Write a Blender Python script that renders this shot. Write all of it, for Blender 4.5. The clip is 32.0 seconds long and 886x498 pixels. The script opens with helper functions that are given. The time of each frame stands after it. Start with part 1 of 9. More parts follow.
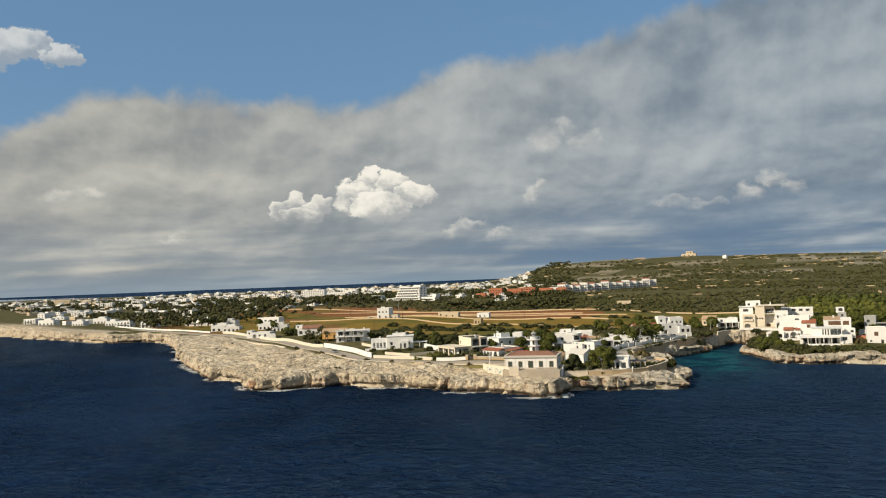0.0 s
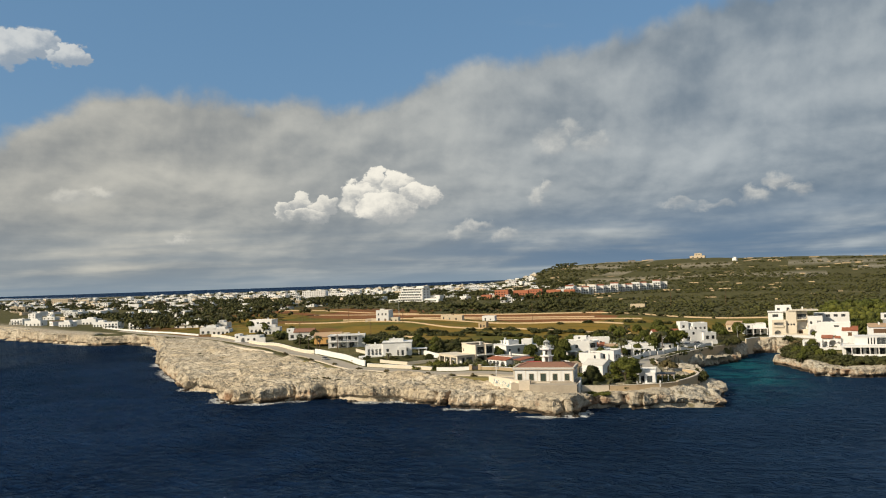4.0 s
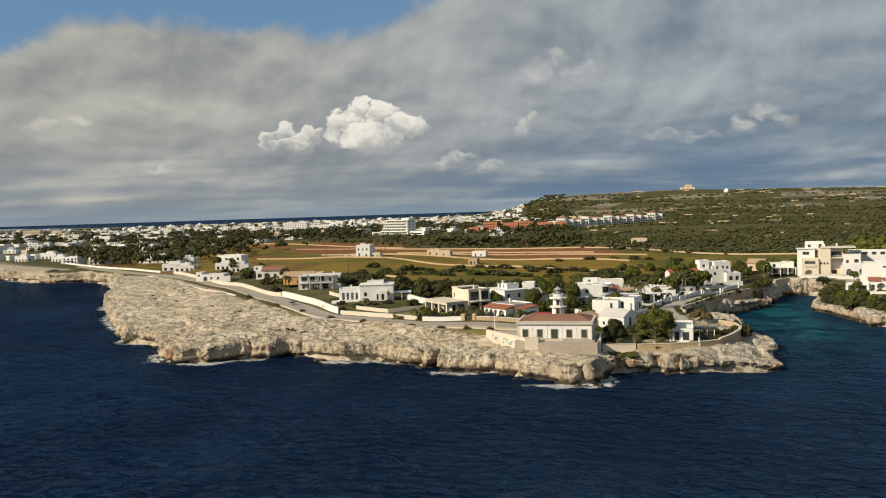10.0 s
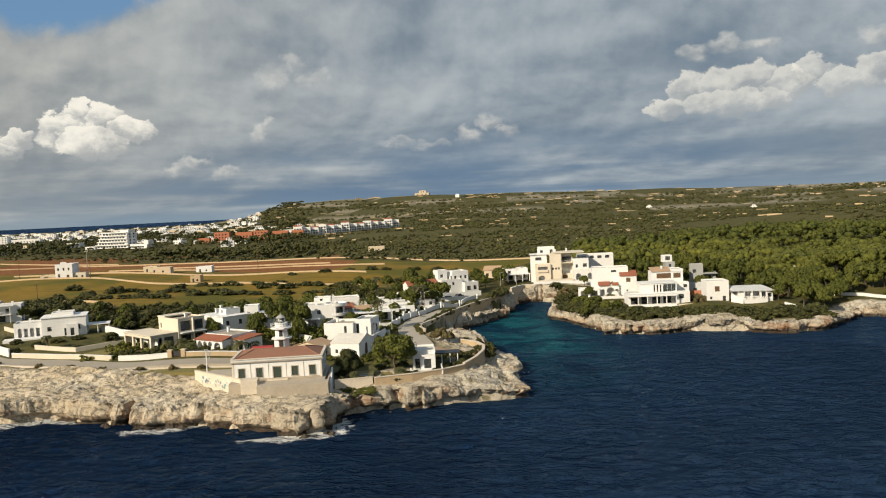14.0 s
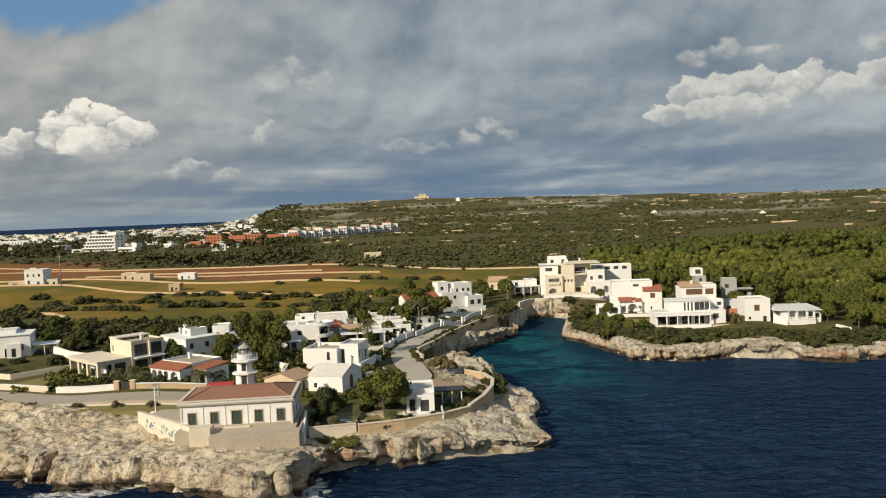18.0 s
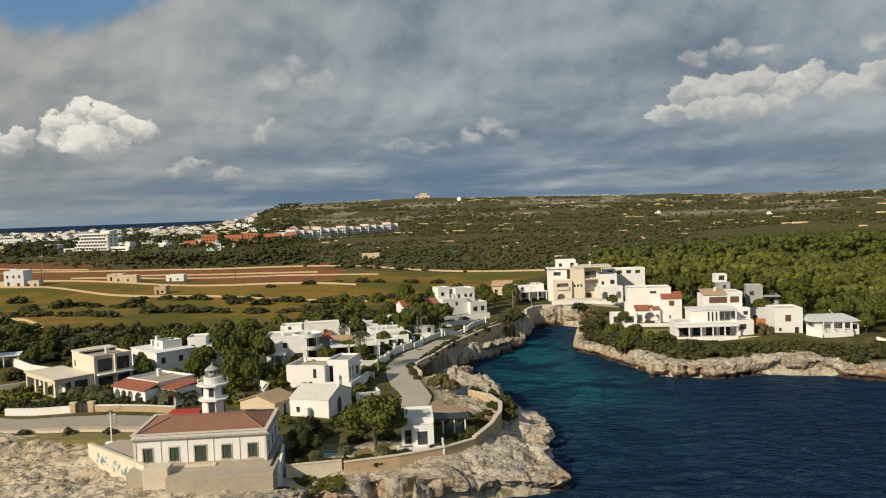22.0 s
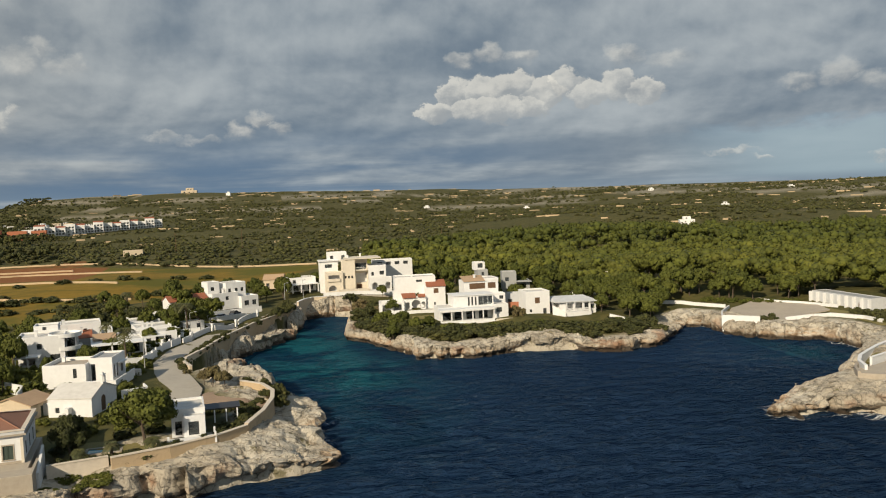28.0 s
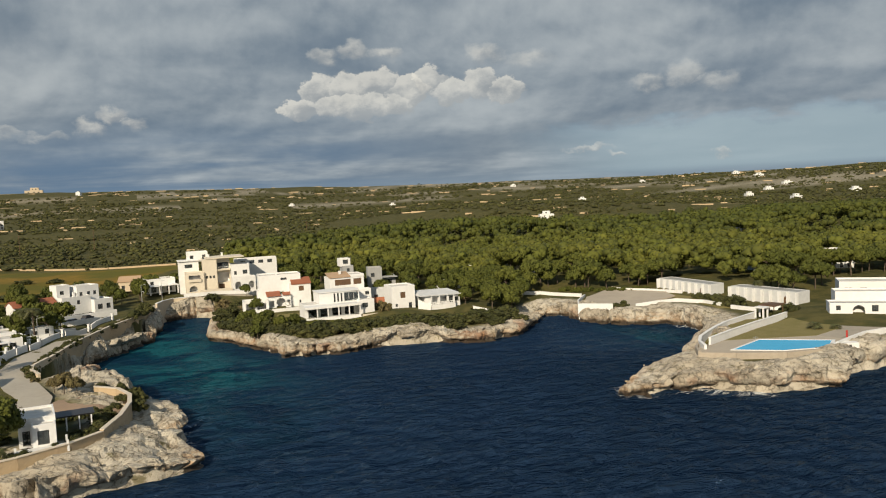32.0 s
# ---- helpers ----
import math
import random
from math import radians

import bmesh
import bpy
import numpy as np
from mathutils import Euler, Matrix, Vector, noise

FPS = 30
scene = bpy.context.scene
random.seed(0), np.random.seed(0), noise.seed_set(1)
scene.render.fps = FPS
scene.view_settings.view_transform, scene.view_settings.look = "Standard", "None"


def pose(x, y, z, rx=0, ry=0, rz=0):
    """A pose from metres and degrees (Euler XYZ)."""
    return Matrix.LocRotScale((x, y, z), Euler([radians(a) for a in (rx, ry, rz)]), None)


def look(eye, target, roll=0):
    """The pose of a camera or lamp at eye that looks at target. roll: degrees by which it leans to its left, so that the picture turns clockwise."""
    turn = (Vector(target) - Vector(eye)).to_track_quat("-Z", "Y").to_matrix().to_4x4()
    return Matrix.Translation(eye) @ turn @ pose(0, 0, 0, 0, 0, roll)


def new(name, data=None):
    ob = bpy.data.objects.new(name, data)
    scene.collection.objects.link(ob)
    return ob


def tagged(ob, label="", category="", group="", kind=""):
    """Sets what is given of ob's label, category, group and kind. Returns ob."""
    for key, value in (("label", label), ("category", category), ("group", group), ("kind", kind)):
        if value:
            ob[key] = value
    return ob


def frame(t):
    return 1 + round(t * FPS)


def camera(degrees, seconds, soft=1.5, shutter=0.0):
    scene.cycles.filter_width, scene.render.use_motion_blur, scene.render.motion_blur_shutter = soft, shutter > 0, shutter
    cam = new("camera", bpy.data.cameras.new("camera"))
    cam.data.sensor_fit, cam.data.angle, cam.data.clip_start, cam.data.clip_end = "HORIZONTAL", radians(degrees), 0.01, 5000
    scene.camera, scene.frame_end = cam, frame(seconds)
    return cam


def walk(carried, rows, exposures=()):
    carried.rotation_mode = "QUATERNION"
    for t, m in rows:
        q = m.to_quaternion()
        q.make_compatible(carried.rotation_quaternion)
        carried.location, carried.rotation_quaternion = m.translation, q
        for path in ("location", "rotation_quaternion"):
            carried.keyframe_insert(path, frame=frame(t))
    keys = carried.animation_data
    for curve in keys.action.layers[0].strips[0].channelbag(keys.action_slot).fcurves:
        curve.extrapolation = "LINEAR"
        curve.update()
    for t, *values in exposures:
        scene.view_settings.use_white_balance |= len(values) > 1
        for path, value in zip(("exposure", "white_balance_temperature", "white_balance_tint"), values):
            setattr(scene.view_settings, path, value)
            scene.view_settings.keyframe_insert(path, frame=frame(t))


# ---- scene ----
cam = camera(56.78, 32.0, soft=1.1)
# seconds, place, yaw, pitch, roll
PATH = [
    (0, 83.62, -272.33, 39.59, 22.89, 1.99, -2.24),
    (1, 80.82, -264.23, 39.63, 22.98, 1.99, -2.22),
    (2, 77.84, -256.24, 39.60, 23.14, 2.01, -2.08),
    (3, 74.55, -248.00, 39.41, 23.07, 2.06, -1.99),
    (3.5, 72.90, -243.82, 39.21, 23.19, 2.10, -1.97),
    (5.5, 66.08, -227.82, 39.28, 23.41, 1.39, -1.95),
    (6, 64.38, -223.92, 39.11, 23.54, 0.42, -1.95),
    (6.5, 62.74, -220.04, 38.95, 23.67, -0.77, -1.95),
    (7, 61.07, -216.10, 38.96, 23.71, -1.76, -1.97),
    (7.5, 59.45, -212.04, 39.02, 23.73, -2.32, -1.96),
    (8, 57.68, -208.04, 39.13, 23.75, -2.61, -1.89),
    (8.5, 55.89, -204.24, 39.13, 23.86, -2.72, -1.88),
    (9, 54.06, -200.56, 39.21, 23.95, -2.75, -1.83),
    (9.5, 52.43, -197.05, 39.41, 23.80, -2.74, -1.85),
    (10, 50.98, -193.81, 39.59, 22.41, -2.75, -1.83),
    (10.5, 49.77, -190.93, 39.76, 15.71, -2.90, -1.81),
    (11, 48.77, -188.12, 39.93, 8.73, -3.06, -1.96),
    (11.5, 48.10, -184.91, 40.12, 2.83, -3.21, -2.13),
    (12, 47.63, -180.91, 40.32, -0.43, -3.24, -2.28),
    (12.5, 47.46, -176.28, 40.39, 0.78, -3.17, -2.56),
    (13, 47.48, -171.55, 40.52, 1.94, -3.09, -2.67),
    (13.5, 47.43, -167.01, 40.63, 3.44, -3.01, -2.73),
    (14, 47.46, -162.87, 40.68, 4.42, -3.02, -2.77),
    (14.5, 47.22, -158.93, 40.60, 4.50, -2.92, -2.60),
    (16.5, 45.75, -142.35, 40.90, 4.35, -2.76, -2.38),
    (17, 45.39, -138.25, 40.93, 4.36, -2.75, -2.32),
    (17.5, 45.06, -134.11, 41.02, 4.41, -2.77, -2.33),
    (18, 44.66, -129.99, 41.01, 4.39, -2.77, -2.34),
    (18.5, 44.28, -125.94, 41.02, 4.26, -2.78, -2.38),
    (19, 43.97, -121.84, 41.02, 3.97, -2.76, -2.38),
    (19.5, 43.54, -117.57, 41.18, 4.35, -2.76, -2.28),
    (20, 43.24, -114.09, 41.28, 5.52, -2.72, -2.22),
    (20.5, 42.95, -111.72, 41.35, 6.05, -2.71, -2.18),
    (21, 42.90, -110.23, 41.36, 6.62, -2.69, -2.16),
    (21.5, 42.91, -109.76, 41.20, 6.39, -2.69, -2.12),
    (22, 43.02, -109.75, 41.04, 4.44, -2.80, -2.13),
    (22.5, 43.07, -110.22, 40.81, 3.30, -2.86, -2.22),
    (23, 43.02, -110.88, 40.71, 2.65, -2.91, -2.16),
    (23.5, 43.00, -111.65, 40.63, 2.04, -2.91, -2.16),
    (24, 43.09, -112.59, 40.51, 1.65, -2.89, -2.10),
    (24.5, 43.07, -113.65, 40.61, -0.93, -3.03, -2.08),
    (26.5, 43.14, -114.39, 40.40, -0.28, -3.18, -2.10),
    (27, 43.24, -114.74, 40.31, -3.43, -3.34, -2.06),
    (27.5, 43.32, -115.22, 40.26, -7.27, -3.48, -2.05),
    (28, 43.50, -115.86, 40.38, -11.30, -3.72, -2.18),
    (28.5, 43.63, -116.59, 40.58, -14.30, -3.88, -2.37),
    (29, 43.72, -117.02, 40.63, -16.70, -4.00, -2.49),
    (29.5, 43.65, -117.29, 40.51, -18.81, -4.07, -2.58),
    (30, 43.52, -117.25, 40.22, -20.42, -4.16, -2.56),
    (30.5, 43.58, -117.23, 40.11, -20.27, -4.14, -2.66),
    (31, 43.69, -117.40, 40.05, -20.50, -4.20, -2.67),
    (31.5, 43.66, -117.54, 39.97, -20.99, -4.23, -2.66),
    (32, 43.77, -117.52, 39.93, -20.55, -4.29, -2.66),
]
walk(cam, [(t, pose(x, y, z, 90 + pitch, 0, yaw) @ pose(0, 0, 0, 0, 0, roll)) for t, x, y, z, yaw, pitch, roll in PATH],
     exposures=((0, 0.12), (3.5, 0.12), (7, 0.06), (9.5, 0.02), (12, 0.14), (14.5, 0.14), (18, 0.06), (21, -0.03), (24.5, -0.03), (28, 0.02), (32, 0.03)))

# ---- light ----
SUN_AZ, SUN_EL = -139.0, 29.0          # azimuth from +y towards +x, elevation


def sun_vector():
    a, e = radians(SUN_AZ), radians(SUN_EL)
    return Vector((math.sin(a) * math.cos(e), math.cos(a) * math.cos(e), math.sin(e)))


sun = new("sun", bpy.data.lights.new("sun", "SUN"))
sun.data.energy, sun.data.angle, sun.data.color = 5.1, radians(0.6), (1.0, 0.86, 0.655)
sun.matrix_world = look(sun_vector() * 100, (0, 0, 0))
scene.view_settings.exposure = 0.0


class Nodes:
    """Short hand for building a node tree."""

    def __init__(self, tree):
        self.tree = tree
        tree.nodes.clear()

    def add(self, kind, ins=(), **props):
        n = self.tree.nodes.new(kind)
        for k, v in props.items():
            setattr(n, k, v)
        for k, v in dict(ins).items():
            self.put(n.inputs[k], v)
        return n

    def put(self, socket, v):
        if isinstance(v, bpy.types.NodeSocket):
            self.tree.links.new(v, socket)
        elif isinstance(v, bpy.types.Node):
            self.tree.links.new(v.outputs[0], socket)
        else:
            if hasattr(socket.default_value, "__len__") and not hasattr(v, "__len__"):
                v = [v] * len(socket.default_value)
            if hasattr(v, "__len__") and len(v) == 3 and len(socket.default_value) == 4:
                v = (*v, 1.0)
            socket.default_value = v

    def math(self, op, a, b=0.0, c=0.0, clamp=False):
        return self.add("ShaderNodeMath", {0: a, 1: b, 2: c}, operation=op, use_clamp=clamp).outputs[0]

    def vec(self, op, a, b=(0, 0, 0)):
        n = self.add("ShaderNodeVectorMath", {0: a, 1: b}, operation=op)
        return n.outputs["Value"] if op in ("LENGTH", "DOT_PRODUCT", "DISTANCE") else n.outputs[0]

    def noise(self, vec, scale, detail=4.0, rough=0.55, distort=0.0):
        return self.add("ShaderNodeTexNoise", {"Vector": vec, "Scale": scale, "Detail": detail, "Roughness": rough, "Distortion": distort}).outputs[0]

    def ramp(self, v, lo, hi, to0=0.0, to1=1.0, smooth=True):
        n = self.add("ShaderNodeMapRange", {0: v, 1: lo, 2: hi, 3: to0, 4: to1})
        n.interpolation_type = "SMOOTHSTEP" if smooth else "LINEAR"
        return n.outputs[0]

    def mix(self, f, a, b, blend="MIX"):
        n = self.add("ShaderNodeMix", data_type="RGBA", blend_type=blend)
        for s, v in zip((n.inputs[0], n.inputs[6], n.inputs[7]), (f, a, b)):
            self.put(s, v)
        return n.outputs[2]


world = bpy.data.worlds.new("sky")
scene.world = world
world.use_nodes = True


# heaps of sunlit cumulus in the sky: foot of the heap, strength, then the lobes (azimuth, elevation, half width, half height), in degrees
HEAPS = (
    (4.1, 1.0, ((-29.0, 5.9, 1.5, 1.3), (-28.0, 6.9, 1.1, 1.0), (-26.4, 6.5, 1.5, 1.2), (-24.7, 5.9, 1.5, 1.0), (-27.2, 5.1, 2.3, 1.3))),
    (4.3, 0.85, ((-34.0, 5.0, 1.0, 0.9), (-33.0, 5.6, 0.9, 0.8), (-31.4, 5.2, 1.3, 0.8), (-32.6, 4.7, 1.8, 0.6))),
    (4.6, 0.50, ((-16.6, 5.5, 0.9, 0.8), (-15.9, 6.1, 0.6, 0.7))),
    (2.4, 0.50, ((-22.4, 3.3, 1.0, 0.6), (-21.0, 3.6, 1.4, 0.5), (-19.0, 2.9, 1.3, 0.5))),
    (4.4, 0.50, ((-2.4, 4.8, 1.2, 0.7), (-0.8, 5.5, 1.1, 0.7), (0.4, 5.0, 1.2, 0.6))),
    (3.9, 0.30, ((-7.2, 4.5, 1.6, 0.4), (-4.8, 4.3, 1.8, 0.4))),
    (8.2, 0.34, ((-15.4, 9.0, 1.6, 1.4), (-14.2, 10.0, 1.2, 1.1), (-12.6, 8.8, 1.8, 1.0))),
    (4.9, 0.60, ((11.2, 5.7, 1.6, 0.9), (12.7, 6.9, 1.7, 1.1), (14.7, 6.9, 1.8, 1.3), (16.8, 7.2, 1.9, 1.3), (18.8, 6.8, 1.7, 1.1), (15.4, 5.8, 4.0, 1.0))),
    (5.2, 0.55, ((20.2, 7.3, 1.2, 1.2), (21.8, 6.5, 1.6, 1.0), (23.6, 7.0, 1.7, 1.2), (25.4, 6.5, 1.6, 0.9))),
    (8.4, 0.48, ((13.0, 9.2, 1.4, 0.8), (15.0, 9.5, 1.5, 0.8), (17.0, 9.2, 1.4, 0.8), (24.0, 8.9, 1.8, 1.0), (27.0, 8.2, 2.2, 1.1))),
    (5.6, 0.34, ((37.4, 6.6, 1.6, 1.2), (39.4, 6.0, 1.8, 0.9), (35.0, 6.4, 1.4, 0.7))),
    (13.6, 0.60, ((-51.0, 14.9, 1.6, 1.3), (-49.4, 15.4, 1.5, 1.2), (-47.6, 14.8, 1.3, 0.9))),
    (5.4, 0.34, ((-47.8, 6.0, 1.8, 0.8), (-45.6, 6.2, 1.4, 0.6))),
    (2.6, 0.36, ((-41.0, 3.2, 1.2, 0.4), (-44.6, 1.9, 1.6, 0.3))),
    (0.9, 0.40, ((39.6, 1.5, 0.8, 0.4), (33.0, 1.7, 1.0, 0.3), (31.0, 2.2, 2.2, 0.3))),
)


def build_sky():
    N = Nodes(world.node_tree)
    d = N.add("ShaderNodeTexCoord").outputs["Generated"]
    sky = N.add("ShaderNodeTexSky", sky_type="NISHITA", sun_disc=False, sun_elevation=radians(SUN_EL), sun_rotation=radians(SUN_AZ), altitude=40, air_density=1.0, dust_density=1.2, ozone_density=2.0)
    blue = N.vec("MULTIPLY", sky.outputs[0], (0.085, 0.085, 0.095))
    x, y, z = N.add("ShaderNodeSeparateXYZ", {0: d}).outputs
    az = N.math("MULTIPLY", N.math("ARCTAN2", x, y), 57.2958)
    el = N.math("MULTIPLY", N.math("ARCSINE", z), 57.2958)
    up = N.math("LOGARITHM", N.math("ADD", N.math("MAXIMUM", el, 0.0), 2.2), math.e)

    def field(wide, tall, scale, detail, rough, warp, du=0.0, dv=0.0, seed=0.0):
        p = N.add("ShaderNodeCombineXYZ", {0: N.math("MULTIPLY_ADD", az, wide, du), 1: N.math("MULTIPLY_ADD", up, tall, dv), 2: seed}).outputs[0]
        return N.noise(p, scale, detail, rough, warp)

    big = field(0.060, 1.15, 1.0, 5, 0.50, 0.2)
    heap = field(0.125, 1.9, 1.0, 7, 0.50, 0.15, seed=4.0)
    lifted = field(0.125, 1.9, 1.0, 7, 0.50, 0.15, -0.07, 0.15, 4.0)
    curl = field(0.34, 4.2, 1.0, 7, 0.56, 0.15, seed=9.0)
    curled = field(0.34, 4.2, 1.0, 7, 0.56, 0.15, -0.08, 0.16, 9.0)
    streak = field(0.050, 3.4, 1.0, 5, 0.52, 0.3, seed=2.0)
    relief = N.math("ADD", N.math("MULTIPLY", N.math("SUBTRACT", heap, lifted), 0.52), N.math("MULTIPLY", N.math("SUBTRACT", curl, curled), 0.17))
    # open blue high in the north-west, ragged along its edge
    edge = N.math("ADD", 11.9, N.math("SUBTRACT", N.math("MULTIPLY", N.math("MAXIMUM", N.math("ADD", az, 28.0), 0.0), 0.215), N.math("MULTIPLY", N.math("MAXIMUM", N.math("SUBTRACT", -46.0, az), 0.0), 0.5)))
    rag = N.math("ADD", N.math("MULTIPLY", N.math("SUBTRACT", heap, 0.5), 5.0), N.math("MULTIPLY", N.math("SUBTRACT", curl, 0.5), 2.6))
    gap = N.math("ADD", N.math("SUBTRACT", el, edge), N.math("MULTIPLY", rag, -1.0))
    gap = N.math("MULTIPLY", N.ramp(gap, -0.3, 1.1), N.ramp(y, 0.0, 0.2))
    wisps = N.math("MULTIPLY", N.ramp(streak, 0.54, 0.70), N.math("MULTIPLY", N.ramp(az, -24.0, -16.0), N.ramp(curl, 0.40, 0.60)))
    gap = N.math("MULTIPLY", gap, N.math("SUBTRACT", 1.0, N.math("MULTIPLY", wisps, 0.8)))
    # pale clear strip low in the east, under a ragged cloud base
    low = N.math("MULTIPLY", N.ramp(az, 24.0, 36.0), N.math("MULTIPLY", N.ramp(el, 0.0, 0.8), N.ramp(N.math("ADD", el, N.math("MULTIPLY", N.math("SUBTRACT", curl, 0.5), 3.0)), 4.3, 3.2)))
    cover = N.math("MULTIPLY", N.math("SUBTRACT", 1.0, gap), N.math("SUBTRACT", 1.0, N.math("MULTIPLY", low, 0.8)))
    shade = N.math("ADD", N.math("MULTIPLY", big, 0.42), N.math("ADD", N.math("MULTIPLY", heap, 0.34), N.math("MULTIPLY", streak, 0.24)))
    shade = N.math("ADD", shade, relief)
    east = N.ramp(az, -48.0, 2.0)
    grey = N.mix(N.ramp(shade, 0.28, 0.74), N.mix(east, (0.225, 0.240, 0.245), (0.145, 0.195, 0.250)), N.mix(east, (0.525, 0.510, 0.450), (0.415, 0.455, 0.475)))
    # the darker blue-grey base over the horizon, deepest in the north
    middle = N.math("MULTIPLY", N.ramp(az, -36.0, -8.0), N.ramp(az, 30.0, 8.0))
    base = N.math("MULTIPLY", N.ramp(el, 6.2, 1.2), N.ramp(N.math("ADD", N.math("MULTIPLY", streak, 0.6), N.math("MULTIPLY", heap, 0.4)), 0.66, 0.40))
    grey = N.mix(N.math("MULTIPLY", base, N.ramp(middle, 0, 1, 0.70, 1.0)), grey, N.mix(middle, (0.200, 0.245, 0.285), (0.120, 0.190, 0.280)))
    haze = N.math("MULTIPLY", N.ramp(el, 1.5, -0.4), 0.75)
    grey = N.mix(haze, grey, (0.215, 0.285, 0.350))
    blue = N.mix(0.55, blue, (0.125, 0.275, 0.435))
    blue = N.mix(low, blue, (0.330, 0.425, 0.470))
    col = N.mix(cover, blue, grey)
    # cauliflower heads: lobes pushed about by two noises, brighter towards the sun
    bend = N.add("ShaderNodeTexNoise", {"Vector": N.add("ShaderNodeCombineXYZ", {0: az, 1: N.math("MULTIPLY", el, 1.3), 2: 3.3}).outputs[0], "Scale": 0.75, "Detail": 8.0, "Roughness": 0.58}).outputs["Color"]
    bu, bv, bw = N.add("ShaderNodeSeparateColor", {0: bend}).outputs
    u = N.math("ADD", az, N.math("MULTIPLY", N.math("SUBTRACT", bu, 0.5), 2.6))
    v = N.math("ADD", el, N.math("MULTIPLY", N.math("SUBTRACT", bv, 0.5), 2.0))
    for foot, full, lobes in HEAPS:
        body, lit = 0.0, 0.0
        for la, le, lw, lh in lobes:
            dx, dy = N.math("MULTIPLY_ADD", u, 1 / lw, -la / lw), N.math("MULTIPLY_ADD", v, 1 / lh, -le / lh)
            near = N.math("SUBTRACT", 1.0, N.math("SQRT", N.math("ADD", N.math("MULTIPLY", dx, dx), N.math("MULTIPLY", dy, dy))))
            body = N.math("MAXIMUM", body, near)
            face = N.math("ADD", N.math("MULTIPLY_ADD", dy, 0.42, 0.42), N.math("MULTIPLY", dx, -0.14))
            lit = N.math("MAXIMUM", lit, N.math("MULTIPLY", face, N.ramp(near, 0.0, 0.22)))
        mask = N.math("MULTIPLY", N.ramp(body, 0.02, 0.22 if full > 0.52 else 0.75), N.ramp(v, foot - 0.8, foot + 0.8))
        lit = N.math("ADD", lit, N.math("MULTIPLY", N.math("SUBTRACT", bw, 0.5), 1.3))
        tone = N.mix(N.ramp(lit, 0.12, 0.80), (0.38, 0.39, 0.385), (0.84, 0.80, 0.70))
        col = N.mix(N.math("MULTIPLY", mask, full), col, tone)
    bg = N.add("ShaderNodeBackground", {"Color": col, "Strength": 1.0})
    N.add("ShaderNodeOutputWorld", {"Surface": bg.outputs[0]})


build_sky()

# ---- materials ----
MATS = {}


def surface(name, color, color2=None, rough=0.8, grain=3.0, spots=0.35, bump=0.0, bump_scale=None, metal=0.0, per_object=0.0, island=0.0, spec=0.35, stretch=(1, 1, 1)):
    """A painted, stony or leafy surface: two colours mixed at a coarse and a fine scale, with fine relief."""
    if name in MATS:
        return MATS[name]
    m = bpy.data.materials.new(name)
    m.use_nodes = True
    N = Nodes(m.node_tree)
    color2 = color2 or tuple(c * 0.72 for c in color)
    at = N.vec("MULTIPLY", N.add("ShaderNodeTexCoord").outputs["Object"], stretch)
    coarse = N.noise(at, grain * 0.13, 5, 0.6)
    fine = N.noise(at, grain, 6, 0.65)
    f = N.ramp(N.math("ADD", N.math("MULTIPLY", coarse, 0.55), N.math("MULTIPLY", fine, 0.45)), 0.5 - 0.5 * (1 - spots) * 0.6, 0.5 + 0.30)
    col = N.mix(f, color, color2)
    if per_object:
        rnd = N.add("ShaderNodeObjectInfo").outputs["Random"]
        col = N.mix(1.0, col, N.add("ShaderNodeCombineColor", {0: N.ramp(rnd, 0, 1, 1 - per_object, 1 + per_object, False), 1: N.ramp(rnd, 0, 1, 1 - per_object * 0.8, 1 + per_object * 0.8, False), 2: N.ramp(rnd, 0, 1, 1 - per_object, 1 + per_object, False)}).outputs[0], "MULTIPLY")
    if island:
        rnd = N.add("ShaderNodeNewGeometry").outputs["Random Per Island"]
        k = N.ramp(rnd, 0, 1, 1 - island, 1 + island, False)
        col = N.mix(1.0, col, N.add("ShaderNodeCombineColor", {0: k, 1: k, 2: N.ramp(rnd, 0, 1, 1 - island * 0.6, 1 + island * 0.6, False)}).outputs[0], "MULTIPLY")
    b = N.add("ShaderNodeBsdfPrincipled", {"Base Color": col, "Roughness": rough, "Metallic": metal, "Specular IOR Level": spec})
    if bump:
        h = N.noise(at, bump_scale or grain * 2, 6, 0.65)
        N.put(b.inputs["Normal"], N.add("ShaderNodeBump", {"Strength": bump, "Distance": 0.1, "Height": h}).outputs[0])
    N.add("ShaderNodeOutputMaterial", {0: b.outputs[0]})
    MATS[name] = m
    return m


def glass_material():
    m = bpy.data.materials.new("window_glass")
    m.use_nodes = True
    N = Nodes(m.node_tree)
    b = N.add("ShaderNodeBsdfPrincipled", {"Base Color": (0.30, 0.34, 0.36), "Roughness": 0.04, "Transmission Weight": 0.9, "IOR": 1.45})
    N.add("ShaderNodeOutputMaterial", {0: b.outputs[0]})
    return m


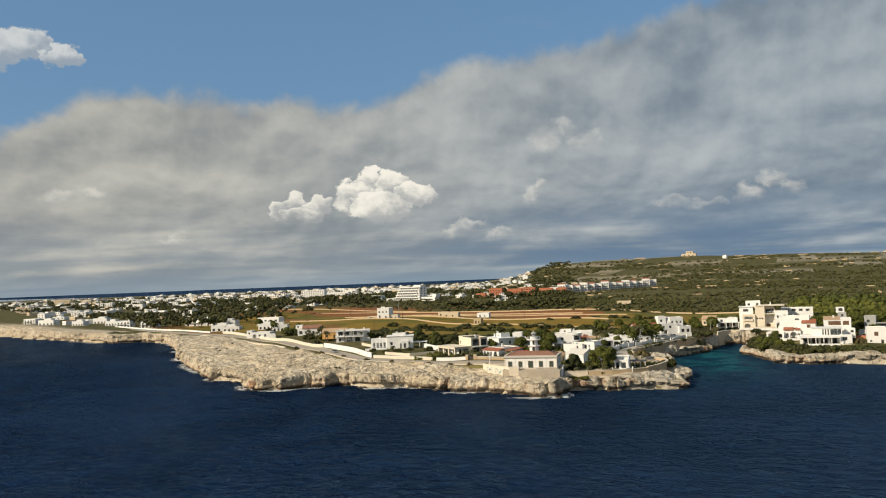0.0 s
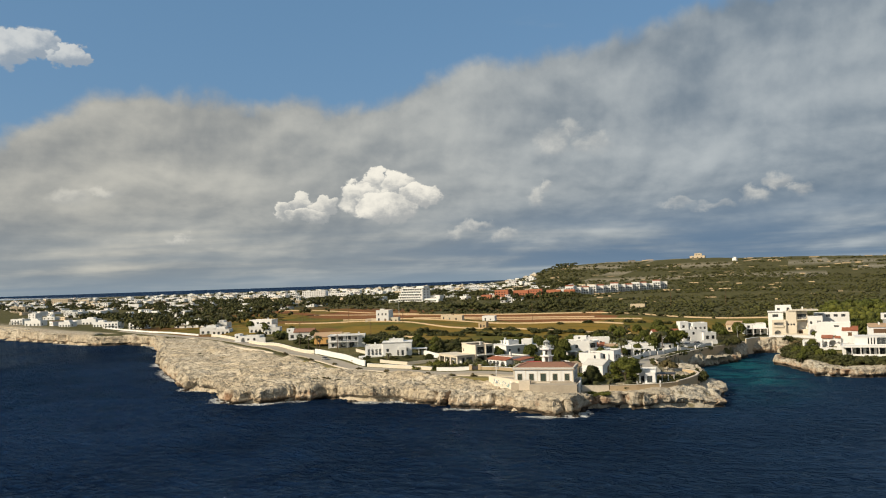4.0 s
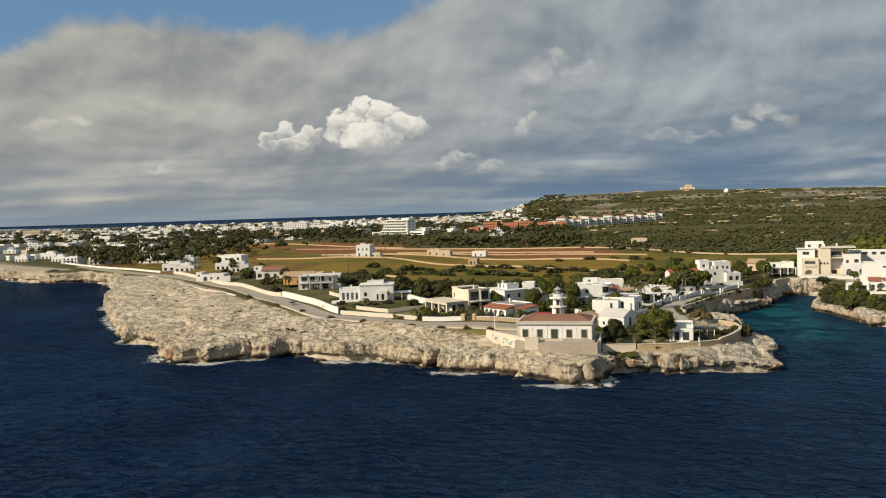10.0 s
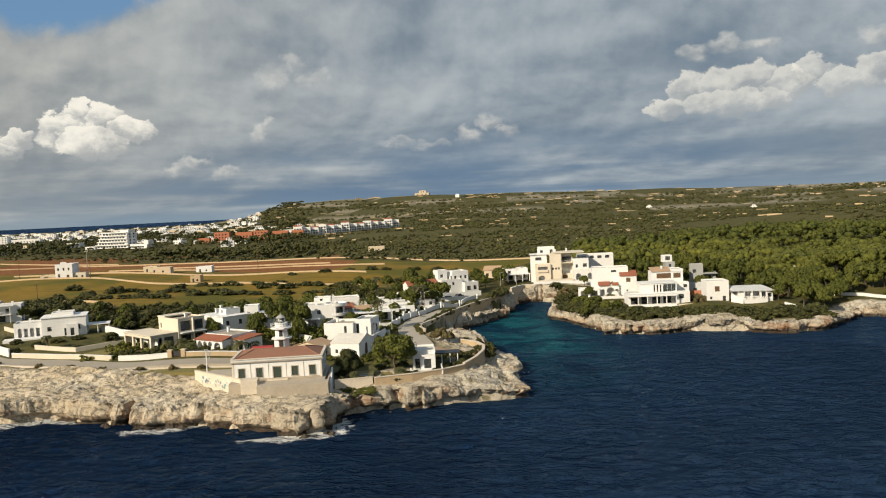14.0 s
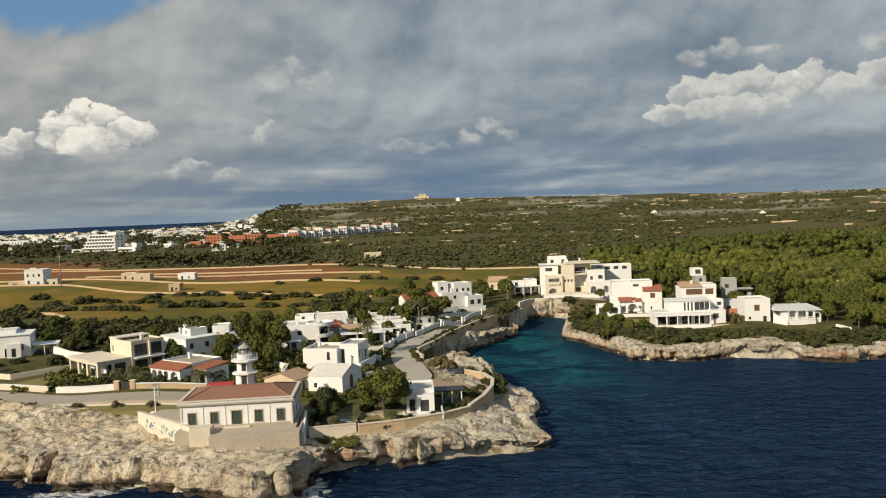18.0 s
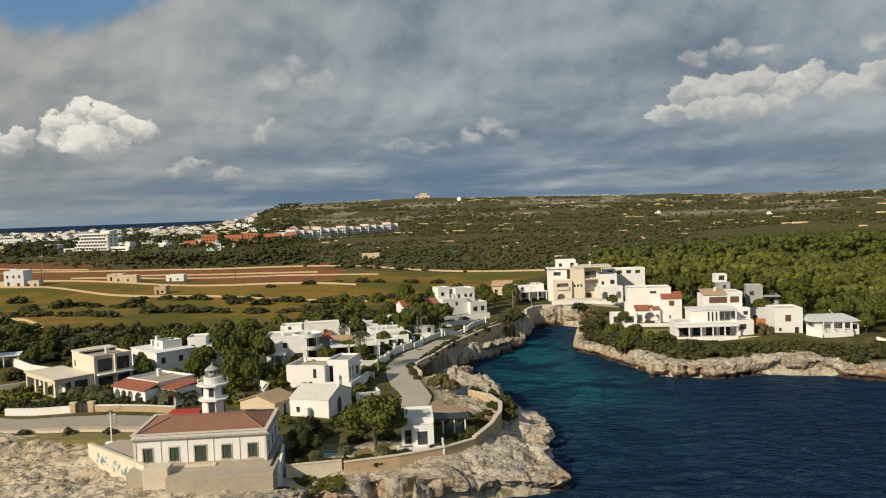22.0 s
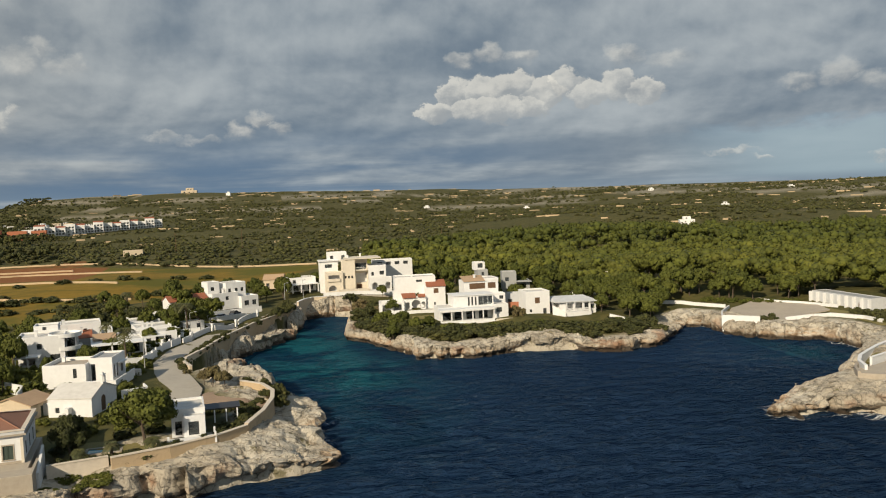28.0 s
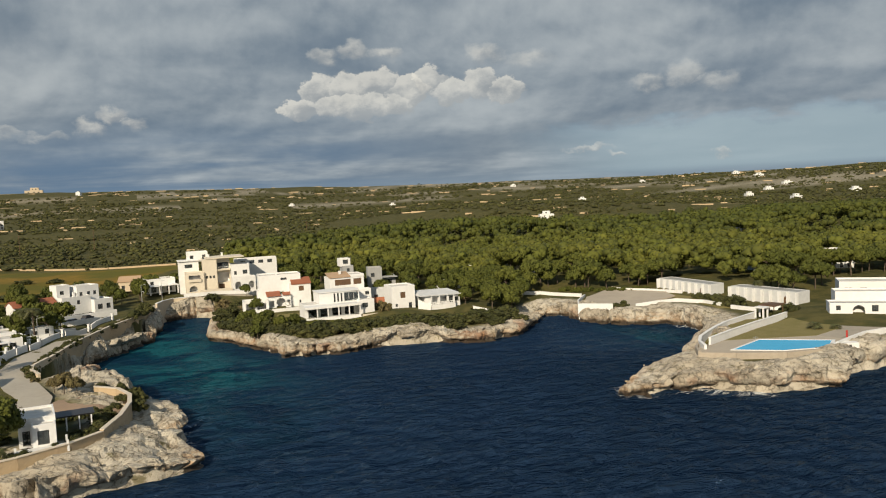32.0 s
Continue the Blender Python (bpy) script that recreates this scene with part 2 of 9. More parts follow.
def rock_colours(N, at):
    """Weathered limestone: pale grey and buff, darker in its pits and clefts; returns colour and relief."""
    big = N.noise(at, 0.06, 5, 0.62, 0.4)
    mid = N.noise(at, 0.42, 7, 0.68, 0.5)
    fine = N.noise(at, 2.4, 7, 0.72, 0.2)
    west = N.ramp(N.math("ADD", N.add("ShaderNodeSeparateXYZ", {0: at}).outputs[0], N.math("MULTIPLY", big, 60.0)), 62.0, 12.0)
    col = N.mix(N.ramp(big, 0.36, 0.62), N.mix(west, (0.520, 0.475, 0.390), (0.575, 0.505, 0.395)), N.mix(west, (0.42, 0.370, 0.290), (0.485, 0.405, 0.292)))
    col = N.mix(N.ramp(mid, 0.46, 0.66), col, (0.315, 0.275, 0.210))
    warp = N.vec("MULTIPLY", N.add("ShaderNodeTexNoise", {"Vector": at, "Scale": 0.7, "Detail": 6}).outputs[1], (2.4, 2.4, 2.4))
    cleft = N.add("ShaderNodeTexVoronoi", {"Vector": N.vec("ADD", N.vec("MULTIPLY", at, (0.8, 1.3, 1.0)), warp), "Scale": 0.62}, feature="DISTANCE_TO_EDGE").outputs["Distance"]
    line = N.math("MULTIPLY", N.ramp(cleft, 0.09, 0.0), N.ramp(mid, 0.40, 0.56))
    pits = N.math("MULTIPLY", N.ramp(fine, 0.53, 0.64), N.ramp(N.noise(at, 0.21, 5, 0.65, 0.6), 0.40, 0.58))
    # dark brown along the cleft lines and in the fine pits
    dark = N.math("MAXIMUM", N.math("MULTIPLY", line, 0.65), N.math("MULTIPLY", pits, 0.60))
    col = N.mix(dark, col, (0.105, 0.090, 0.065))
    relief = N.math("ADD", N.math("ADD", N.math("MULTIPLY", mid, 0.9), N.math("MULTIPLY", fine, 0.42)), N.math("MULTIPLY", line, -0.35))
    return col, relief, big, mid


def rock_material(name="limestone"):
    """The same limestone on the cliffs: ochre and rust where it has broken, black and wet at the waterline."""
    m = bpy.data.materials.new(name)
    m.use_nodes = True
    N = Nodes(m.node_tree)
    at = N.add("ShaderNodeTexCoord").outputs["Object"]
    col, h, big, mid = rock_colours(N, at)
    x, y, z = N.add("ShaderNodeSeparateXYZ", {0: at}).outputs
    streak = N.noise(N.vec("MULTIPLY", at, (1.0, 1.0, 0.20)), 0.9, 7, 0.68, 0.6)
    seam = N.noise(N.vec("MULTIPLY", at, (0.12, 0.12, 1.6)), 1.0, 6, 0.66, 0.7)
    col = N.mix(N.math("MULTIPLY", N.ramp(streak, 0.54, 0.66), 0.5), col, (0.22, 0.19, 0.145))
    low = N.ramp(N.math("ADD", z, N.math("MULTIPLY", big, 5.0)), 5.6, 3.2)
    ochre = N.math("MULTIPLY", low, N.ramp(N.math("ADD", N.math("MULTIPLY", seam, 0.5), N.math("MULTIPLY", mid, 0.5)), 0.40, 0.54))
    col = N.mix(N.math("MULTIPLY", ochre, 0.60), col, (0.41, 0.235, 0.105))
    rust = N.math("MULTIPLY", N.ramp(N.noise(at, 0.085, 5, 0.62, 0.4), 0.54, 0.66), N.ramp(z, 4.8, 2.6))
    col = N.mix(N.math("MULTIPLY", rust, 0.65), col, (0.27, 0.125, 0.055))
    col = N.mix(N.math("MULTIPLY", N.ramp(seam, 0.60, 0.68), 0.6), col, (0.09, 0.07, 0.05))
    wet = N.ramp(N.math("ADD", z, N.math("MULTIPLY", mid, -2.2)), 0.55, -0.45)
    col = N.mix(N.math("MULTIPLY", wet, 0.92), col, (0.030, 0.024, 0.018))
    b = N.add("ShaderNodeBsdfPrincipled", {"Base Color": col, "Roughness": N.ramp(wet, 0, 1, 0.92, 0.45), "Specular IOR Level": 0.25})
    h = N.math("ADD", h, N.math("ADD", N.math("MULTIPLY", streak, 0.7), N.math("MULTIPLY", seam, 0.5)))
    N.put(b.inputs["Normal"], N.add("ShaderNodeBump", {"Strength": 1.0, "Distance": 0.5, "Height": h}).outputs[0])
    N.add("ShaderNodeOutputMaterial", {0: b.outputs[0]})
    return m


def ground_material(rock):
    """Bare rock, dry grass, tilled soil, green fields and scrub, mixed by the cover of each spot."""
    m = bpy.data.materials.new("land")
    m.use_nodes = True
    N = Nodes(m.node_tree)
    at = N.add("ShaderNodeTexCoord").outputs["Object"]
    cov = N.add("ShaderNodeSeparateColor", {0: N.add("ShaderNodeAttribute", attribute_name="cover").outputs["Color"]})
    rocky, soil, green = cov.outputs
    big = N.noise(at, 0.02, 6, 0.6)
    mid = N.noise(at, 0.22, 6, 0.65)
    fine = N.noise(at, 2.2, 6, 0.7)
    scrub = N.mix(N.ramp(mid, 0.36, 0.62), (0.052, 0.054, 0.017), (0.100, 0.088, 0.030))
    scrub = N.mix(N.ramp(N.math("ADD", N.math("MULTIPLY", big, 0.5), N.math("MULTIPLY", fine, 0.5)), 0.56, 0.70), scrub, (0.27, 0.215, 0.125))
    red = N.mix(N.ramp(mid, 0.35, 0.65), (0.190, 0.072, 0.024), (0.225, 0.100, 0.036))
    red = N.mix(N.ramp(fine, 0.55, 0.8), red, (0.13, 0.105, 0.05))
    field = N.mix(N.ramp(mid, 0.35, 0.66), (0.185, 0.122, 0.018), (0.230, 0.146, 0.025))
    field = N.mix(N.ramp(big, 0.46, 0.60), field, (0.105, 0.098, 0.015))
    field = N.mix(N.math("MULTIPLY", N.ramp(N.noise(N.vec("MULTIPLY", at, (0.25, 1.0, 1.0)), 0.12, 6, 0.68, 0.4), 0.50, 0.64), 0.6), field, (0.085, 0.080, 0.018))
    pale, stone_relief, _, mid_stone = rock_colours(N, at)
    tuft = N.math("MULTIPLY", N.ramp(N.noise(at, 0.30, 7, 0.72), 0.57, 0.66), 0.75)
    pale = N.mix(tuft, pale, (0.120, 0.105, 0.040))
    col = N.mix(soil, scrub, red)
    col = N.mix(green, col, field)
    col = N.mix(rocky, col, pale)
    b = N.add("ShaderNodeBsdfPrincipled", {"Base Color": col, "Roughness": 0.95, "Specular IOR Level": 0.15})
    soft = N.math("MULTIPLY", N.math("ADD", N.math("MULTIPLY", mid, 0.8), N.math("MULTIPLY", fine, 0.35)), 0.4)
    h = N.math("ADD", N.math("MULTIPLY", soft, N.math("SUBTRACT", 1.0, rocky)), N.math("MULTIPLY", stone_relief, rocky))
    N.put(b.inputs["Normal"], N.add("ShaderNodeBump", {"Strength": 0.9, "Distance": 0.45, "Height": h}).outputs[0])
    N.add("ShaderNodeOutputMaterial", {0: b.outputs[0]})
    return m


def sea_material():
    """Deep blue water, turquoise over the sandy bed of the cove, with chop and surf where the rock stands in it."""
    m = bpy.data.materials.new("sea_water")
    m.use_nodes = True
    N = Nodes(m.node_tree)
    at = N.add("ShaderNodeTexCoord").outputs["Object"]
    cov = N.add("ShaderNodeSeparateColor", {0: N.add("ShaderNodeAttribute", attribute_name="water").outputs["Color"]})
    shallow, surf, calm = cov.outputs
    big = N.noise(at, 0.03, 4, 0.55, 0.6)
    col = N.mix(N.ramp(big, 0.35, 0.65), (0.0040, 0.0118, 0.0330), (0.0066, 0.0190, 0.0500))
    # the blue is set lighter from west to east, with a ragged border
    shelf = N.ramp(N.math("ADD", N.add("ShaderNodeSeparateXYZ", {0: at}).outputs[0], N.math("MULTIPLY", big, 60.0)), -30.0, 130.0)
    col = N.mix(shelf, col, (0.0120, 0.0285, 0.0620))
    bed = N.mix(N.ramp(N.noise(at, 0.075, 6, 0.62, 0.9), 0.43, 0.58), (0.012, 0.088, 0.108), (0.004, 0.030, 0.052))
    col = N.mix(shallow, col, bed)
    def crests(scale, stretch, detail, warp):
        n = N.noise(N.vec("MULTIPLY", at, stretch), scale, detail, 0.6, warp)
        return N.math("SUBTRACT", 1.0, N.math("ABSOLUTE", N.math("MULTIPLY", N.math("SUBTRACT", n, 0.5), 3.0)))
    chop = crests(0.24, (0.62, 1.5, 1), 5, 0.35)
    ripple = crests(0.70, (0.62, 1.4, 1), 5, 0.3)
    gusts = N.ramp(N.noise(at, 0.012, 3, 0.5, 0.8), 0.35, 0.65, 0.70, 1.30)
    h = N.math("ADD", N.math("ADD", N.math("MULTIPLY", chop, 1.15), N.math("MULTIPLY", ripple, 0.40)), N.math("MULTIPLY", crests(0.10, (0.6, 1.4, 1), 4, 0.3), 1.5))
    h = N.math("MULTIPLY", N.math("MULTIPLY", h, gusts), N.ramp(calm, 0, 1, 1.0, 0.55, False))
    web = N.noise(N.vec("MULTIPLY", at, (0.7, 1.2, 1.0)), 0.42, 8, 0.70, 1.4)
    foam = N.ramp(N.math("ADD", N.math("MULTIPLY", surf, 0.46), N.math("MULTIPLY", web, 1.05)), 0.84, 1.00)
    crest = N.math("MULTIPLY", N.ramp(N.noise(at, 0.30, 5, 0.7, 0.8), 0.775, 0.79), N.math("SUBTRACT", 1.0, calm))
    foam = N.math("MAXIMUM", foam, N.math("MULTIPLY", crest, 0.7))
    col = N.mix(N.math("MULTIPLY", foam, 0.9), col, (0.72, 0.74, 0.74))
    normal = N.add("ShaderNodeBump", {"Strength": 1.0, "Distance": 1.5, "Height": h}).outputs[0]
    body = N.add("ShaderNodeBsdfDiffuse", {"Color": col, "Normal": normal})
    gloss = N.add("ShaderNodeBsdfGlossy", {"Color": (0.46, 0.70, 1.0), "Roughness": 0.05, "Normal": normal})
    mirror = N.math("MULTIPLY", N.add("ShaderNodeFresnel", {"IOR": 1.33, "Normal": normal}).outputs[0], 0.42)
    mirror = N.math("MINIMUM", mirror, 0.30)
    both = N.add("ShaderNodeMixShader", {0: N.math("MULTIPLY", mirror, N.ramp(foam, 0, 1, 1.0, 0.0)), 1: body.outputs[0], 2: gloss.outputs[0]})
    N.add("ShaderNodeOutputMaterial", {0: both.outputs[0]})
    return m


GLASS = glass_material()
ROCK = rock_material()
LAND = ground_material(ROCK)
SEA = sea_material()
WHITE = surface("white_render", (0.755, 0.755, 0.745), (0.62, 0.62, 0.605), 0.85, 1.2, 0.2, 0.12, 6)
CREAM = surface("cream_render", (0.66, 0.595, 0.485), (0.56, 0.505, 0.41), 0.85, 1.2, 0.2, 0.12, 6)
SAND = surface("sand_render", (0.58, 0.48, 0.345), (0.48, 0.40, 0.295), 0.88, 1.5, 0.3, 0.15, 6)
OCHRE = surface("ochre_render", (0.62, 0.36, 0.12), (0.52, 0.30, 0.11), 0.85, 1.2, 0.3, 0.1, 6)
ROOFWHITE = surface("roof_screed", (0.62, 0.60, 0.56), (0.45, 0.43, 0.39), 0.9, 1.0, 0.5, 0.2, 5)
STONE = surface("rubble_stone", (0.46, 0.35, 0.22), (0.15, 0.115, 0.075), 0.95, 2.4, 0.95, 1.0, 2.4)
STONEGREY = surface("dressed_stone", (0.40, 0.35, 0.28), (0.29, 0.25, 0.20), 0.9, 1.6, 0.5, 0.3, 5)
COPING = surface("stone_coping", (0.62, 0.55, 0.45), (0.48, 0.42, 0.34), 0.9, 2.0, 0.4, 0.2, 6)
TILE = surface("clay_tiles", (0.30, 0.105, 0.055), (0.215, 0.085, 0.05), 0.85, 3.0, 0.5, 0.5, 9)
TILEOLD = surface("weathered_clay_tiles", (0.265, 0.130, 0.085), (0.20, 0.115, 0.08), 0.9, 2.2, 0.5, 0.45, 9)
# duller, bluer white; on the long buildings it carries their wall's shade
GREYWHITE = surface("greyed_whitewash", (0.56, 0.57, 0.575), (0.44, 0.45, 0.45), 0.88, 1.0, 0.4, 0.15, 6)
TILEPALE = surface("pale_clay_tiles", (0.43, 0.30, 0.19), (0.33, 0.225, 0.14), 0.9, 2.2, 0.5, 0.45, 9)
REDPAINT = surface("red_paint", (0.42, 0.045, 0.035), (0.34, 0.04, 0.03), 0.7, 2.0, 0.3, 0.1, 6)
SHUTTER = surface("green_shutter_paint", (0.040, 0.060, 0.046), (0.032, 0.046, 0.038), 0.6, 4.0, 0.3, 0.1, 12)
GREY = surface("grey_paint", (0.34, 0.345, 0.34), (0.26, 0.265, 0.26), 0.75, 2.0, 0.3, 0.1, 8)
DARK = surface("dark_metal", (0.035, 0.035, 0.037), (0.05, 0.045, 0.04), 0.5, 5.0, 0.3, 0.1, 12)
WOOD = surface("brown_wood", (0.13, 0.075, 0.04), (0.085, 0.05, 0.03), 0.75, 4.0, 0.4, 0.3, 12, stretch=(1, 1, 0.2))
ASPHALT = surface("pale_asphalt", (0.36, 0.32, 0.26), (0.28, 0.25, 0.20), 0.95, 1.2, 0.5, 0.2, 14)
CONCRETE = surface("pale_concrete", (0.40, 0.365, 0.305), (0.31, 0.28, 0.235), 0.95, 1.0, 0.5, 0.2, 12)
PAVING = surface("paving", (0.42, 0.365, 0.29), (0.33, 0.29, 0.235), 0.92, 1.6, 0.4, 0.2, 10)
LAWN = surface("lawn_grass", (0.165, 0.145, 0.045), (0.235, 0.190, 0.080), 0.95, 2.5, 0.5, 0.6, 9)
TRUNK = surface("bark", (0.105, 0.080, 0.058), (0.060, 0.046, 0.035), 0.95, 6.0, 0.5, 0.8, 10, stretch=(1, 1, 0.3))
PINE = surface("pine_needles", (0.060, 0.071, 0.009), (0.124, 0.122, 0.015), 0.8, 0.35, 0.6, 0, per_object=0.2, island=0.24)
BUSHY = surface("shrub_leaves", (0.042, 0.047, 0.012), (0.092, 0.084, 0.024), 0.85, 0.9, 0.6, 0, per_object=0.2, island=0.35)
OLIVE = surface("dry_shrub_leaves", (0.105, 0.088, 0.038), (0.16, 0.115, 0.055), 0.9, 0.9, 0.6, 0, per_object=0.2, island=0.35)
PALMLEAF = surface("palm_fronds", (0.062, 0.072, 0.026), (0.12, 0.105, 0.045), 0.7, 1.5, 0.5, 0, island=0.3)
WATERBLUE = surface("pool_water", (0.04, 0.46, 0.80), (0.03, 0.40, 0.72), 0.08, 0.6, 0.5, 0.12, 1.5, spec=0.5)
BLOCKRED = surface("terracotta_render", (0.46, 0.17, 0.09), (0.38, 0.15, 0.085), 0.88, 0.5, 0.3)


# ---- mesh helpers ----
def part(name, bm, material, parent=None, label="", smooth=False):
    """Links a bmesh, or a tuple of points and faces, as one mesh object, under parent where one is given."""
    me = bpy.data.meshes.new(name)
    if isinstance(bm, tuple):
        me.from_pydata(bm[0], [], bm[1])
        me.update()
    else:
        bm.normal_update()
        bm.to_mesh(me)
        bm.free()
    me.materials.append(material)
    if smooth:
        me.shade_smooth()
    ob = new(name, me)
    if parent is not None:
        ob.parent = parent
    if label:
        ob["label"] = label
    return ob


def thing(name, at, yaw, label, category, group=""):
    e = new(name)
    e.empty_display_size = 0.5
    e.matrix_world = pose(at[0], at[1], at[2], 0, 0, yaw)
    return tagged(e, label, category, group)


def quad(bm, a, b, c, d):
    return bm.faces.new([bm.verts.new(p) for p in (a, b, c, d)])


def box(bm, x0, x1, y0, y1, z0, z1, m=None, bottom=True):
    v = [Vector((x, y, z)) for z in (z0, z1) for x, y in ((x0, y0), (x1, y0), (x1, y1), (x0, y1))]
    v = [bm.verts.new(m @ p if m else p) for p in v]
    for f in ((4, 5, 6, 7), (0, 1, 5, 4), (1, 2, 6, 5), (2, 3, 7, 6), (3, 0, 4, 7)) + (((3, 2, 1, 0),) if bottom else ()):
        bm.faces.new([v[i] for i in f])
    return v


def box_mesh(*args, bevel=0.0):
    bm = bmesh.new()
    box(bm, *args)
    if bevel:
        bmesh.ops.bevel(bm, geom=bm.edges[:], offset=bevel, segments=1, affect="EDGES")
    return bm


def tube(bm, a, b, r0, r1, n=8, cap=True):
    a, b = Vector(a), Vector(b)
    q = (b - a).to_track_quat("Z", "Y")
    rings = []
    for p, r in ((a, r0), (b, r1)):
        rings.append([bm.verts.new(p + q @ Vector((r * math.cos(i * math.tau / n), r * math.sin(i * math.tau / n), 0))) for i in range(n)])
    for i in range(n):
        bm.faces.new((rings[0][i], rings[0][(i + 1) % n], rings[1][(i + 1) % n], rings[1][i]))
    if cap:
        bm.faces.new(rings[1])
        bm.faces.new(rings[0][::-1])


def lathe(profile, n=24, cap=True):
    bm = bmesh.new()
    rings = [[bm.verts.new((r * math.cos(i * math.tau / n), r * math.sin(i * math.tau / n), z)) for i in range(n)] for r, z in profile]
    for a, b in zip(rings, rings[1:]):
        for i in range(n):
            bm.faces.new((a[i], a[(i + 1) % n], b[(i + 1) % n], b[i]))
    if cap:
        bm.faces.new(rings[-1])
        bm.faces.new(rings[0][::-1])
    return bm


def fbm(x, y, z, octaves=4, gain=0.5, seed=0):
    """Value noise, 0 to 1, for arrays of points."""
    total, amp, norm = np.zeros(np.broadcast(x, y, z).shape), 1.0, 0.0
    for o in range(octaves):
        f = 2.0 ** o
        px, py, pz = x * f + 17.3 * o + seed, y * f - 9.1 * o, z * f + 4.7 * o
        ix, iy, iz = np.floor(px).astype(np.int64), np.floor(py).astype(np.int64), np.floor(pz).astype(np.int64)
        fx, fy, fz = px - ix, py - iy, pz - iz
        fx, fy, fz = (t * t * (3 - 2 * t) for t in (fx, fy, fz))
        acc = 0.0
        for dx in (0, 1):
            for dy in (0, 1):
                for dz in (0, 1):
                    hsh = ((ix + dx) * 374761393 + (iy + dy) * 668265263 + (iz + dz) * 2147483647 + (o + seed) * 974711) & 0xFFFFFFFF
                    hsh = ((hsh ^ (hsh >> 13)) * 1274126177) & 0xFFFFFFFF
                    val = ((hsh ^ (hsh >> 16)) & 0xFFFF) / 65535.0
                    acc = acc + val * (fx if dx else 1 - fx) * (fy if dy else 1 - fy) * (fz if dz else 1 - fz)
        total += amp * acc
        norm += amp
        amp *= gain
    return total / norm


def smooth01(t):
    t = np.clip(t, 0, 1)
    return t * t * (3 - 2 * t)


# ---- the shore: stretches of the waterline from the far west to the far east ----
FAR_WEST = [(-4950, 1500), (-2600, 1300), (-1500, 720), (-900, 400), (-640, 300), (-509, 238), (-460, 222), (-414, 203), (-386, 196), (-366, 205), (-327, 190)]
WEST_CLIFF = [(-308, 170), (-266, 129), (-228, 85), (-194, 53), (-164, 26), (-143, 6), (-128, 4), (-110, -15), (-100, -19), (-91, -17), (-88, -10), (-79, -6), (-77, -1),
              (-65, -5), (-56, -6), (-49, -2.5), (-39, -6), (-31, -8)]
LIGHT_POINT = [(-29, -5), (-27, -11), (-20, -11), (-13, -11), (-5, -15), (2, -16), (8, -20), (14, -18), (13.5, -8), (19, -5), (25, -1.5), (30, -3), (38, 1), (45, 2), (51, 4.5),
               (51.5, 9), (50, 15), (49, 25), (51.5, 33), (50, 38), (44, 46)]
COVE = [(40, 58), (35, 73), (33, 82), (34.5, 90), (33, 98), (34, 105), (38.5, 110), (47, 127), (48, 138), (49.5, 146), (50, 154), (50, 160), (53, 165.5), (60, 167.5), (64, 163), (65, 156), (64.5, 145), (61, 127), (61, 118)]
HEADLAND = [(67, 107), (74, 87), (75.5, 81), (89, 77), (97, 80.5), (104, 80), (114, 78), (125, 71.5), (137, 74.5), (146, 86), (151, 91), (157, 100)]
BAY = [(160, 95), (160, 84), (164, 77), (169, 71), (177, 69), (178, 56), (173, 47), (160, 35), (147, 24)]
POOL_ROCK = [(133, 18), (127, 15), (124.5, 9), (130, 6.5), (140, 6), (142.5, 1), (148, -4), (153, -4), (161, -6.5), (166, -5), (169, -1), (174, 0), (182, 1), (200, -6)]
FAR_EAST = [(260, -30), (420, -80), (800, -180), (2000, -420), (4950, -900)]
BACK = [(4950, 4950), (-300, 4950), (-700, 3700), (-1500, 3000), (-2700, 2700), (-4000, 2500), (-4950, 2400)]


def wandering(points, step, rough):
    """The line through the points, cut into short steps and roughened like a broken shore."""
    out = []
    for (ax, ay), (bx, by) in zip(points, points[1:]):
        n = max(1, round(math.hypot(bx - ax, by - ay) / step))
        for i in range(n):
            out.append((ax + (bx - ax) * i / n, ay + (by - ay) * i / n))
    p = np.array(out + [points[-1]])
    t = np.roll(p, -1, 0) - np.roll(p, 1, 0)
    t[0], t[-1] = p[1] - p[0], p[-1] - p[-2]
    n = np.stack([t[:, 1], -t[:, 0]], 1) / np.maximum(np.hypot(*t.T), 1e-6)[:, None]
    k = fbm(p[:, 0] * 0.22, p[:, 1] * 0.22, 0 * p[:, 0] + 5.5, 4) - 0.5
    return p + n * (k * 2 * rough)[:, None]


NEAR_SHORE = wandering(WEST_CLIFF + LIGHT_POINT + COVE + HEADLAND + BAY + POOL_ROCK, 0.45, 1.7)
WEST_SHORE = wandering(FAR_WEST[3:] + WEST_CLIFF[:1], 2.5, 3.0)
OUTLINE = np.concatenate([np.array(FAR_WEST[:3], float), WEST_SHORE[::3], NEAR_SHORE[::5], np.array(FAR_EAST + BACK, float)])


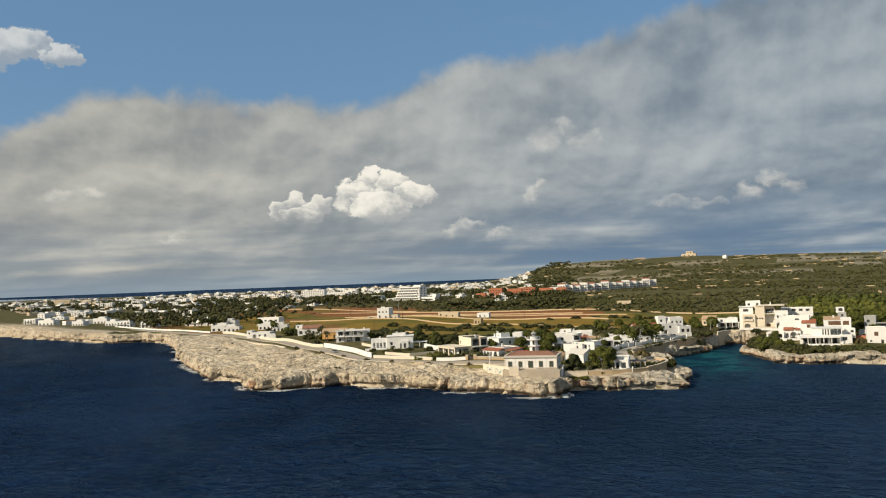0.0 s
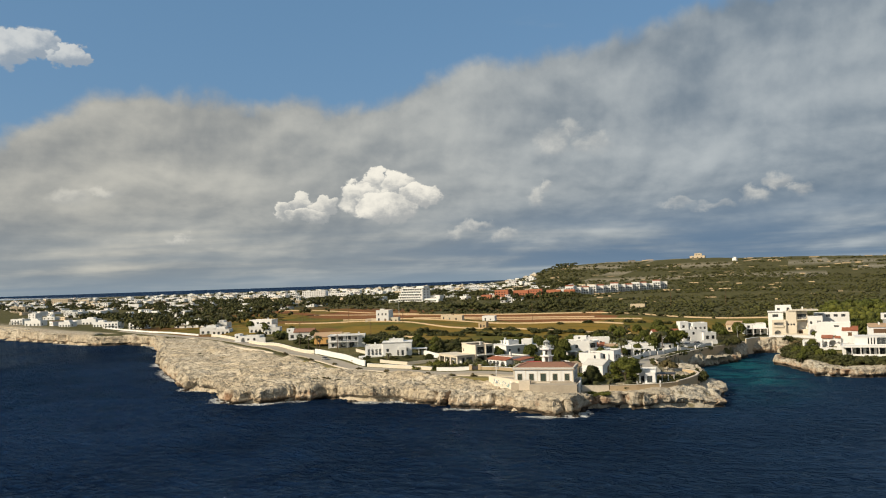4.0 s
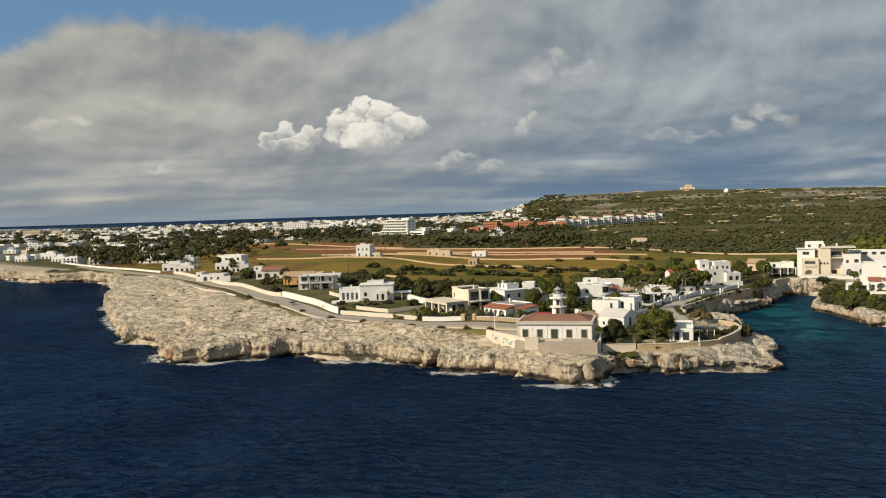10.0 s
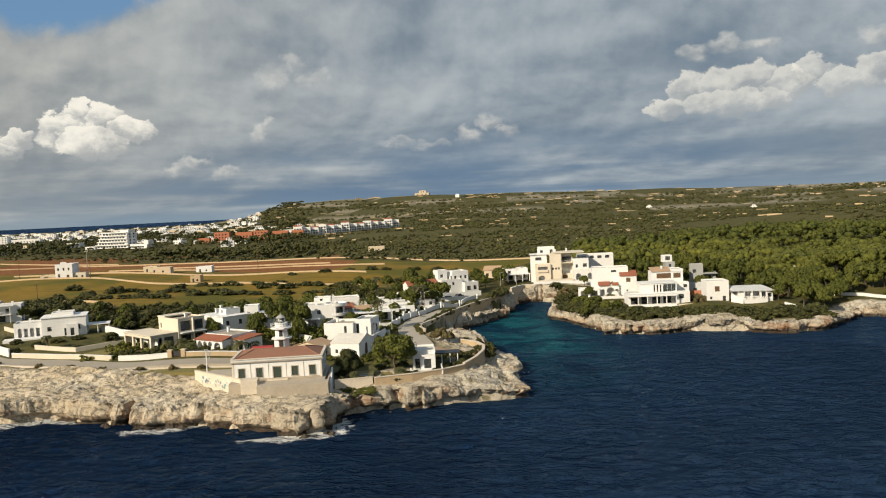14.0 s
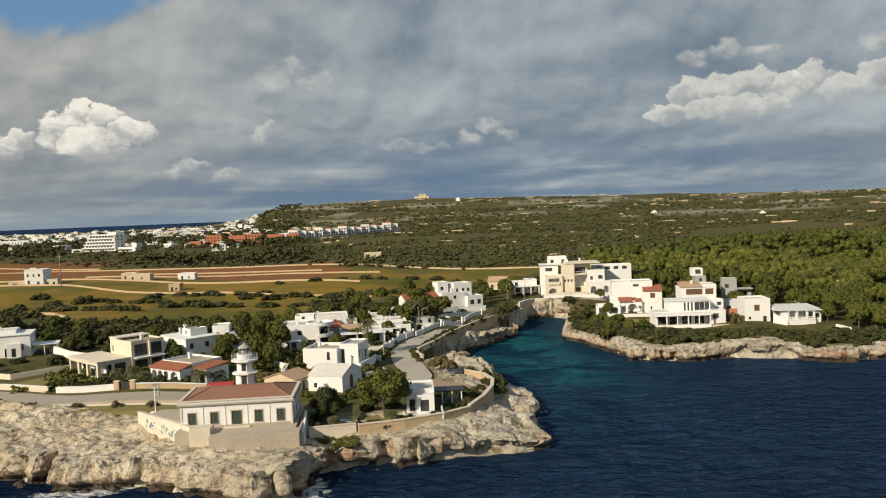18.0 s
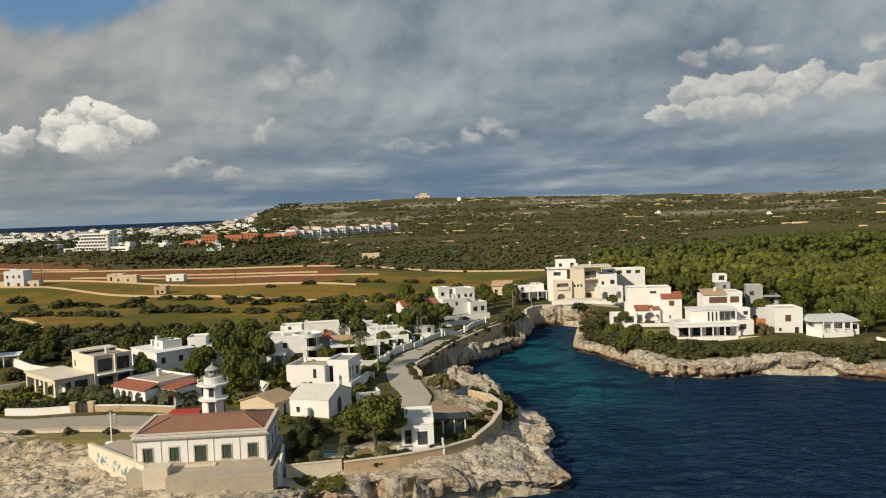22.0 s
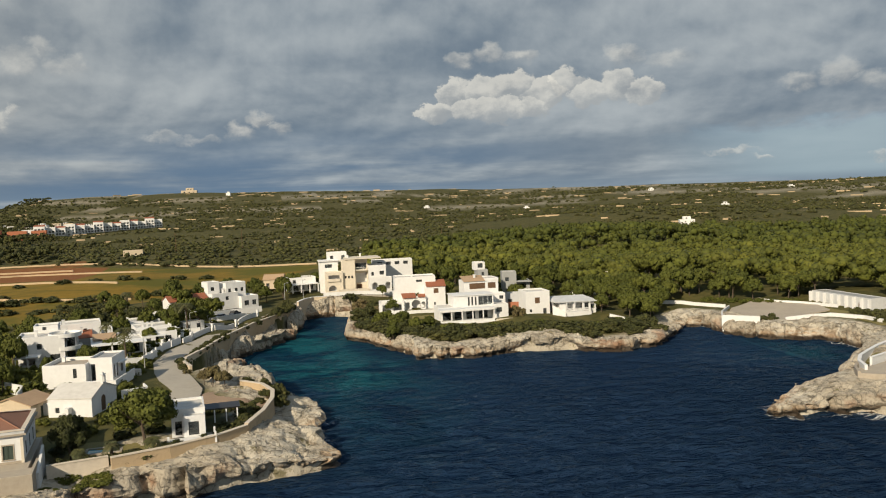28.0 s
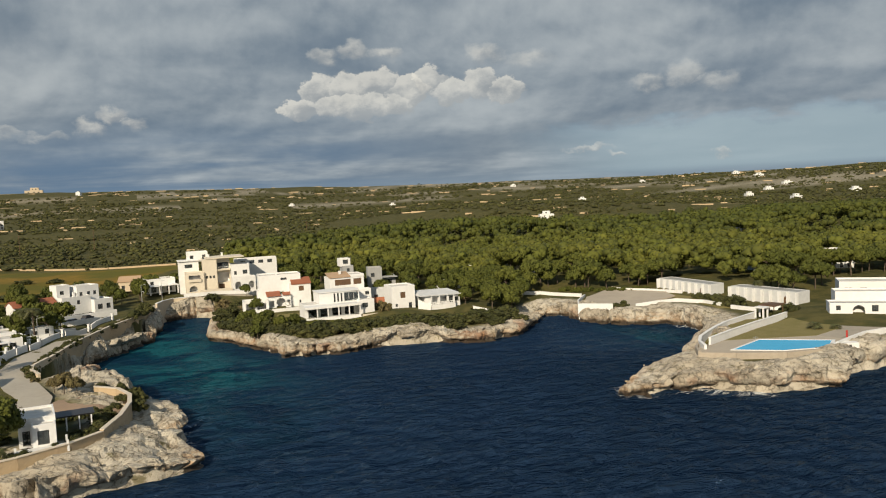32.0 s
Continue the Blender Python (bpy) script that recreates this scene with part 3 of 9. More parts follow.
def shore_distance(x, y, line=OUTLINE):
    """Metres to the waterline: positive on land, negative at sea."""
    shape = x.shape
    px, py = x.ravel(), y.ravel()
    a, b = line, np.roll(line, -1, 0)
    best, inside = np.full(px.shape, 1e12), np.zeros(px.shape, bool)
    for (ax, ay), (bx, by) in zip(a, b):
        dx, dy = bx - ax, by - ay
        t = np.clip(((px - ax) * dx + (py - ay) * dy) / (dx * dx + dy * dy + 1e-12), 0, 1)
        best = np.minimum(best, (px - ax - t * dx) ** 2 + (py - ay - t * dy) ** 2)
        if ay != by:
            inside ^= ((ay > py) != (by > py)) & (px < (bx - ax) * (py - ay) / (by - ay) + ax)
    return np.where(inside, 1, -1).reshape(shape) * np.sqrt(best).reshape(shape)


# heights of the land at known spots
LEVELS_WEST = [(-640, 330, 8), (-400, 230, 6.5), (-300, 195, 6.5), (-190, 70, 5.6), (-110, 10, 5.0), (-70, 8, 4.8), (-40, 8, 4.8), (-20, 6, 5.0), (-90, 40, 6.0), (-50, 26, 5.9), (-150, 80, 6.2),
               (-200, 125, 6.8), (-86, 67, 7.8), (-124, 98, 8.4), (-175, 140, 8.8), (-270, 228, 9.5), (-50, 47, 6.9), (-30, 36, 6.8), (-30, 62, 7.8), (-100, 140, 9.5), (-190, 267, 11)]
LEVELS_POINT = [(0, -8, 5.2), (8, -12, 4.9), (-10, -6, 5.3), (16, -4, 4.2), (26, 3.5, 5.0), (40, 5, 3.2), (47, 8, 2.2), (46, 22, 2.4), (47, 34, 2.2), (31, 5, 5.0), (38, 10, 4.9), (41.5, 18, 4.6), (43, 28, 4.2), (43, 37, 3.7), (24, 14, 5.6), (34, 22, 5.6), (34, 36, 5.6), (30, 48, 5.4),
                (20, 50, 6), (8, 30, 6.2), (0, 45, 6.8), (18, 90, 6.2), (26, 110, 6.2), (36, 100, 2.6), (40, 120, 2.6), (35, 132, 6.1), (45, 150, 5.8), (-5, 75, 7)]
LEVELS_EAST = [(50, 172, 5.5), (60, 176, 6.5), (68, 170, 6.8), (66, 120, 3.2), (67, 152, 2.8), (67, 160, 3.0), (70, 140, 3.6), (78, 92, 3.4), (90, 86, 3.6), (104, 88, 3.6), (122, 82, 3.2), (140, 88, 3.2), (152, 100, 2.6), (85, 105, 5.6), (110, 106, 6),
               (135, 105, 5.5), (80, 135, 6.6), (165, 100, 4.2), (172, 82, 3.4), (185, 70, 4.6), (184, 52, 4.2), (168, 36, 4.6), (160, 20, 5), (140, 14, 3.4), (128, 11, 2.6), (156, 2, 4.2), (176, 8, 5), (200, 30, 6)]
LEVELS_INLAND = [(0, 160, 8.5), (50, 230, 8), (110, 160, 8.5), (170, 140, 8), (220, 90, 8), (250, 30, 7), (-40, 250, 10), (-40, 400, 11.5), (-400, 450, 12), (80, 290, 9.5), (200, 300, 13), (400, 200, 13),
                 (400, 600, 20), (0, 800, 15), (-400, 800, 12), (-900, 900, 10), (-1600, 1500, 10), (-900, 2200, 12), (800, 300, 20), (1200, 1200, 30)]
LEVELS = np.array(LEVELS_WEST + LEVELS_POINT + LEVELS_EAST + LEVELS_INLAND, float)


def level(x, y):
    """The height of the land, before its relief."""
    num, den = 0.0, 0.0
    for lx, ly, lz in LEVELS:
        d2 = (x - lx) ** 2 + (y - ly) ** 2
        w = 1.0 / (d2 + 4.0) ** 1.6
        num, den = num + w * lz, den + w
    z = num / den
    below = (x > np.interp(y, [60.5, 66, 71, 79, 98, 118.8, 132.4, 150], [24.2, 22.3, 22, 24.2, 28.3, 35.2, 41.5, 48.5]) + 0.6) & (x < 58) & (y > 62) & (y < 152)
    shelf = 1.0 + 4.2 * np.exp(-((x - 41) / 8) ** 2 - ((y - 119) / 13) ** 2) + 2.3 * np.exp(-((x - 30) / 5) ** 2 - ((y - 82) / 6) ** 2) + 3.6 * smooth01((70 - y) / 7)
    z = np.where(below, np.minimum(z, shelf), z)
    # the long ridge behind the scrub: a steep western end, falling away eastwards
    r, az = np.hypot(x - 44, y + 122), np.degrees(np.arctan2(x - 44, y + 122))
    crest = np.interp(az, [-30, -19.5, -17.2, -15.4, -12, -6, 1, 9, 15, 25, 37, 44, 49, 60, 90], [10, 14, 37, 66, 72, 73, 70, 61, 55, 49, 44, 46, 53, 58, 60])
    lift = smooth01((r - 900) / 1700) * (1 - 0.9 * smooth01((r - 3200) / 1500))
    return z + (crest - z) * lift * (az > -40) + (fbm(x * 0.004, y * 0.004, 0 * x, 4) - 0.5) * 14 * smooth01((r - 700) / 900) * (az > -17)


def height(x, y):
    return float(level(np.array([float(x)]), np.array([float(y)]))[0])


def bands(*runs):
    """Grid lines: runs of start, end and spacing, joined."""
    out = [np.arange(a, b, s) for a, b, s in runs]
    return np.concatenate(out)


def grow(a, b, first, n=26):
    """Grid lines from a out to b, wider and wider."""
    q = 1.0
    for _ in range(60):
        q = (1 + abs(b - a) / first * (q - 1)) ** (1 / n) if q > 1.0001 else 1.15
    s = np.array([(q ** i - 1) / (q ** n - 1) for i in range(1, n + 1)])
    return a + (b - a) * s


def rock_cover(x, y, sd):
    """How bare the ground is, 0 to 1."""
    west = smooth01((x + 420) / 40) * (x < -14)
    road_y = np.interp(x, [-340, -270, -178, -113, -77, -45, -20], [205, 172, 106, 52, 33, 24, 20])
    bare = west * smooth01((road_y - y - 1) / 4)
    point = (x >= -14) & (x < 62) & (y < 60)
    bare = np.where(point, smooth01((17 - sd) / 5), bare)
    cove = (x >= 20) & (x < 60) & (y >= 60) & (y < 130)
    bare = np.where(cove, smooth01((9 - sd) / 3), bare)
    head = (x >= 58) & (x < 158) & (y > 60) & (y < 140)
    bare = np.where(head, smooth01((9.5 - sd) / 3), bare)
    bay = (x >= 150) & (x < 230) & (y < 110)
    bare = np.where(bay, np.maximum(smooth01((11 - sd) / 4), (x < 150) & (y < 30)), bare)
    bare = np.where((x > 110) & (x <= 150) & (y < 30), 1.0, bare)
    bare = np.where(x < -400, smooth01((34 - sd) / 8), bare)
    return np.maximum(bare, smooth01((4.5 - sd) / 2)) * (sd < 90)


def grid_mesh(name, gx, gy, z_of, material, attribute, colors):
    x, y = np.meshgrid(gx, gy)
    z, keep, col = z_of(x, y)
    nx, ny = len(gx), len(gy)
    idx = np.arange(nx * ny).reshape(ny, nx)
    f = np.stack([idx[:-1, :-1], idx[:-1, 1:], idx[1:, 1:], idx[1:, :-1]], -1).reshape(-1, 4)
    f = f[keep.ravel()[f].any(1)]
    used = np.unique(f)
    remap = np.full(nx * ny, -1)
    remap[used] = np.arange(len(used))
    co = np.stack([x, y, z], -1).reshape(-1, 3)[used]
    ob = part(name, (co.tolist(), remap[f].tolist()), material, smooth=True)
    a = ob.data.color_attributes.new(attribute, "FLOAT_COLOR", "POINT")
    rgba = np.concatenate([np.stack(col, -1).reshape(-1, 3)[used], np.ones((len(used), 1))], 1)
    a.data.foreach_set("color", rgba.ravel().astype(np.float32))
    if attribute == "cover":                                   # broken rock has hard edges
        bare = rgba[:, 0][remap[f]].mean(1)
        ob.data.polygons.foreach_set("use_smooth", (bare < 0.5))
    return ob


def rock_relief(x, y):
    """Bare limestone: swells, ledges, clefts and small broken lumps."""
    o = 0 * x
    lumps = (fbm(x * 0.07, y * 0.07, o, 3) - 0.5) * 1.7 + (fbm(x * 0.40, y * 0.40, o, 2, 0.6) - 0.5) * 0.24 + (fbm(x * 0.95, y * 0.95, o + 1, 2, 0.7) - 0.5) * 0.16
    ledges = np.floor(fbm(x * 0.055, y * 0.13, o + 3, 4, 0.55) * 13) * 0.28
    tilt = fbm(np.floor(x * 0.22 + fbm(x * 0.3, y * 0.3, o, 2) * 1.4) * 7.7, np.floor(y * 0.30 + fbm(x * 0.3, y * 0.3, o + 4, 2) * 1.4) * 5.1, o, 1)      # slabs standing higher or lower
    ledges = ledges + (tilt - 0.5) * 0.32
    clefts = -0.75 * np.exp(-np.abs(fbm(x * 0.10 + 3, y * 0.14, o + 6, 4, 0.6) - 0.5) * 38) - 0.36 * np.exp(-np.abs(fbm(x * 0.27, y * 0.32, o + 8, 3, 0.6) - 0.5) * 26)
    return lumps + ledges + clefts - 1.35


def land_shape(x, y):
    sd = shore_distance(x, y)
    z = level(x, y)
    bare = rock_cover(x, y, sd)
    near = (np.abs(x) < 420) & (y < 300)
    z = z + bare * near * rock_relief(x, y)
    v = y + 0.5 * x
    farm = smooth01((v - np.interp(x, [-300, -138, -96, -38, -6, 60], [40, 94, 75, 122, 168, 300])) / 4) * smooth01((318 - v) / 4) * (x > -420) * (x < 62)
    wob = (fbm(x * 0.02, y * 0.02, 0 * x + 9, 2) - 0.5) * 24
    plots = fbm(np.floor((x + wob) / 55) * 3.1, np.floor((v + wob * 0.3) / 30) * 2.3, 0 * x, 1)
    red = np.where((v + wob * 0.4 > 222) & (x < -44), np.where(plots > 0.30, 1.0, 0.35), np.where((x < -200) & (plots > 0.55), 0.8, 0.0)) * farm
    green = farm * (1 - red)
    far_red = (fbm(x * 0.006, y * 0.012, 0 * x + 2, 3) > 0.60) * (v > 318) * (v < 420) * (x < -60) * (x > -700)
    red = np.maximum(red, far_red * 0.8)
    r = np.hypot(x, y)
    stony = ((fbm(x * 0.004, y * 0.016, 0 * x + 6, 4) > 0.60) & (r > 1300)) * 0.55
    bare = np.maximum(bare, stony)
    z = np.where(sd < 3.2, z - (3.2 - sd) * 4.5, z)
    return np.maximum(z, -6), sd > 0.2, (bare, red, green)


GX = np.unique(np.concatenate([-420 + (grow(0, -4530, 8) if True else 0), bands((-420, -130, 1.7), (-130, 56, 0.5), (56, 182, 0.9), (182, 215, 1.5), (215, 300, 4)), 300 + grow(0, 4640, 8)]))
GY = np.unique(np.concatenate([-60 + grow(0, -900, 12, 12), bands((-60, -24, 4), (-24, 46, 0.5), (46, 112, 0.85), (112, 180, 1.6), (180, 420, 4)), 420 + grow(0, 4520, 9, 40)]))
ground = grid_mesh("ground", GX, GY, land_shape, LAND, "cover", None)
tagged(ground, "pale bare limestone, ochre fields and green scrub land", "ground", kind="structure")


def sea_shape(x, y):
    sd = -shore_distance(x, y)
    r = np.hypot(x, y)
    z = 0 * x + smooth01((r - 3000) / 1900) * 20
    near = 1 - smooth01((np.hypot(x - 10, y + 60) - 260) / 120)
    roll = 1 - np.abs(2 * fbm(x * 0.07 + 0.4 * fbm(x * 0.05, y * 0.05, 0 * x, 2), y * 0.12, 0 * x + 2, 2, 0.5) - 1)
    chop = 1 - np.abs(2 * fbm(x * 0.30, y * 0.42, 0 * x + 5, 2, 0.5) - 1)
    turq = np.exp(-((x - 47) / 17) ** 2 - ((y - 118) / 38) ** 2) + 0.75 * np.exp(-((x - 56) / 17) ** 2 - ((y - 72) / 22) ** 2) + 0.34 * np.exp(-((x - 163) / 12) ** 2 - ((y - 58) / 16) ** 2)
    turq = turq * (0.55 + 0.9 * fbm(x * 0.05, y * 0.09, 0 * x + 12, 3))
    turq = turq + 0.16 * np.exp(-((x - 58) / 20) ** 2 - ((y - 30) / 30) ** 2)
    shelter = smooth01((y - 22) / 35) * (x > 20) * (x < 160)
    z = z + near * (1 - 0.6 * shelter) * ((roll - 0.6) * 0.45 + (chop - 0.6) * 0.70)
    swell = smooth01((fbm(x * 0.07, y * 0.07, 0 * x + 1, 2) - 0.36) / 0.3)
    surf = np.exp(-np.maximum(sd, 0) / np.where(x < 20, 3.6, 2.2)) * (1 - 0.92 * shelter) * (0.10 + 1.35 * swell) * np.where(x > 20, 0.55, 1.0)
    spout = 0.5 * np.exp(-((x - 56) ** 2 + (y - 6) ** 2) / 12) + 0.9 * np.exp(-((x - 2) ** 2 / 60 + (y + 20) ** 2 / 6)) + 0.7 * np.exp(-((x + 22) ** 2 / 30 + (y + 13) ** 2 / 5))
    return z, sd > -4, (np.clip(turq, 0, 1), np.clip(surf + spout, 0, 1), np.clip(shelter + smooth01((r - 400) / 800) * 0.6, 0, 1))


SX = np.unique(np.concatenate([-340 + grow(0, -4600, 8, 22), bands((-340, -190, 2), (-190, 190, 1.15), (190, 215, 3)), 215 + grow(0, 4720, 8, 22)]))
SY = np.unique(np.concatenate([-280 + grow(0, -4640, 10, 22), bands((-280, -235, 4), (-235, 110, 1.15), (110, 175, 1.8), (175, 260, 5)), 260 + grow(0, 4660, 9, 30)]))
sea = grid_mesh("sea", SX, SY, sea_shape, SEA, "water", None)
tagged(sea, "dark blue choppy sea, turquoise in the cove, white surf at the rocks", "water", kind="structure")


# ---- the broken rock edge between land and sea ----
def cliff(name, line, label, rows=22, top_in=4.2, under=1.2):
    p = line
    t = np.empty_like(p)
    t[1:-1], t[0], t[-1] = p[2:] - p[:-2], p[1] - p[0], p[-1] - p[-2]
    for _ in range(6):
        t[1:-1] = (t[:-2] + t[1:-1] * 2 + t[2:]) / 4
    t /= np.maximum(np.hypot(*t.T), 1e-6)[:, None]
    out = np.stack([t[:, 1], -t[:, 0]], 1)                     # away from the land
    h = level(p[:, 0] - out[:, 0] * 4, p[:, 1] - out[:, 1] * 4)
    n = len(p)
    co = np.zeros((n, rows, 3))
    for k in range(rows):
        s = k / (rows - 1)
        if k < 5:                                               # over the brink
            q = k / 4.0
            off, z = -top_in * (1 - q) - 1.0 * q, h - 0.05 - 0.35 * q * q
            z = z - (0.45 if k == 0 else 0.0)
        else:                                                   # down the face, undercut at the water
            q = (k - 4) / (rows - 5)
            z = (h - 0.4) * (1 - q) - 1.4 * q
            notch = np.exp(-((z - 0.5) / 0.7) ** 2)
            off = -1.0 + 1.2 * q ** 0.6 - under * notch
        co[:, k, 0], co[:, k, 1], co[:, k, 2] = p[:, 0] + out[:, 0] * off, p[:, 1] + out[:, 1] * off, z
    x, y, z = co[..., 0], co[..., 1], co[..., 2]
    face = smooth01((np.arange(rows) - 2) / 4)[None]
    blocks = np.abs(fbm(x * 0.11, y * 0.11, z * 0.05, 3) - 0.5) * 2            # sharp upright clefts
    ridged = 1 - np.abs(fbm(x * 0.4, y * 0.4, z * 0.22, 4, 0.55, 3) - 0.5) * 2
    strata = (fbm(0 * x + 2, 0 * y + fbm(x * 0.02, y * 0.02, 0 * x, 2) * 4, z * 1.15, 3, 0.6, 7) - 0.5)
    caves = -2.8 * smooth01((fbm(x * 0.045, y * 0.045, 0 * x, 2, 0.5, 11) - 0.56) / 0.12) * np.exp(-((z - 0.9) / 1.3) ** 2)
    push = (-2.6 * np.exp(-blocks * 13) + (ridged - 0.72) * 1.5 + strata * 1.1 + caves) * face
    rough = (fbm(x * 0.8, y * 0.8, z * 0.8, 3, 0.6, 5) - 0.5) * 0.85
    co[..., 0] += out[:, None, 0] * (push + rough * face)
    co[..., 1] += out[:, None, 1] * (push + rough * face)
    co[..., 2] += rock_relief(x, y) * (1 - smooth01((np.arange(rows) - 6) / 8))[None]
    idx = np.arange(n * rows).reshape(n, rows)
    f = np.stack([idx[:-1, :-1], idx[:-1, 1:], idx[1:, 1:], idx[1:, :-1]], -1).reshape(-1, 4)
    ob = part(name, (co.reshape(-1, 3).tolist(), f.tolist()), ROCK)
    return tagged(ob, label, "cliff", kind="structure")


def stretch_of(first, last):
    a = int(np.argmin(np.hypot(NEAR_SHORE[:, 0] - first[0], NEAR_SHORE[:, 1] - first[1])))
    b = int(np.argmin(np.hypot(NEAR_SHORE[:, 0] - last[0], NEAR_SHORE[:, 1] - last[1])))
    return NEAR_SHORE[a:b + 1]


cliff("cliff_west", stretch_of(WEST_CLIFF[0], WEST_CLIFF[-1]), "sunlit pale limestone cliff, undercut and dark at the waterline", 26)
cliff("cliff_point", stretch_of(WEST_CLIFF[-1], LIGHT_POINT[-1]), "ochre and grey broken rock under the lighthouse", 26)
cliff("cliff_cove", stretch_of(LIGHT_POINT[-1], COVE[-1]), "low grey rocks along the turquoise cove", 16, 3.0, 0.7)
cliff("cliff_headland", stretch_of(COVE[-1], HEADLAND[-1]), "low banded limestone ledges with an orange foot", 22)
cliff("cliff_bay", stretch_of(HEADLAND[-1], BAY[-1]), "low orange rock ledge round a small bay", 14, 3.0, 0.5)
cliff("cliff_pool_rock", stretch_of(BAY[-1], POOL_ROCK[-1]), "massive pale rock spur below the pool terrace", 24)
cliff("cliff_far_west", WEST_SHORE, "distant brown sea cliff with caves", 12)


# ---- loose rock ----
def rock_mesh(seed):
    """A rough angular block about a metre across."""
    rng = np.random.default_rng(seed)
    g = (1 + 5 ** 0.5) / 2
    v = np.array([(-1, g, 0), (1, g, 0), (-1, -g, 0), (1, -g, 0), (0, -1, g), (0, 1, g), (0, -1, -g), (0, 1, -g), (g, 0, -1), (g, 0, 1), (-g, 0, -1), (-g, 0, 1)], float)
    f = [(0, 11, 5), (0, 5, 1), (0, 1, 7), (0, 7, 10), (0, 10, 11), (1, 5, 9), (5, 11, 4), (11, 10, 2), (10, 7, 6), (7, 1, 8), (3, 9, 4), (3, 4, 2), (3, 2, 6), (3, 6, 8), (3, 8, 9), (4, 9, 5), (2, 4, 11), (6, 2, 10), (8, 6, 7), (9, 8, 1)]
    v = v / np.linalg.norm(v[0]) * rng.uniform(0.62, 1.15, (12, 1)) * np.array([0.6, 0.5, 0.38])
    return np.clip(v, -0.5, 0.5), np.array(f)


ROCKS = [rock_mesh(k) for k in range(8)]


def scattered_rocks():
    rng = np.random.default_rng(5)
    n = 26000
    x, y = rng.uniform(-230, 205, n), rng.uniform(-25, 130, n)
    sd = shore_distance(x, y)
    bare = rock_cover(x, y, sd)
    ok = (sd > 0.8) & (bare > 0.8) & (fbm(x * 0.12, y * 0.12, 0 * x + 2, 3) > 0.46) & ((x > -150) | (rng.random(n) < 0.5)) & ~((np.abs(x) < 12) & (y > -6))
    x, y = x[ok][:1900], y[ok][:1900]
    z = level(x, y) + rock_relief(x, y)
    s = np.clip(rng.lognormal(-1.15, 0.5, len(x)), 0.2, 1.2)
    a = rng.uniform(0, math.tau, len(x))
    CO, FA, base = [], [], 0
    for k, (v, f) in enumerate(ROCKS):
        i = np.arange(k, len(x), 8)
        ca, sa = np.cos(a[i])[:, None], np.sin(a[i])[:, None]
        CO.append(np.stack([(v[None, :, 0] * ca - v[None, :, 1] * sa) * s[i][:, None] + x[i][:, None], (v[None, :, 0] * sa + v[None, :, 1] * ca) * s[i][:, None] + y[i][:, None], v[None, :, 2] * s[i][:, None] + z[i][:, None]], -1).reshape(-1, 3))
        FA.append((f[None] + (np.arange(len(i)) * 12)[:, None, None]).reshape(-1, 3) + base)
        base += len(i) * 12
    ob = part("loose_rocks", (np.concatenate(CO).tolist(), np.concatenate(FA).tolist()), ROCK)
    tagged(ob, "loose angular limestone rubble on the bare shore", "rocks", kind="stuff")
    # single blocks fallen at the foot of the cliffs
    meshes = []
    for v, f in ROCKS:
        me = bpy.data.meshes.new("boulder")
        me.from_pydata(v.tolist(), [], f.tolist())
        me.materials.append(ROCK)
        meshes.append(me)
    pick = rng.permutation(len(NEAR_SHORE))
    done = 0
    for i in pick:
        px, py = NEAR_SHORE[i]
        if not (-150 < px < 26) or (30 < px < 64 and py > 48) or done >= 36:
            continue
        size = float(rng.uniform(0.9, 2.4))
        ob = new("boulder", meshes[int(i) % 8])
        ob.matrix_world = pose(float(px + rng.uniform(-0.8, 0.8)), float(py + rng.uniform(-0.8, 0.8)), 0.02 * size - 0.05, float(rng.uniform(-20, 20)), float(rng.uniform(-20, 20)), float(rng.uniform(0, 360))) @ Matrix.Diagonal((size, size, size * 1.2, 1))
        tagged(ob, "wet dark limestone boulder at the foot of the cliff", "boulder", "boulders")
        done += 1


scattered_rocks()


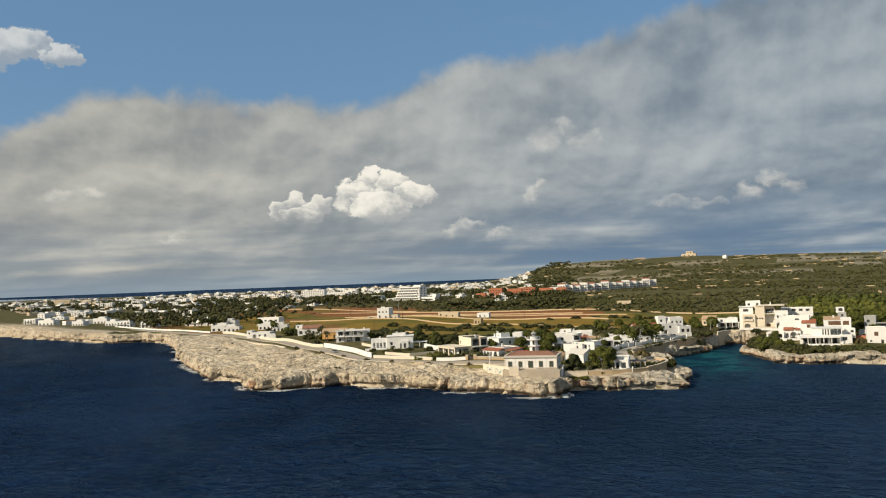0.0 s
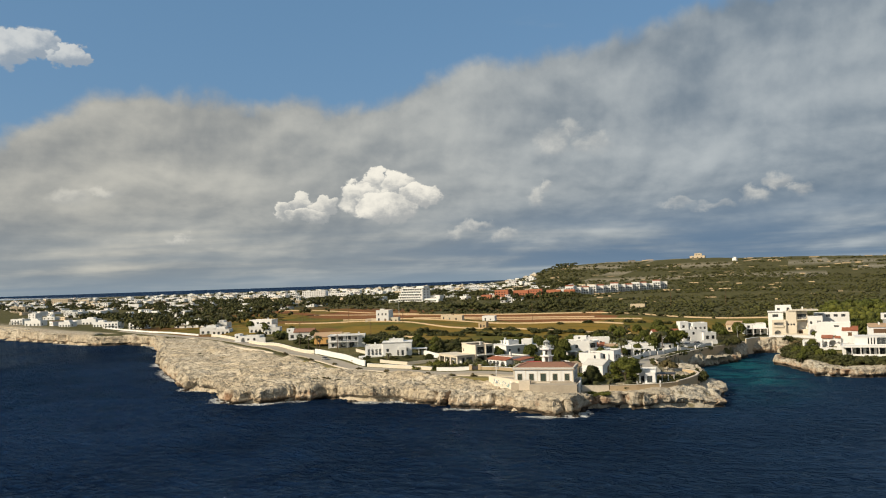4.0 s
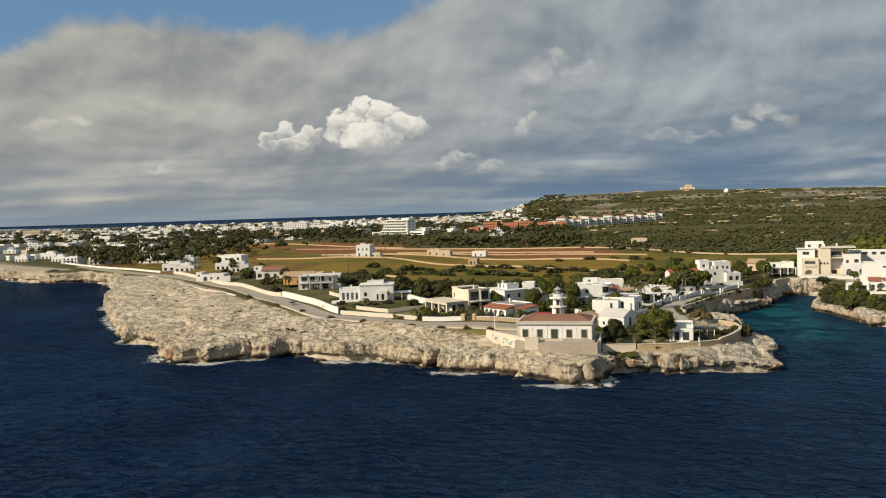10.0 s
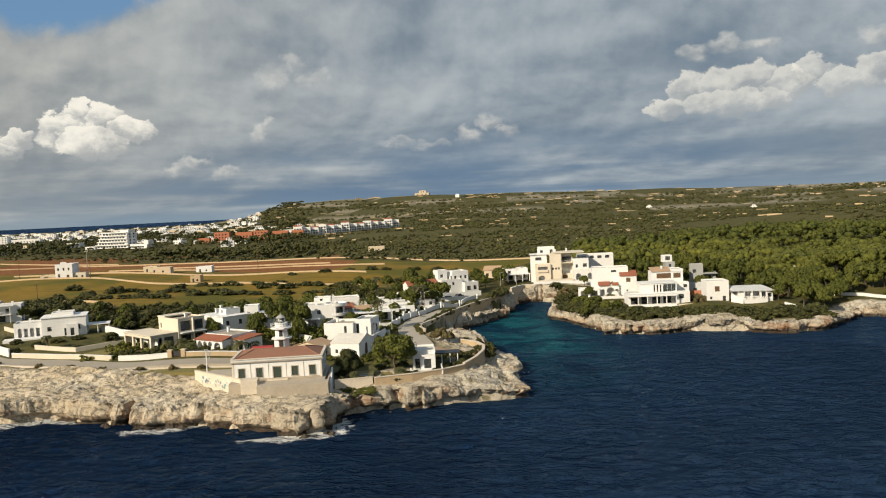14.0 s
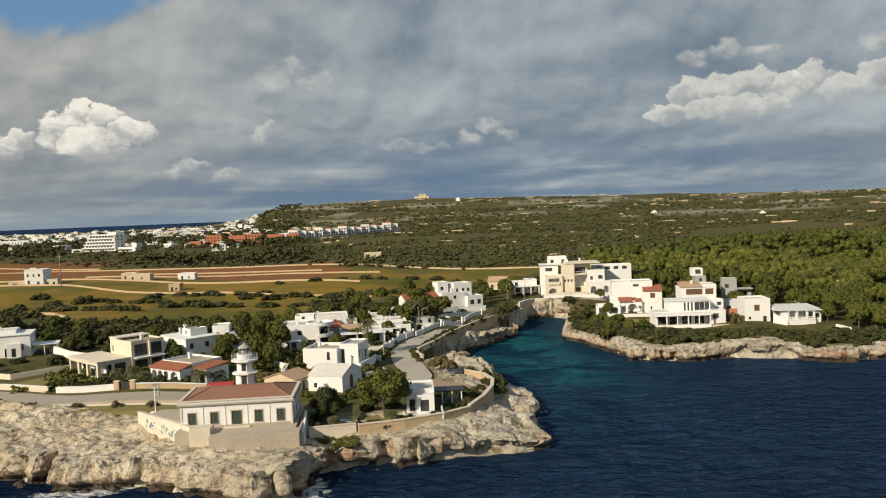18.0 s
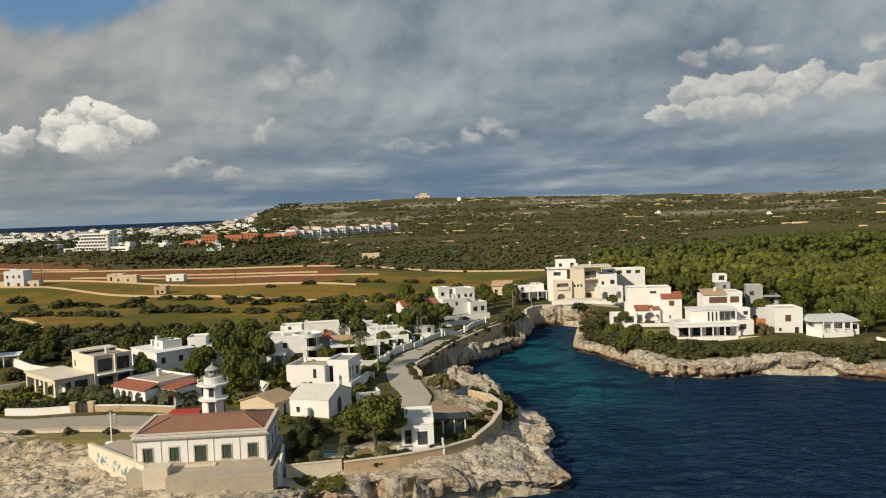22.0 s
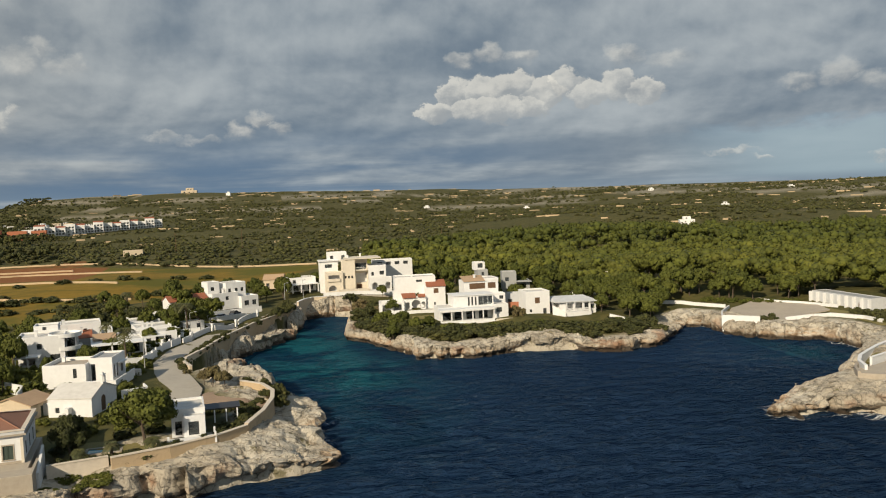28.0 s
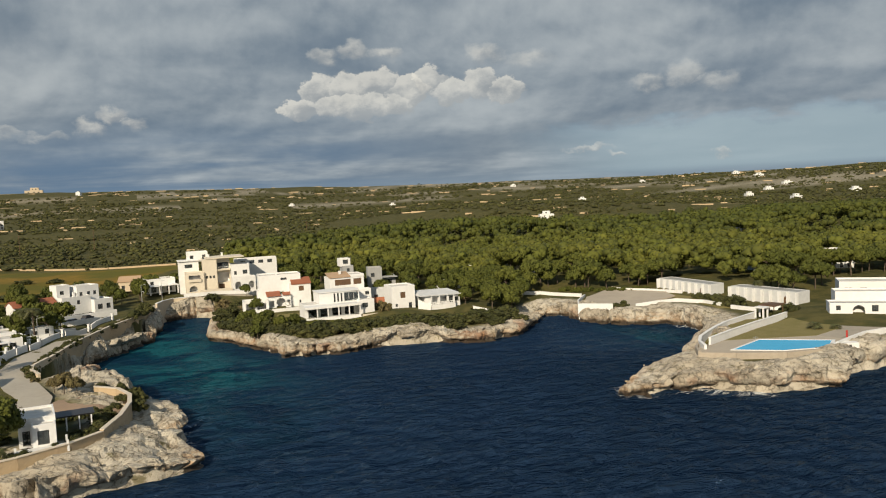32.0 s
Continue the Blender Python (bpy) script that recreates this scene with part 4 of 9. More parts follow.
# ---- buildings ----
def wall_face(bm, o, u, w, h, holes, depth=0.2):
    """One wall with openings cut through: holes are (from left, from below, width, height, kind)."""
    o, u = Vector(o), Vector(u)
    inward = -u.cross(Vector((0, 0, 1)))
    xs = sorted({0.0, w, *(a[0] for a in holes), *(a[0] + a[2] for a in holes)})
    zs = sorted({0.0, h, *(a[1] for a in holes), *(a[1] + a[3] for a in holes)})
    at = lambda x, z, d=0.0: o + u * x + Vector((0, 0, z)) + inward * d  # noqa: E731
    for x0, x1 in zip(xs, xs[1:]):
        for z0, z1 in zip(zs, zs[1:]):
            cx, cz = (x0 + x1) / 2, (z0 + z1) / 2
            if not any(a[0] < cx < a[0] + a[2] and a[1] < cz < a[1] + a[3] for a in holes):
                quad(bm, at(x0, z0), at(x1, z0), at(x1, z1), at(x0, z1))
    for x, z, ww, hh, kind in holes:
        arched = kind in ("arch", "archdoor")
        deep = depth * (3 if kind in ("arch", "open") else 1)
        top = z + hh - (ww / 2 if arched else 0)
        quad(bm, at(x, z), at(x, z, deep), at(x, top, deep), at(x, top))
        quad(bm, at(x + ww, z, deep), at(x + ww, z), at(x + ww, top), at(x + ww, top, deep))
        quad(bm, at(x, z), at(x + ww, z), at(x + ww, z, deep), at(x, z, deep))
        if not arched:
            quad(bm, at(x, top, deep), at(x + ww, top, deep), at(x + ww, top), at(x, top))
            continue
        arc = [(x + ww / 2 - ww / 2 * math.cos(i * math.pi / 8), top + ww / 2 * math.sin(i * math.pi / 8)) for i in range(9)]
        for i in range(8):
            (ax, az), (bx, bz) = arc[i], arc[i + 1]
            corner = at(x if i < 4 else x + ww, z + hh)
            bm.faces.new([bm.verts.new(p) for p in (at(ax, az), at(bx, bz), corner)])
            quad(bm, at(ax, az, deep), at(bx, bz, deep), at(bx, bz), at(ax, az))
        bm.faces.new([bm.verts.new(p) for p in (at(x, z + hh), at(*arc[4]), at(x + ww, z + hh))])


FITTINGS = {}


def fitting(kind, w, h):
    """Meshes for what sits in an opening, shared by all openings of that kind and size."""
    key = (kind, round(w, 2), round(h, 2))
    if key in FITTINGS:
        return FITTINGS[key]
    d = 0.17
    out = []
    if kind in ("win", "dark", "wide", "green"):
        bm = bmesh.new()
        t = 0.07 if w < 2 else 0.09
        for a in ((0, w, 0, t), (0, w, h - t, h), (0, t, t, h - t), (w - t, w, t, h - t)):
            box(bm, a[0], a[1], d - 0.05, d + 0.03, a[2], a[3])
        n = max(1, round(w / 1.3))
        for i in range(1, n + (n == 1)):
            c = w * (0.5 if n == 1 else i / n)
            box(bm, c - 0.03, c + 0.03, d - 0.04, d + 0.02, t, h - t)
        out.append(("window_frame", bm, {"win": WHITE, "dark": DARK, "wide": WHITE, "green": SHUTTER}[kind], None))
        bm = bmesh.new()
        box(bm, t, w - t, d, d + 0.015, t, h - t)
        out.append(("pane", bm, GLASS, 0))
    elif kind == "shut":
        for s in (0, 1):
            bm = bmesh.new()
            x0 = s * w / 2 + 0.01
            x1 = x0 + w / 2 - 0.02
            for a in ((x0, x1, 0, 0.09), (x0, x1, h - 0.09, h), (x0, x0 + 0.07, 0.09, h - 0.09), (x1 - 0.07, x1, 0.09, h - 0.09)):
                box(bm, a[0], a[1], 0.06, 0.11, a[2], a[3])
            k = int((h - 0.2) / 0.12)
            for i in range(k):
                z = 0.1 + i * (h - 0.2) / k
                quad(bm, (x0 + 0.07, 0.07, z), (x1 - 0.07, 0.07, z), (x1 - 0.07, 0.10, z + 0.11), (x0 + 0.07, 0.10, z + 0.11))
            box(bm, x0, x1, 0.105, 0.115, 0.05, h - 0.05)
            out.append(("shutter", bm, SHUTTER, None))
    elif kind in ("door", "archdoor", "garage"):
        bm = bmesh.new()
        box(bm, 0, w, 0.10, 0.15, 0, h)
        for i in range(2):
            for j in range(2):
                box(bm, w * (0.08 + 0.46 * i), w * (0.46 + 0.46 * i), 0.085, 0.10, h * (0.08 + 0.46 * j), h * (0.46 + 0.46 * j))
        out.append(("door", bm, {"door": SHUTTER, "archdoor": WOOD, "garage": WOOD}[kind], None))
        out.append(("door_handle", box_mesh(w * 0.46, w * 0.50, 0.05, 0.085, h * 0.46, h * 0.50), DARK, 0))
    elif kind in ("arch", "open"):
        bm = bmesh.new()                                    # the shaded room behind
        quad(bm, (-0.3, 2.2, -0.02), (w + 0.3, 2.2, -0.02), (w + 0.3, 2.2, h + 0.1), (-0.3, 2.2, h + 0.1))
        quad(bm, (-0.3, 0.6, -0.02), (w + 0.3, 0.6, -0.02), (w + 0.3, 2.2, -0.02), (-0.3, 2.2, -0.02))
        out.append(("recess", bm, WHITE, None))
    made = []
    for name, bm, mat, under in out:
        me = bpy.data.meshes.new(name)
        bm.normal_update()
        bm.to_mesh(me)
        bm.free()
        me.materials.append(mat)
        made.append((name, me, under))
    FITTINGS[key] = made
    return made


def fit_openings(owner, o, u, holes):
    yaw = math.atan2(u[1], u[0])
    for x, z, w, h, kind in holes:
        m = Matrix.Translation(Vector(o) + Vector(u) * x + Vector((0, 0, z))) @ Matrix.Rotation(yaw, 4, "Z")
        made = []
        for name, me, under in fitting(kind, w, h):
            ob = new(name, me)
            if name == "pane":
                ob.visible_shadow = False
            ob.parent = owner if under is None else made[under]
            if under is None:
                ob.matrix_local = m
            made.append(ob)


def block(owner, b, front=(), right=(), left=(), back=(), mat=None, parapet=0.4, deck=None, name="wall"):
    """A flat-roofed storey: walls with openings, a parapet and the roof deck inside it."""
    x0, x1, y0, y1, z0, z1 = b
    bm = bmesh.new()
    sides = (((x0, y0, z0), (1, 0, 0), x1 - x0, front), ((x1, y0, z0), (0, 1, 0), y1 - y0, right), ((x1, y1, z0), (-1, 0, 0), x1 - x0, back), ((x0, y1, z0), (0, -1, 0), y1 - y0, left))
    for o, u, w, holes in sides:
        wall_face(bm, o, u, w, z1 - z0, holes)
    t = 0.24
    inner = [(x0 + t, y0 + t), (x1 - t, y0 + t), (x1 - t, y1 - t), (x0 + t, y1 - t)]
    outer = [(x0, y0), (x1, y0), (x1, y1), (x0, y1)]
    for i in range(4):
        j = (i + 1) % 4
        quad(bm, (*outer[i], z1), (*outer[j], z1), (*inner[j], z1), (*inner[i], z1))
        quad(bm, (*inner[i], z1), (*inner[j], z1), (*inner[j], z1 - parapet), (*inner[i], z1 - parapet))
    part(name, bm, mat or WHITE, owner)
    bm = bmesh.new()
    quad(bm, *[(*p, z1 - parapet + 0.02) for p in inner])
    part("roof_deck", bm, deck or ROOFWHITE, owner)
    for o, u, w, holes in sides:
        fit_openings(owner, o, u, holes)


def gable_roof(owner, b, rise, along="x", over=0.35, mat=None, ends=WHITE, name="roof"):
    """A ridged roof of two slopes with thickness, and the gable ends below it."""
    x0, x1, y0, y1, z = b
    bm, bg = bmesh.new(), bmesh.new()
    th = 0.14
    if along == "x":
        ym = (y0 + y1) / 2
        k = rise / (ym - y0)
        for s, ya in ((1, y0 - over), (-1, y1 + over)):
            za = z - over * k
            lo, hi = [(x0 - over, ya, za), (x1 + over, ya, za)], [(x0 - over, ym, z + rise), (x1 + over, ym, z + rise)]
            ring = [lo[0], lo[1], hi[1], hi[0]] if s > 0 else [lo[1], lo[0], hi[0], hi[1]]
            v = [bm.verts.new((p[0], p[1], p[2] + th)) for p in ring]
            w = [bm.verts.new(p) for p in ring]
            bm.faces.new(v)
            bm.faces.new(w[::-1])
            for i in range(4):
                bm.faces.new((w[i], w[(i + 1) % 4], v[(i + 1) % 4], v[i]))
        for x, flip in ((x0, 1), (x1, 0)):
            pts = [(x, y0, z), (x, y1, z), (x, ym, z + rise)]
            bg.faces.new([bg.verts.new(p) for p in (pts[::-1] if flip else pts)])
    else:
        xm = (x0 + x1) / 2
        k = rise / (xm - x0)
        for s, xa in ((1, x0 - over), (-1, x1 + over)):
            za = z - over * k
            lo, hi = [(xa, y0 - over, za), (xa, y1 + over, za)], [(xm, y0 - over, z + rise), (xm, y1 + over, z + rise)]
            ring = [lo[1], lo[0], hi[0], hi[1]] if s > 0 else [lo[0], lo[1], hi[1], hi[0]]
            v = [bm.verts.new((p[0], p[1], p[2] + th)) for p in ring]
            w = [bm.verts.new(p) for p in ring]
            bm.faces.new(v)
            bm.faces.new(w[::-1])
            for i in range(4):
                bm.faces.new((w[i], w[(i + 1) % 4], v[(i + 1) % 4], v[i]))
        for y, flip in ((y0, 0), (y1, 1)):
            pts = [(x0, y, z), (x1, y, z), (xm, y, z + rise)]
            bg.faces.new([bg.verts.new(p) for p in (pts[::-1] if flip else pts)])
    part(name, bm, mat or TILE, owner)
    for tri in [[v.co.copy() for v in f.verts] for f in bg.faces]:
        one = bmesh.new()
        one.faces.new([one.verts.new(p) for p in tri])
        part("gable", one, ends, owner)
    bg.free()


def shed_roof(owner, b, z_low, z_high, mat=None, name="roof"):
    """One slope of tiles, low at the front, high at the back."""
    x0, x1, y0, y1 = b
    bm = bmesh.new()
    top = [(x0, y0, z_low), (x1, y0, z_low), (x1, y1, z_high), (x0, y1, z_high)]
    v, w = [bm.verts.new(p) for p in top], [bm.verts.new((p[0], p[1], p[2] - 0.15)) for p in top]
    bm.faces.new(v)
    bm.faces.new(w[::-1])
    for i in range(4):
        bm.faces.new((w[i], w[(i + 1) % 4], v[(i + 1) % 4], v[i]))
    part(name, bm, mat or TILE, owner)


def chimney(owner, x, y, z, h=1.3, w=0.6):
    bm = bmesh.new()
    box(bm, x - w / 2, x + w / 2, y - w / 2, y + w / 2, z, z + h)
    box(bm, x - w / 2 - 0.08, x + w / 2 + 0.08, y - w / 2 - 0.08, y + w / 2 + 0.08, z + h, z + h + 0.14)
    part("chimney", bm, WHITE, owner)


def slab(owner, name, *b, mat=None, bevel=0.02):
    return part(name, box_mesh(*b, bevel=bevel), mat or WHITE, owner)


def posts(owner, spots, z0, z1, w=0.25, mat=None, name="post"):
    for x, y in spots:
        part(name, box_mesh(x - w / 2, x + w / 2, y - w / 2, y + w / 2, z0, z1), mat or WHITE, owner)


def railing(owner, a, b, z, h=0.95, mat=None):
    bm = bmesh.new()
    a, b = Vector((*a, z)), Vector((*b, z))
    n = max(2, round((b - a).length / 0.5))
    tube(bm, a + Vector((0, 0, h)), b + Vector((0, 0, h)), 0.04, 0.04, 5)
    tube(bm, a + Vector((0, 0, h * 0.15)), b + Vector((0, 0, h * 0.15)), 0.025, 0.025, 4)
    for i in range(n + 1):
        p = a.lerp(b, i / n)
        tube(bm, p, p + Vector((0, 0, h)), 0.022, 0.022, 4, False)
    part("railing", bm, mat or WHITE, owner)


# the lighthouse
def lighthouse():
    z0 = 7.2
    o = thing("lighthouse", (0.1, -1.3, z0), 8.3, "low white lighthouse with green shutters, tiled roof and lantern tower", "lighthouse")
    W, D, H = 18.0, 11.5, 3.75
    xs = (-7.1, -3.55, 0.0, 3.55, 7.1)
    holes = [(x + W / 2 - 0.62, 0.62, 1.24, 1.85, "shut") for x in xs if x] + [(W / 2 - 0.78, 0.05, 1.56, 2.5, "door")]
    side = [(1.6, 0.62, 1.2, 1.85, "shut"), (5.1, 0.62, 1.2, 1.85, "shut"), (8.6, 0.62, 1.2, 1.85, "shut")]
    bm = bmesh.new()
    sides = (((-W / 2, 0, 0), (1, 0, 0), W, holes), ((W / 2, 0, 0), (0, 1, 0), D, side), ((W / 2, D, 0), (-1, 0, 0), W, []), ((-W / 2, D, 0), (0, -1, 0), D, side))
    for a, u, w, hs in sides:
        wall_face(bm, a, u, w, H, hs, 0.25)
    part("wall", bm, WHITE, o, "white-painted masonry wall")
    for a, u, w, hs in sides:
        fit_openings(o, a, u, hs)
    # stone surrounds of the openings, sills and corner pilasters
    for x in xs:
        bm = bmesh.new()
        hw, b, t = (0.78, 0.05, 2.55) if x == 0 else (0.62, 0.62, 2.47)
        box(bm, x - hw - 0.16, x - hw, -0.05, 0.02, b, t)
        box(bm, x + hw, x + hw + 0.16, -0.05, 0.02, b, t)
        box(bm, x - hw - 0.16, x + hw + 0.16, -0.05, 0.02, t, t + 0.17)
        if x:
            box(bm, x - hw - 0.2, x + hw + 0.2, -0.12, 0.03, b - 0.13, b)
        part("surround", bm, STONEGREY, o, "grey stone window surround")
    for x in (-8.82, -5.32, -1.78, 1.78, 5.32, 8.82):
        w = 0.18 if abs(x) > 8 else 0.05
        part("pilaster" if w > 0.1 else "downpipe", box_mesh(x - w, x + w, -0.09, 0.0, 0, H, bevel=0.015), CREAM, o)
    bm = bmesh.new()
    box(bm, -W / 2 - 0.03, W / 2 + 0.03, -0.04, D + 0.04, 0.0, 0.34)
    part("plinth", bm, STONEGREY, o, "grey stone plinth")
    # cornice, parapet, roof
    for name, e, za, zb, mat in (("cornice", 0.42, H, H + 0.22, STONEGREY), ("frieze", 0.18, H + 0.22, H + 0.62, GREYWHITE), ("coping", 0.30, H + 0.62, H + 0.76, COPING)):
        bm = bmesh.new()
        i = 0.25
        box(bm, -W / 2 - e, W / 2 + e, -e, i, za, zb)
        box(bm, -W / 2 - e, W / 2 + e, D - i, D + e, za, zb)
        box(bm, -W / 2 - e, -W / 2 + i, i, D - i, za, zb)
        box(bm, W / 2 - i, W / 2 + e, i, D - i, za, zb)
        part(name, bm, mat, o)
    bm = bmesh.new()
    za, zb = H + 0.55, H + 1.75
    e = [(-W / 2 + 0.2, 0.2), (W / 2 - 0.2, 0.2), (W / 2 - 0.2, D - 0.2), (-W / 2 + 0.2, D - 0.2)]
    r = [(-5.2, 5.0), (5.2, 5.0), (5.2, 6.6), (-5.2, 6.6)]
    for i in range(4):
        j = (i + 1) % 4
        quad(bm, (*e[i], za), (*e[j], za), (*r[j], zb), (*r[i], zb))
    quad(bm, *[(*p, zb) for p in r])
    part("roof", bm, TILEOLD, o, "weathered brown clay-tile hipped roof")
    for i in range(4):
        bm = bmesh.new()
        tube(bm, (*e[i], za + 0.03), (*r[i], zb + 0.05), 0.11, 0.11, 6)
        part("hip_tiles", bm, TILEOLD, o)
    part("roof_hatch", box_mesh(-6.4, -1.9, 8.6, 10.9, H + 0.6, H + 1.55, bevel=0.03), REDPAINT, o, "red painted roof deck behind the ridge")
    # the tower at the back: octagonal drum, two galleries, lantern
    tx, ty = 0.1, 9.2
    def ring(name, prof, mat, label="", n=8, smooth=False, parent=o):
        bm = lathe(prof, n)
        bmesh.ops.transform(bm, matrix=Matrix.Translation((tx, ty, 0)) @ Matrix.Rotation(math.pi / 8, 4, "Z"), verts=bm.verts)
        return part(name, bm, mat, parent, label, smooth)
    tower = ring("tower", [(1.75, 0), (1.72, H + 1.0), (1.66, 6.95)], WHITE, "white octagonal tower shaft")
    ring("gallery", [(1.66, 6.7), (2.25, 6.92), (2.25, 7.15), (1.5, 7.17)], WHITE, "", 8)
    ring("upper_tower", [(1.42, 7.1), (1.38, 9.2)], WHITE, "", 8)
    ring("upper_gallery", [(1.38, 8.85), (2.35, 9.1), (2.35, 9.34), (1.2, 9.38)], WHITE, "", 8)
    ring("service_room", [(1.30, 9.34), (1.30, 10.1), (1.42, 10.15), (1.42, 10.3)], WHITE, "", 16)
    for i in range(8):
        a = i * math.pi / 4
        if i % 2 == 0:
            m = Matrix.Translation((tx, ty, 0)) @ Matrix.Rotation(a, 4, "Z")
            bm = bmesh.new()
            box(bm, -0.42, 0.42, -1.66, -1.50, 4.9, 6.7, m)
            part("tower_window", bm, DARK, o, "dark tower window")
            bm = bmesh.new()
            box(bm, -0.34, 0.34, -1.36, -1.24, 7.5, 8.75, m)
            part("tower_window", bm, DARK, o, "dark tower window")
    railing_ring = new("gallery_railing")
    railing_ring.parent = o
    for i in range(12):
        a, b = i * math.tau / 12, (i + 1) * math.tau / 12
        foot, nxt = (tx + 2.2 * math.cos(a), ty + 2.2 * math.sin(a)), (tx + 2.2 * math.cos(b), ty + 2.2 * math.sin(b))
        bm = bmesh.new()
        tube(bm, (*foot, 9.34), (*foot, 10.2), 0.03, 0.03, 5, False)
        part("baluster", bm, WHITE, railing_ring)
        for z in (9.8, 10.2):
            bm = bmesh.new()
            tube(bm, (*foot, z), (*nxt, z), 0.025, 0.025, 4, False)
            part("rail", bm, WHITE, railing_ring)
    lantern = ring("lantern", [(0.98, 10.3), (0.98, 11.3)], GLASS, "glazed lantern", 12)
    lantern.visible_shadow = False
    bm = bmesh.new()
    for i in range(12):
        a = i * math.tau / 12 + math.pi / 8
        tube(bm, (tx + 1.0 * math.cos(a), ty + 1.0 * math.sin(a), 10.3), (tx + 1.0 * math.cos(a), ty + 1.0 * math.sin(a), 11.3), 0.035, 0.035, 5, False)
    part("glazing_bars", bm, GREY, lantern)
    ring("lens", [(0.25, 10.35), (0.42, 10.6), (0.42, 10.95), (0.25, 11.2)], WHITE, "", 12, True, lantern)
    ring("lantern_roof", [(1.14, 11.3), (1.0, 11.45), (0.62, 11.75), (0.2, 11.92), (0.16, 12.05), (0.05, 12.1), (0.03, 12.5)], GREY, "grey metal lantern dome with a finial", 16, True)
    return o


lighthouse()


def terrace_of_light():
    """The walled platform in front of the lighthouse."""
    o = thing("lighthouse_terrace", (0.1, -1.3, 4.0), 8.3, "pale stone terrace with a parapet in front of the lighthouse", "terrace")
    part("forward_platform", box_mesh(-3.39, 10.2, -5.5, -2.704, 0, 3.176, bevel=0.03), PAVING, o, "worn paved platform")
    part("platform", box_mesh(-9.4, 9.7, -2.7, 12.5, 0, 3.18, bevel=0.03), PAVING, o, "worn paved platform")
    part("retaining_wall", box_mesh(-3.38, 10.6, -5.9, -5.504, -0.4, 3.21, bevel=0.05), STONEGREY, o, "stained stone retaining wall")
    part("side_wall", box_mesh(10.204, 10.6, -5.5, 6.5, -0.4, 3.27, bevel=0.03), STONEGREY, o)
    part("step", box_mesh(-2.0, 2.2, -1.2, -0.06, 3.184, 3.36, bevel=0.02), COPING, o)
    part("guard_block", box_mesh(-6.7, -3.4, -4.3, -1.5, 0.2, 4.15, bevel=0.05), COPING, o, "plain cream masonry block")
    bm = bmesh.new()
    for q in (((10.61, -2.9, 2.4), (10.95, -2.9, 2.4), (10.95, 3.8, 4.3), (10.61, 3.8, 4.3)), ((10.61, -2.9, -0.6), (10.95, -2.9, -0.6), (10.95, -2.9, 2.4), (10.61, -2.9, 2.4)),
              ((10.95, -2.9, -0.6), (10.95, 3.8, -0.6), (10.95, 3.8, 4.3), (10.95, -2.9, 2.4)), ((10.61, 3.8, -0.6), (10.61, -2.9, -0.6), (10.61, -2.9, 2.4), (10.61, 3.8, 4.3))):
        quad(bm, *q)
    part("sloping_wall", bm, WHITE, o, "white sloping side wall")
    return o


terrace_of_light()


def wall_run(name, points, h, thick, mat, label, category="wall", coping=None, base=None, drop=0.5, top=None, step=6.0):
    """A free-standing wall along a line, that follows the ground; or level, with top given."""
    o = thing(name, (points[0][0], points[0][1], base if base is not None else height(*points[0])), 0, label, category)
    ox, oy, oz = o.matrix_world.translation
    for (ax, ay), (bx, by) in zip(points, points[1:]):
        n = max(1, round(math.hypot(bx - ax, by - ay) / step))
        for i in range(n):
            p = [(ax + (bx - ax) * k / n, ay + (by - ay) * k / n) for k in (i, i + 1)]
            ux, uy = p[1][0] - p[0][0], p[1][1] - p[0][1]
            l = math.hypot(ux, uy)
            nx, ny = -uy / l * thick / 2, ux / l * thick / 2
            gz = [(base if base is not None else height(*q)) for q in p]
            tz = [top if top is not None else g + h for g in gz]
            bm = bmesh.new()
            lo = [(p[0][0] - nx, p[0][1] - ny, gz[0] - drop), (p[1][0] - nx, p[1][1] - ny, gz[1] - drop), (p[1][0] + nx, p[1][1] + ny, gz[1] - drop), (p[0][0] + nx, p[0][1] + ny, gz[0] - drop)]
            hi = [(q[0], q[1], tz[k]) for q, k in zip(lo, (0, 1, 1, 0))]
            v = [bm.verts.new((q[0] - ox, q[1] - oy, q[2] - oz)) for q in lo + hi]
            for f in ((4, 5, 6, 7), (0, 1, 5, 4), (1, 2, 6, 5), (2, 3, 7, 6), (3, 0, 4, 7)):
                bm.faces.new([v[j] for j in f])
            part("wall_section", bm, mat, o)
            if coping:
                bm = bmesh.new()
                k = 1.35
                c = [(p[0][0] - nx * k, p[0][1] - ny * k, tz[0]), (p[1][0] - nx * k, p[1][1] - ny * k, tz[1]), (p[1][0] + nx * k, p[1][1] + ny * k, tz[1]), (p[0][0] + nx * k, p[0][1] + ny * k, tz[0])]
                v = [bm.verts.new((q[0] - ox, q[1] - oy, q[2] - oz + e)) for e in (0.004, 0.12) for q in c]
                for f in ((4, 5, 6, 7), (0, 1, 5, 4), (1, 2, 6, 5), (2, 3, 7, 6), (3, 0, 4, 7)):
                    bm.faces.new([v[j] for j in f])
                part("coping", bm, coping, o)
    return o


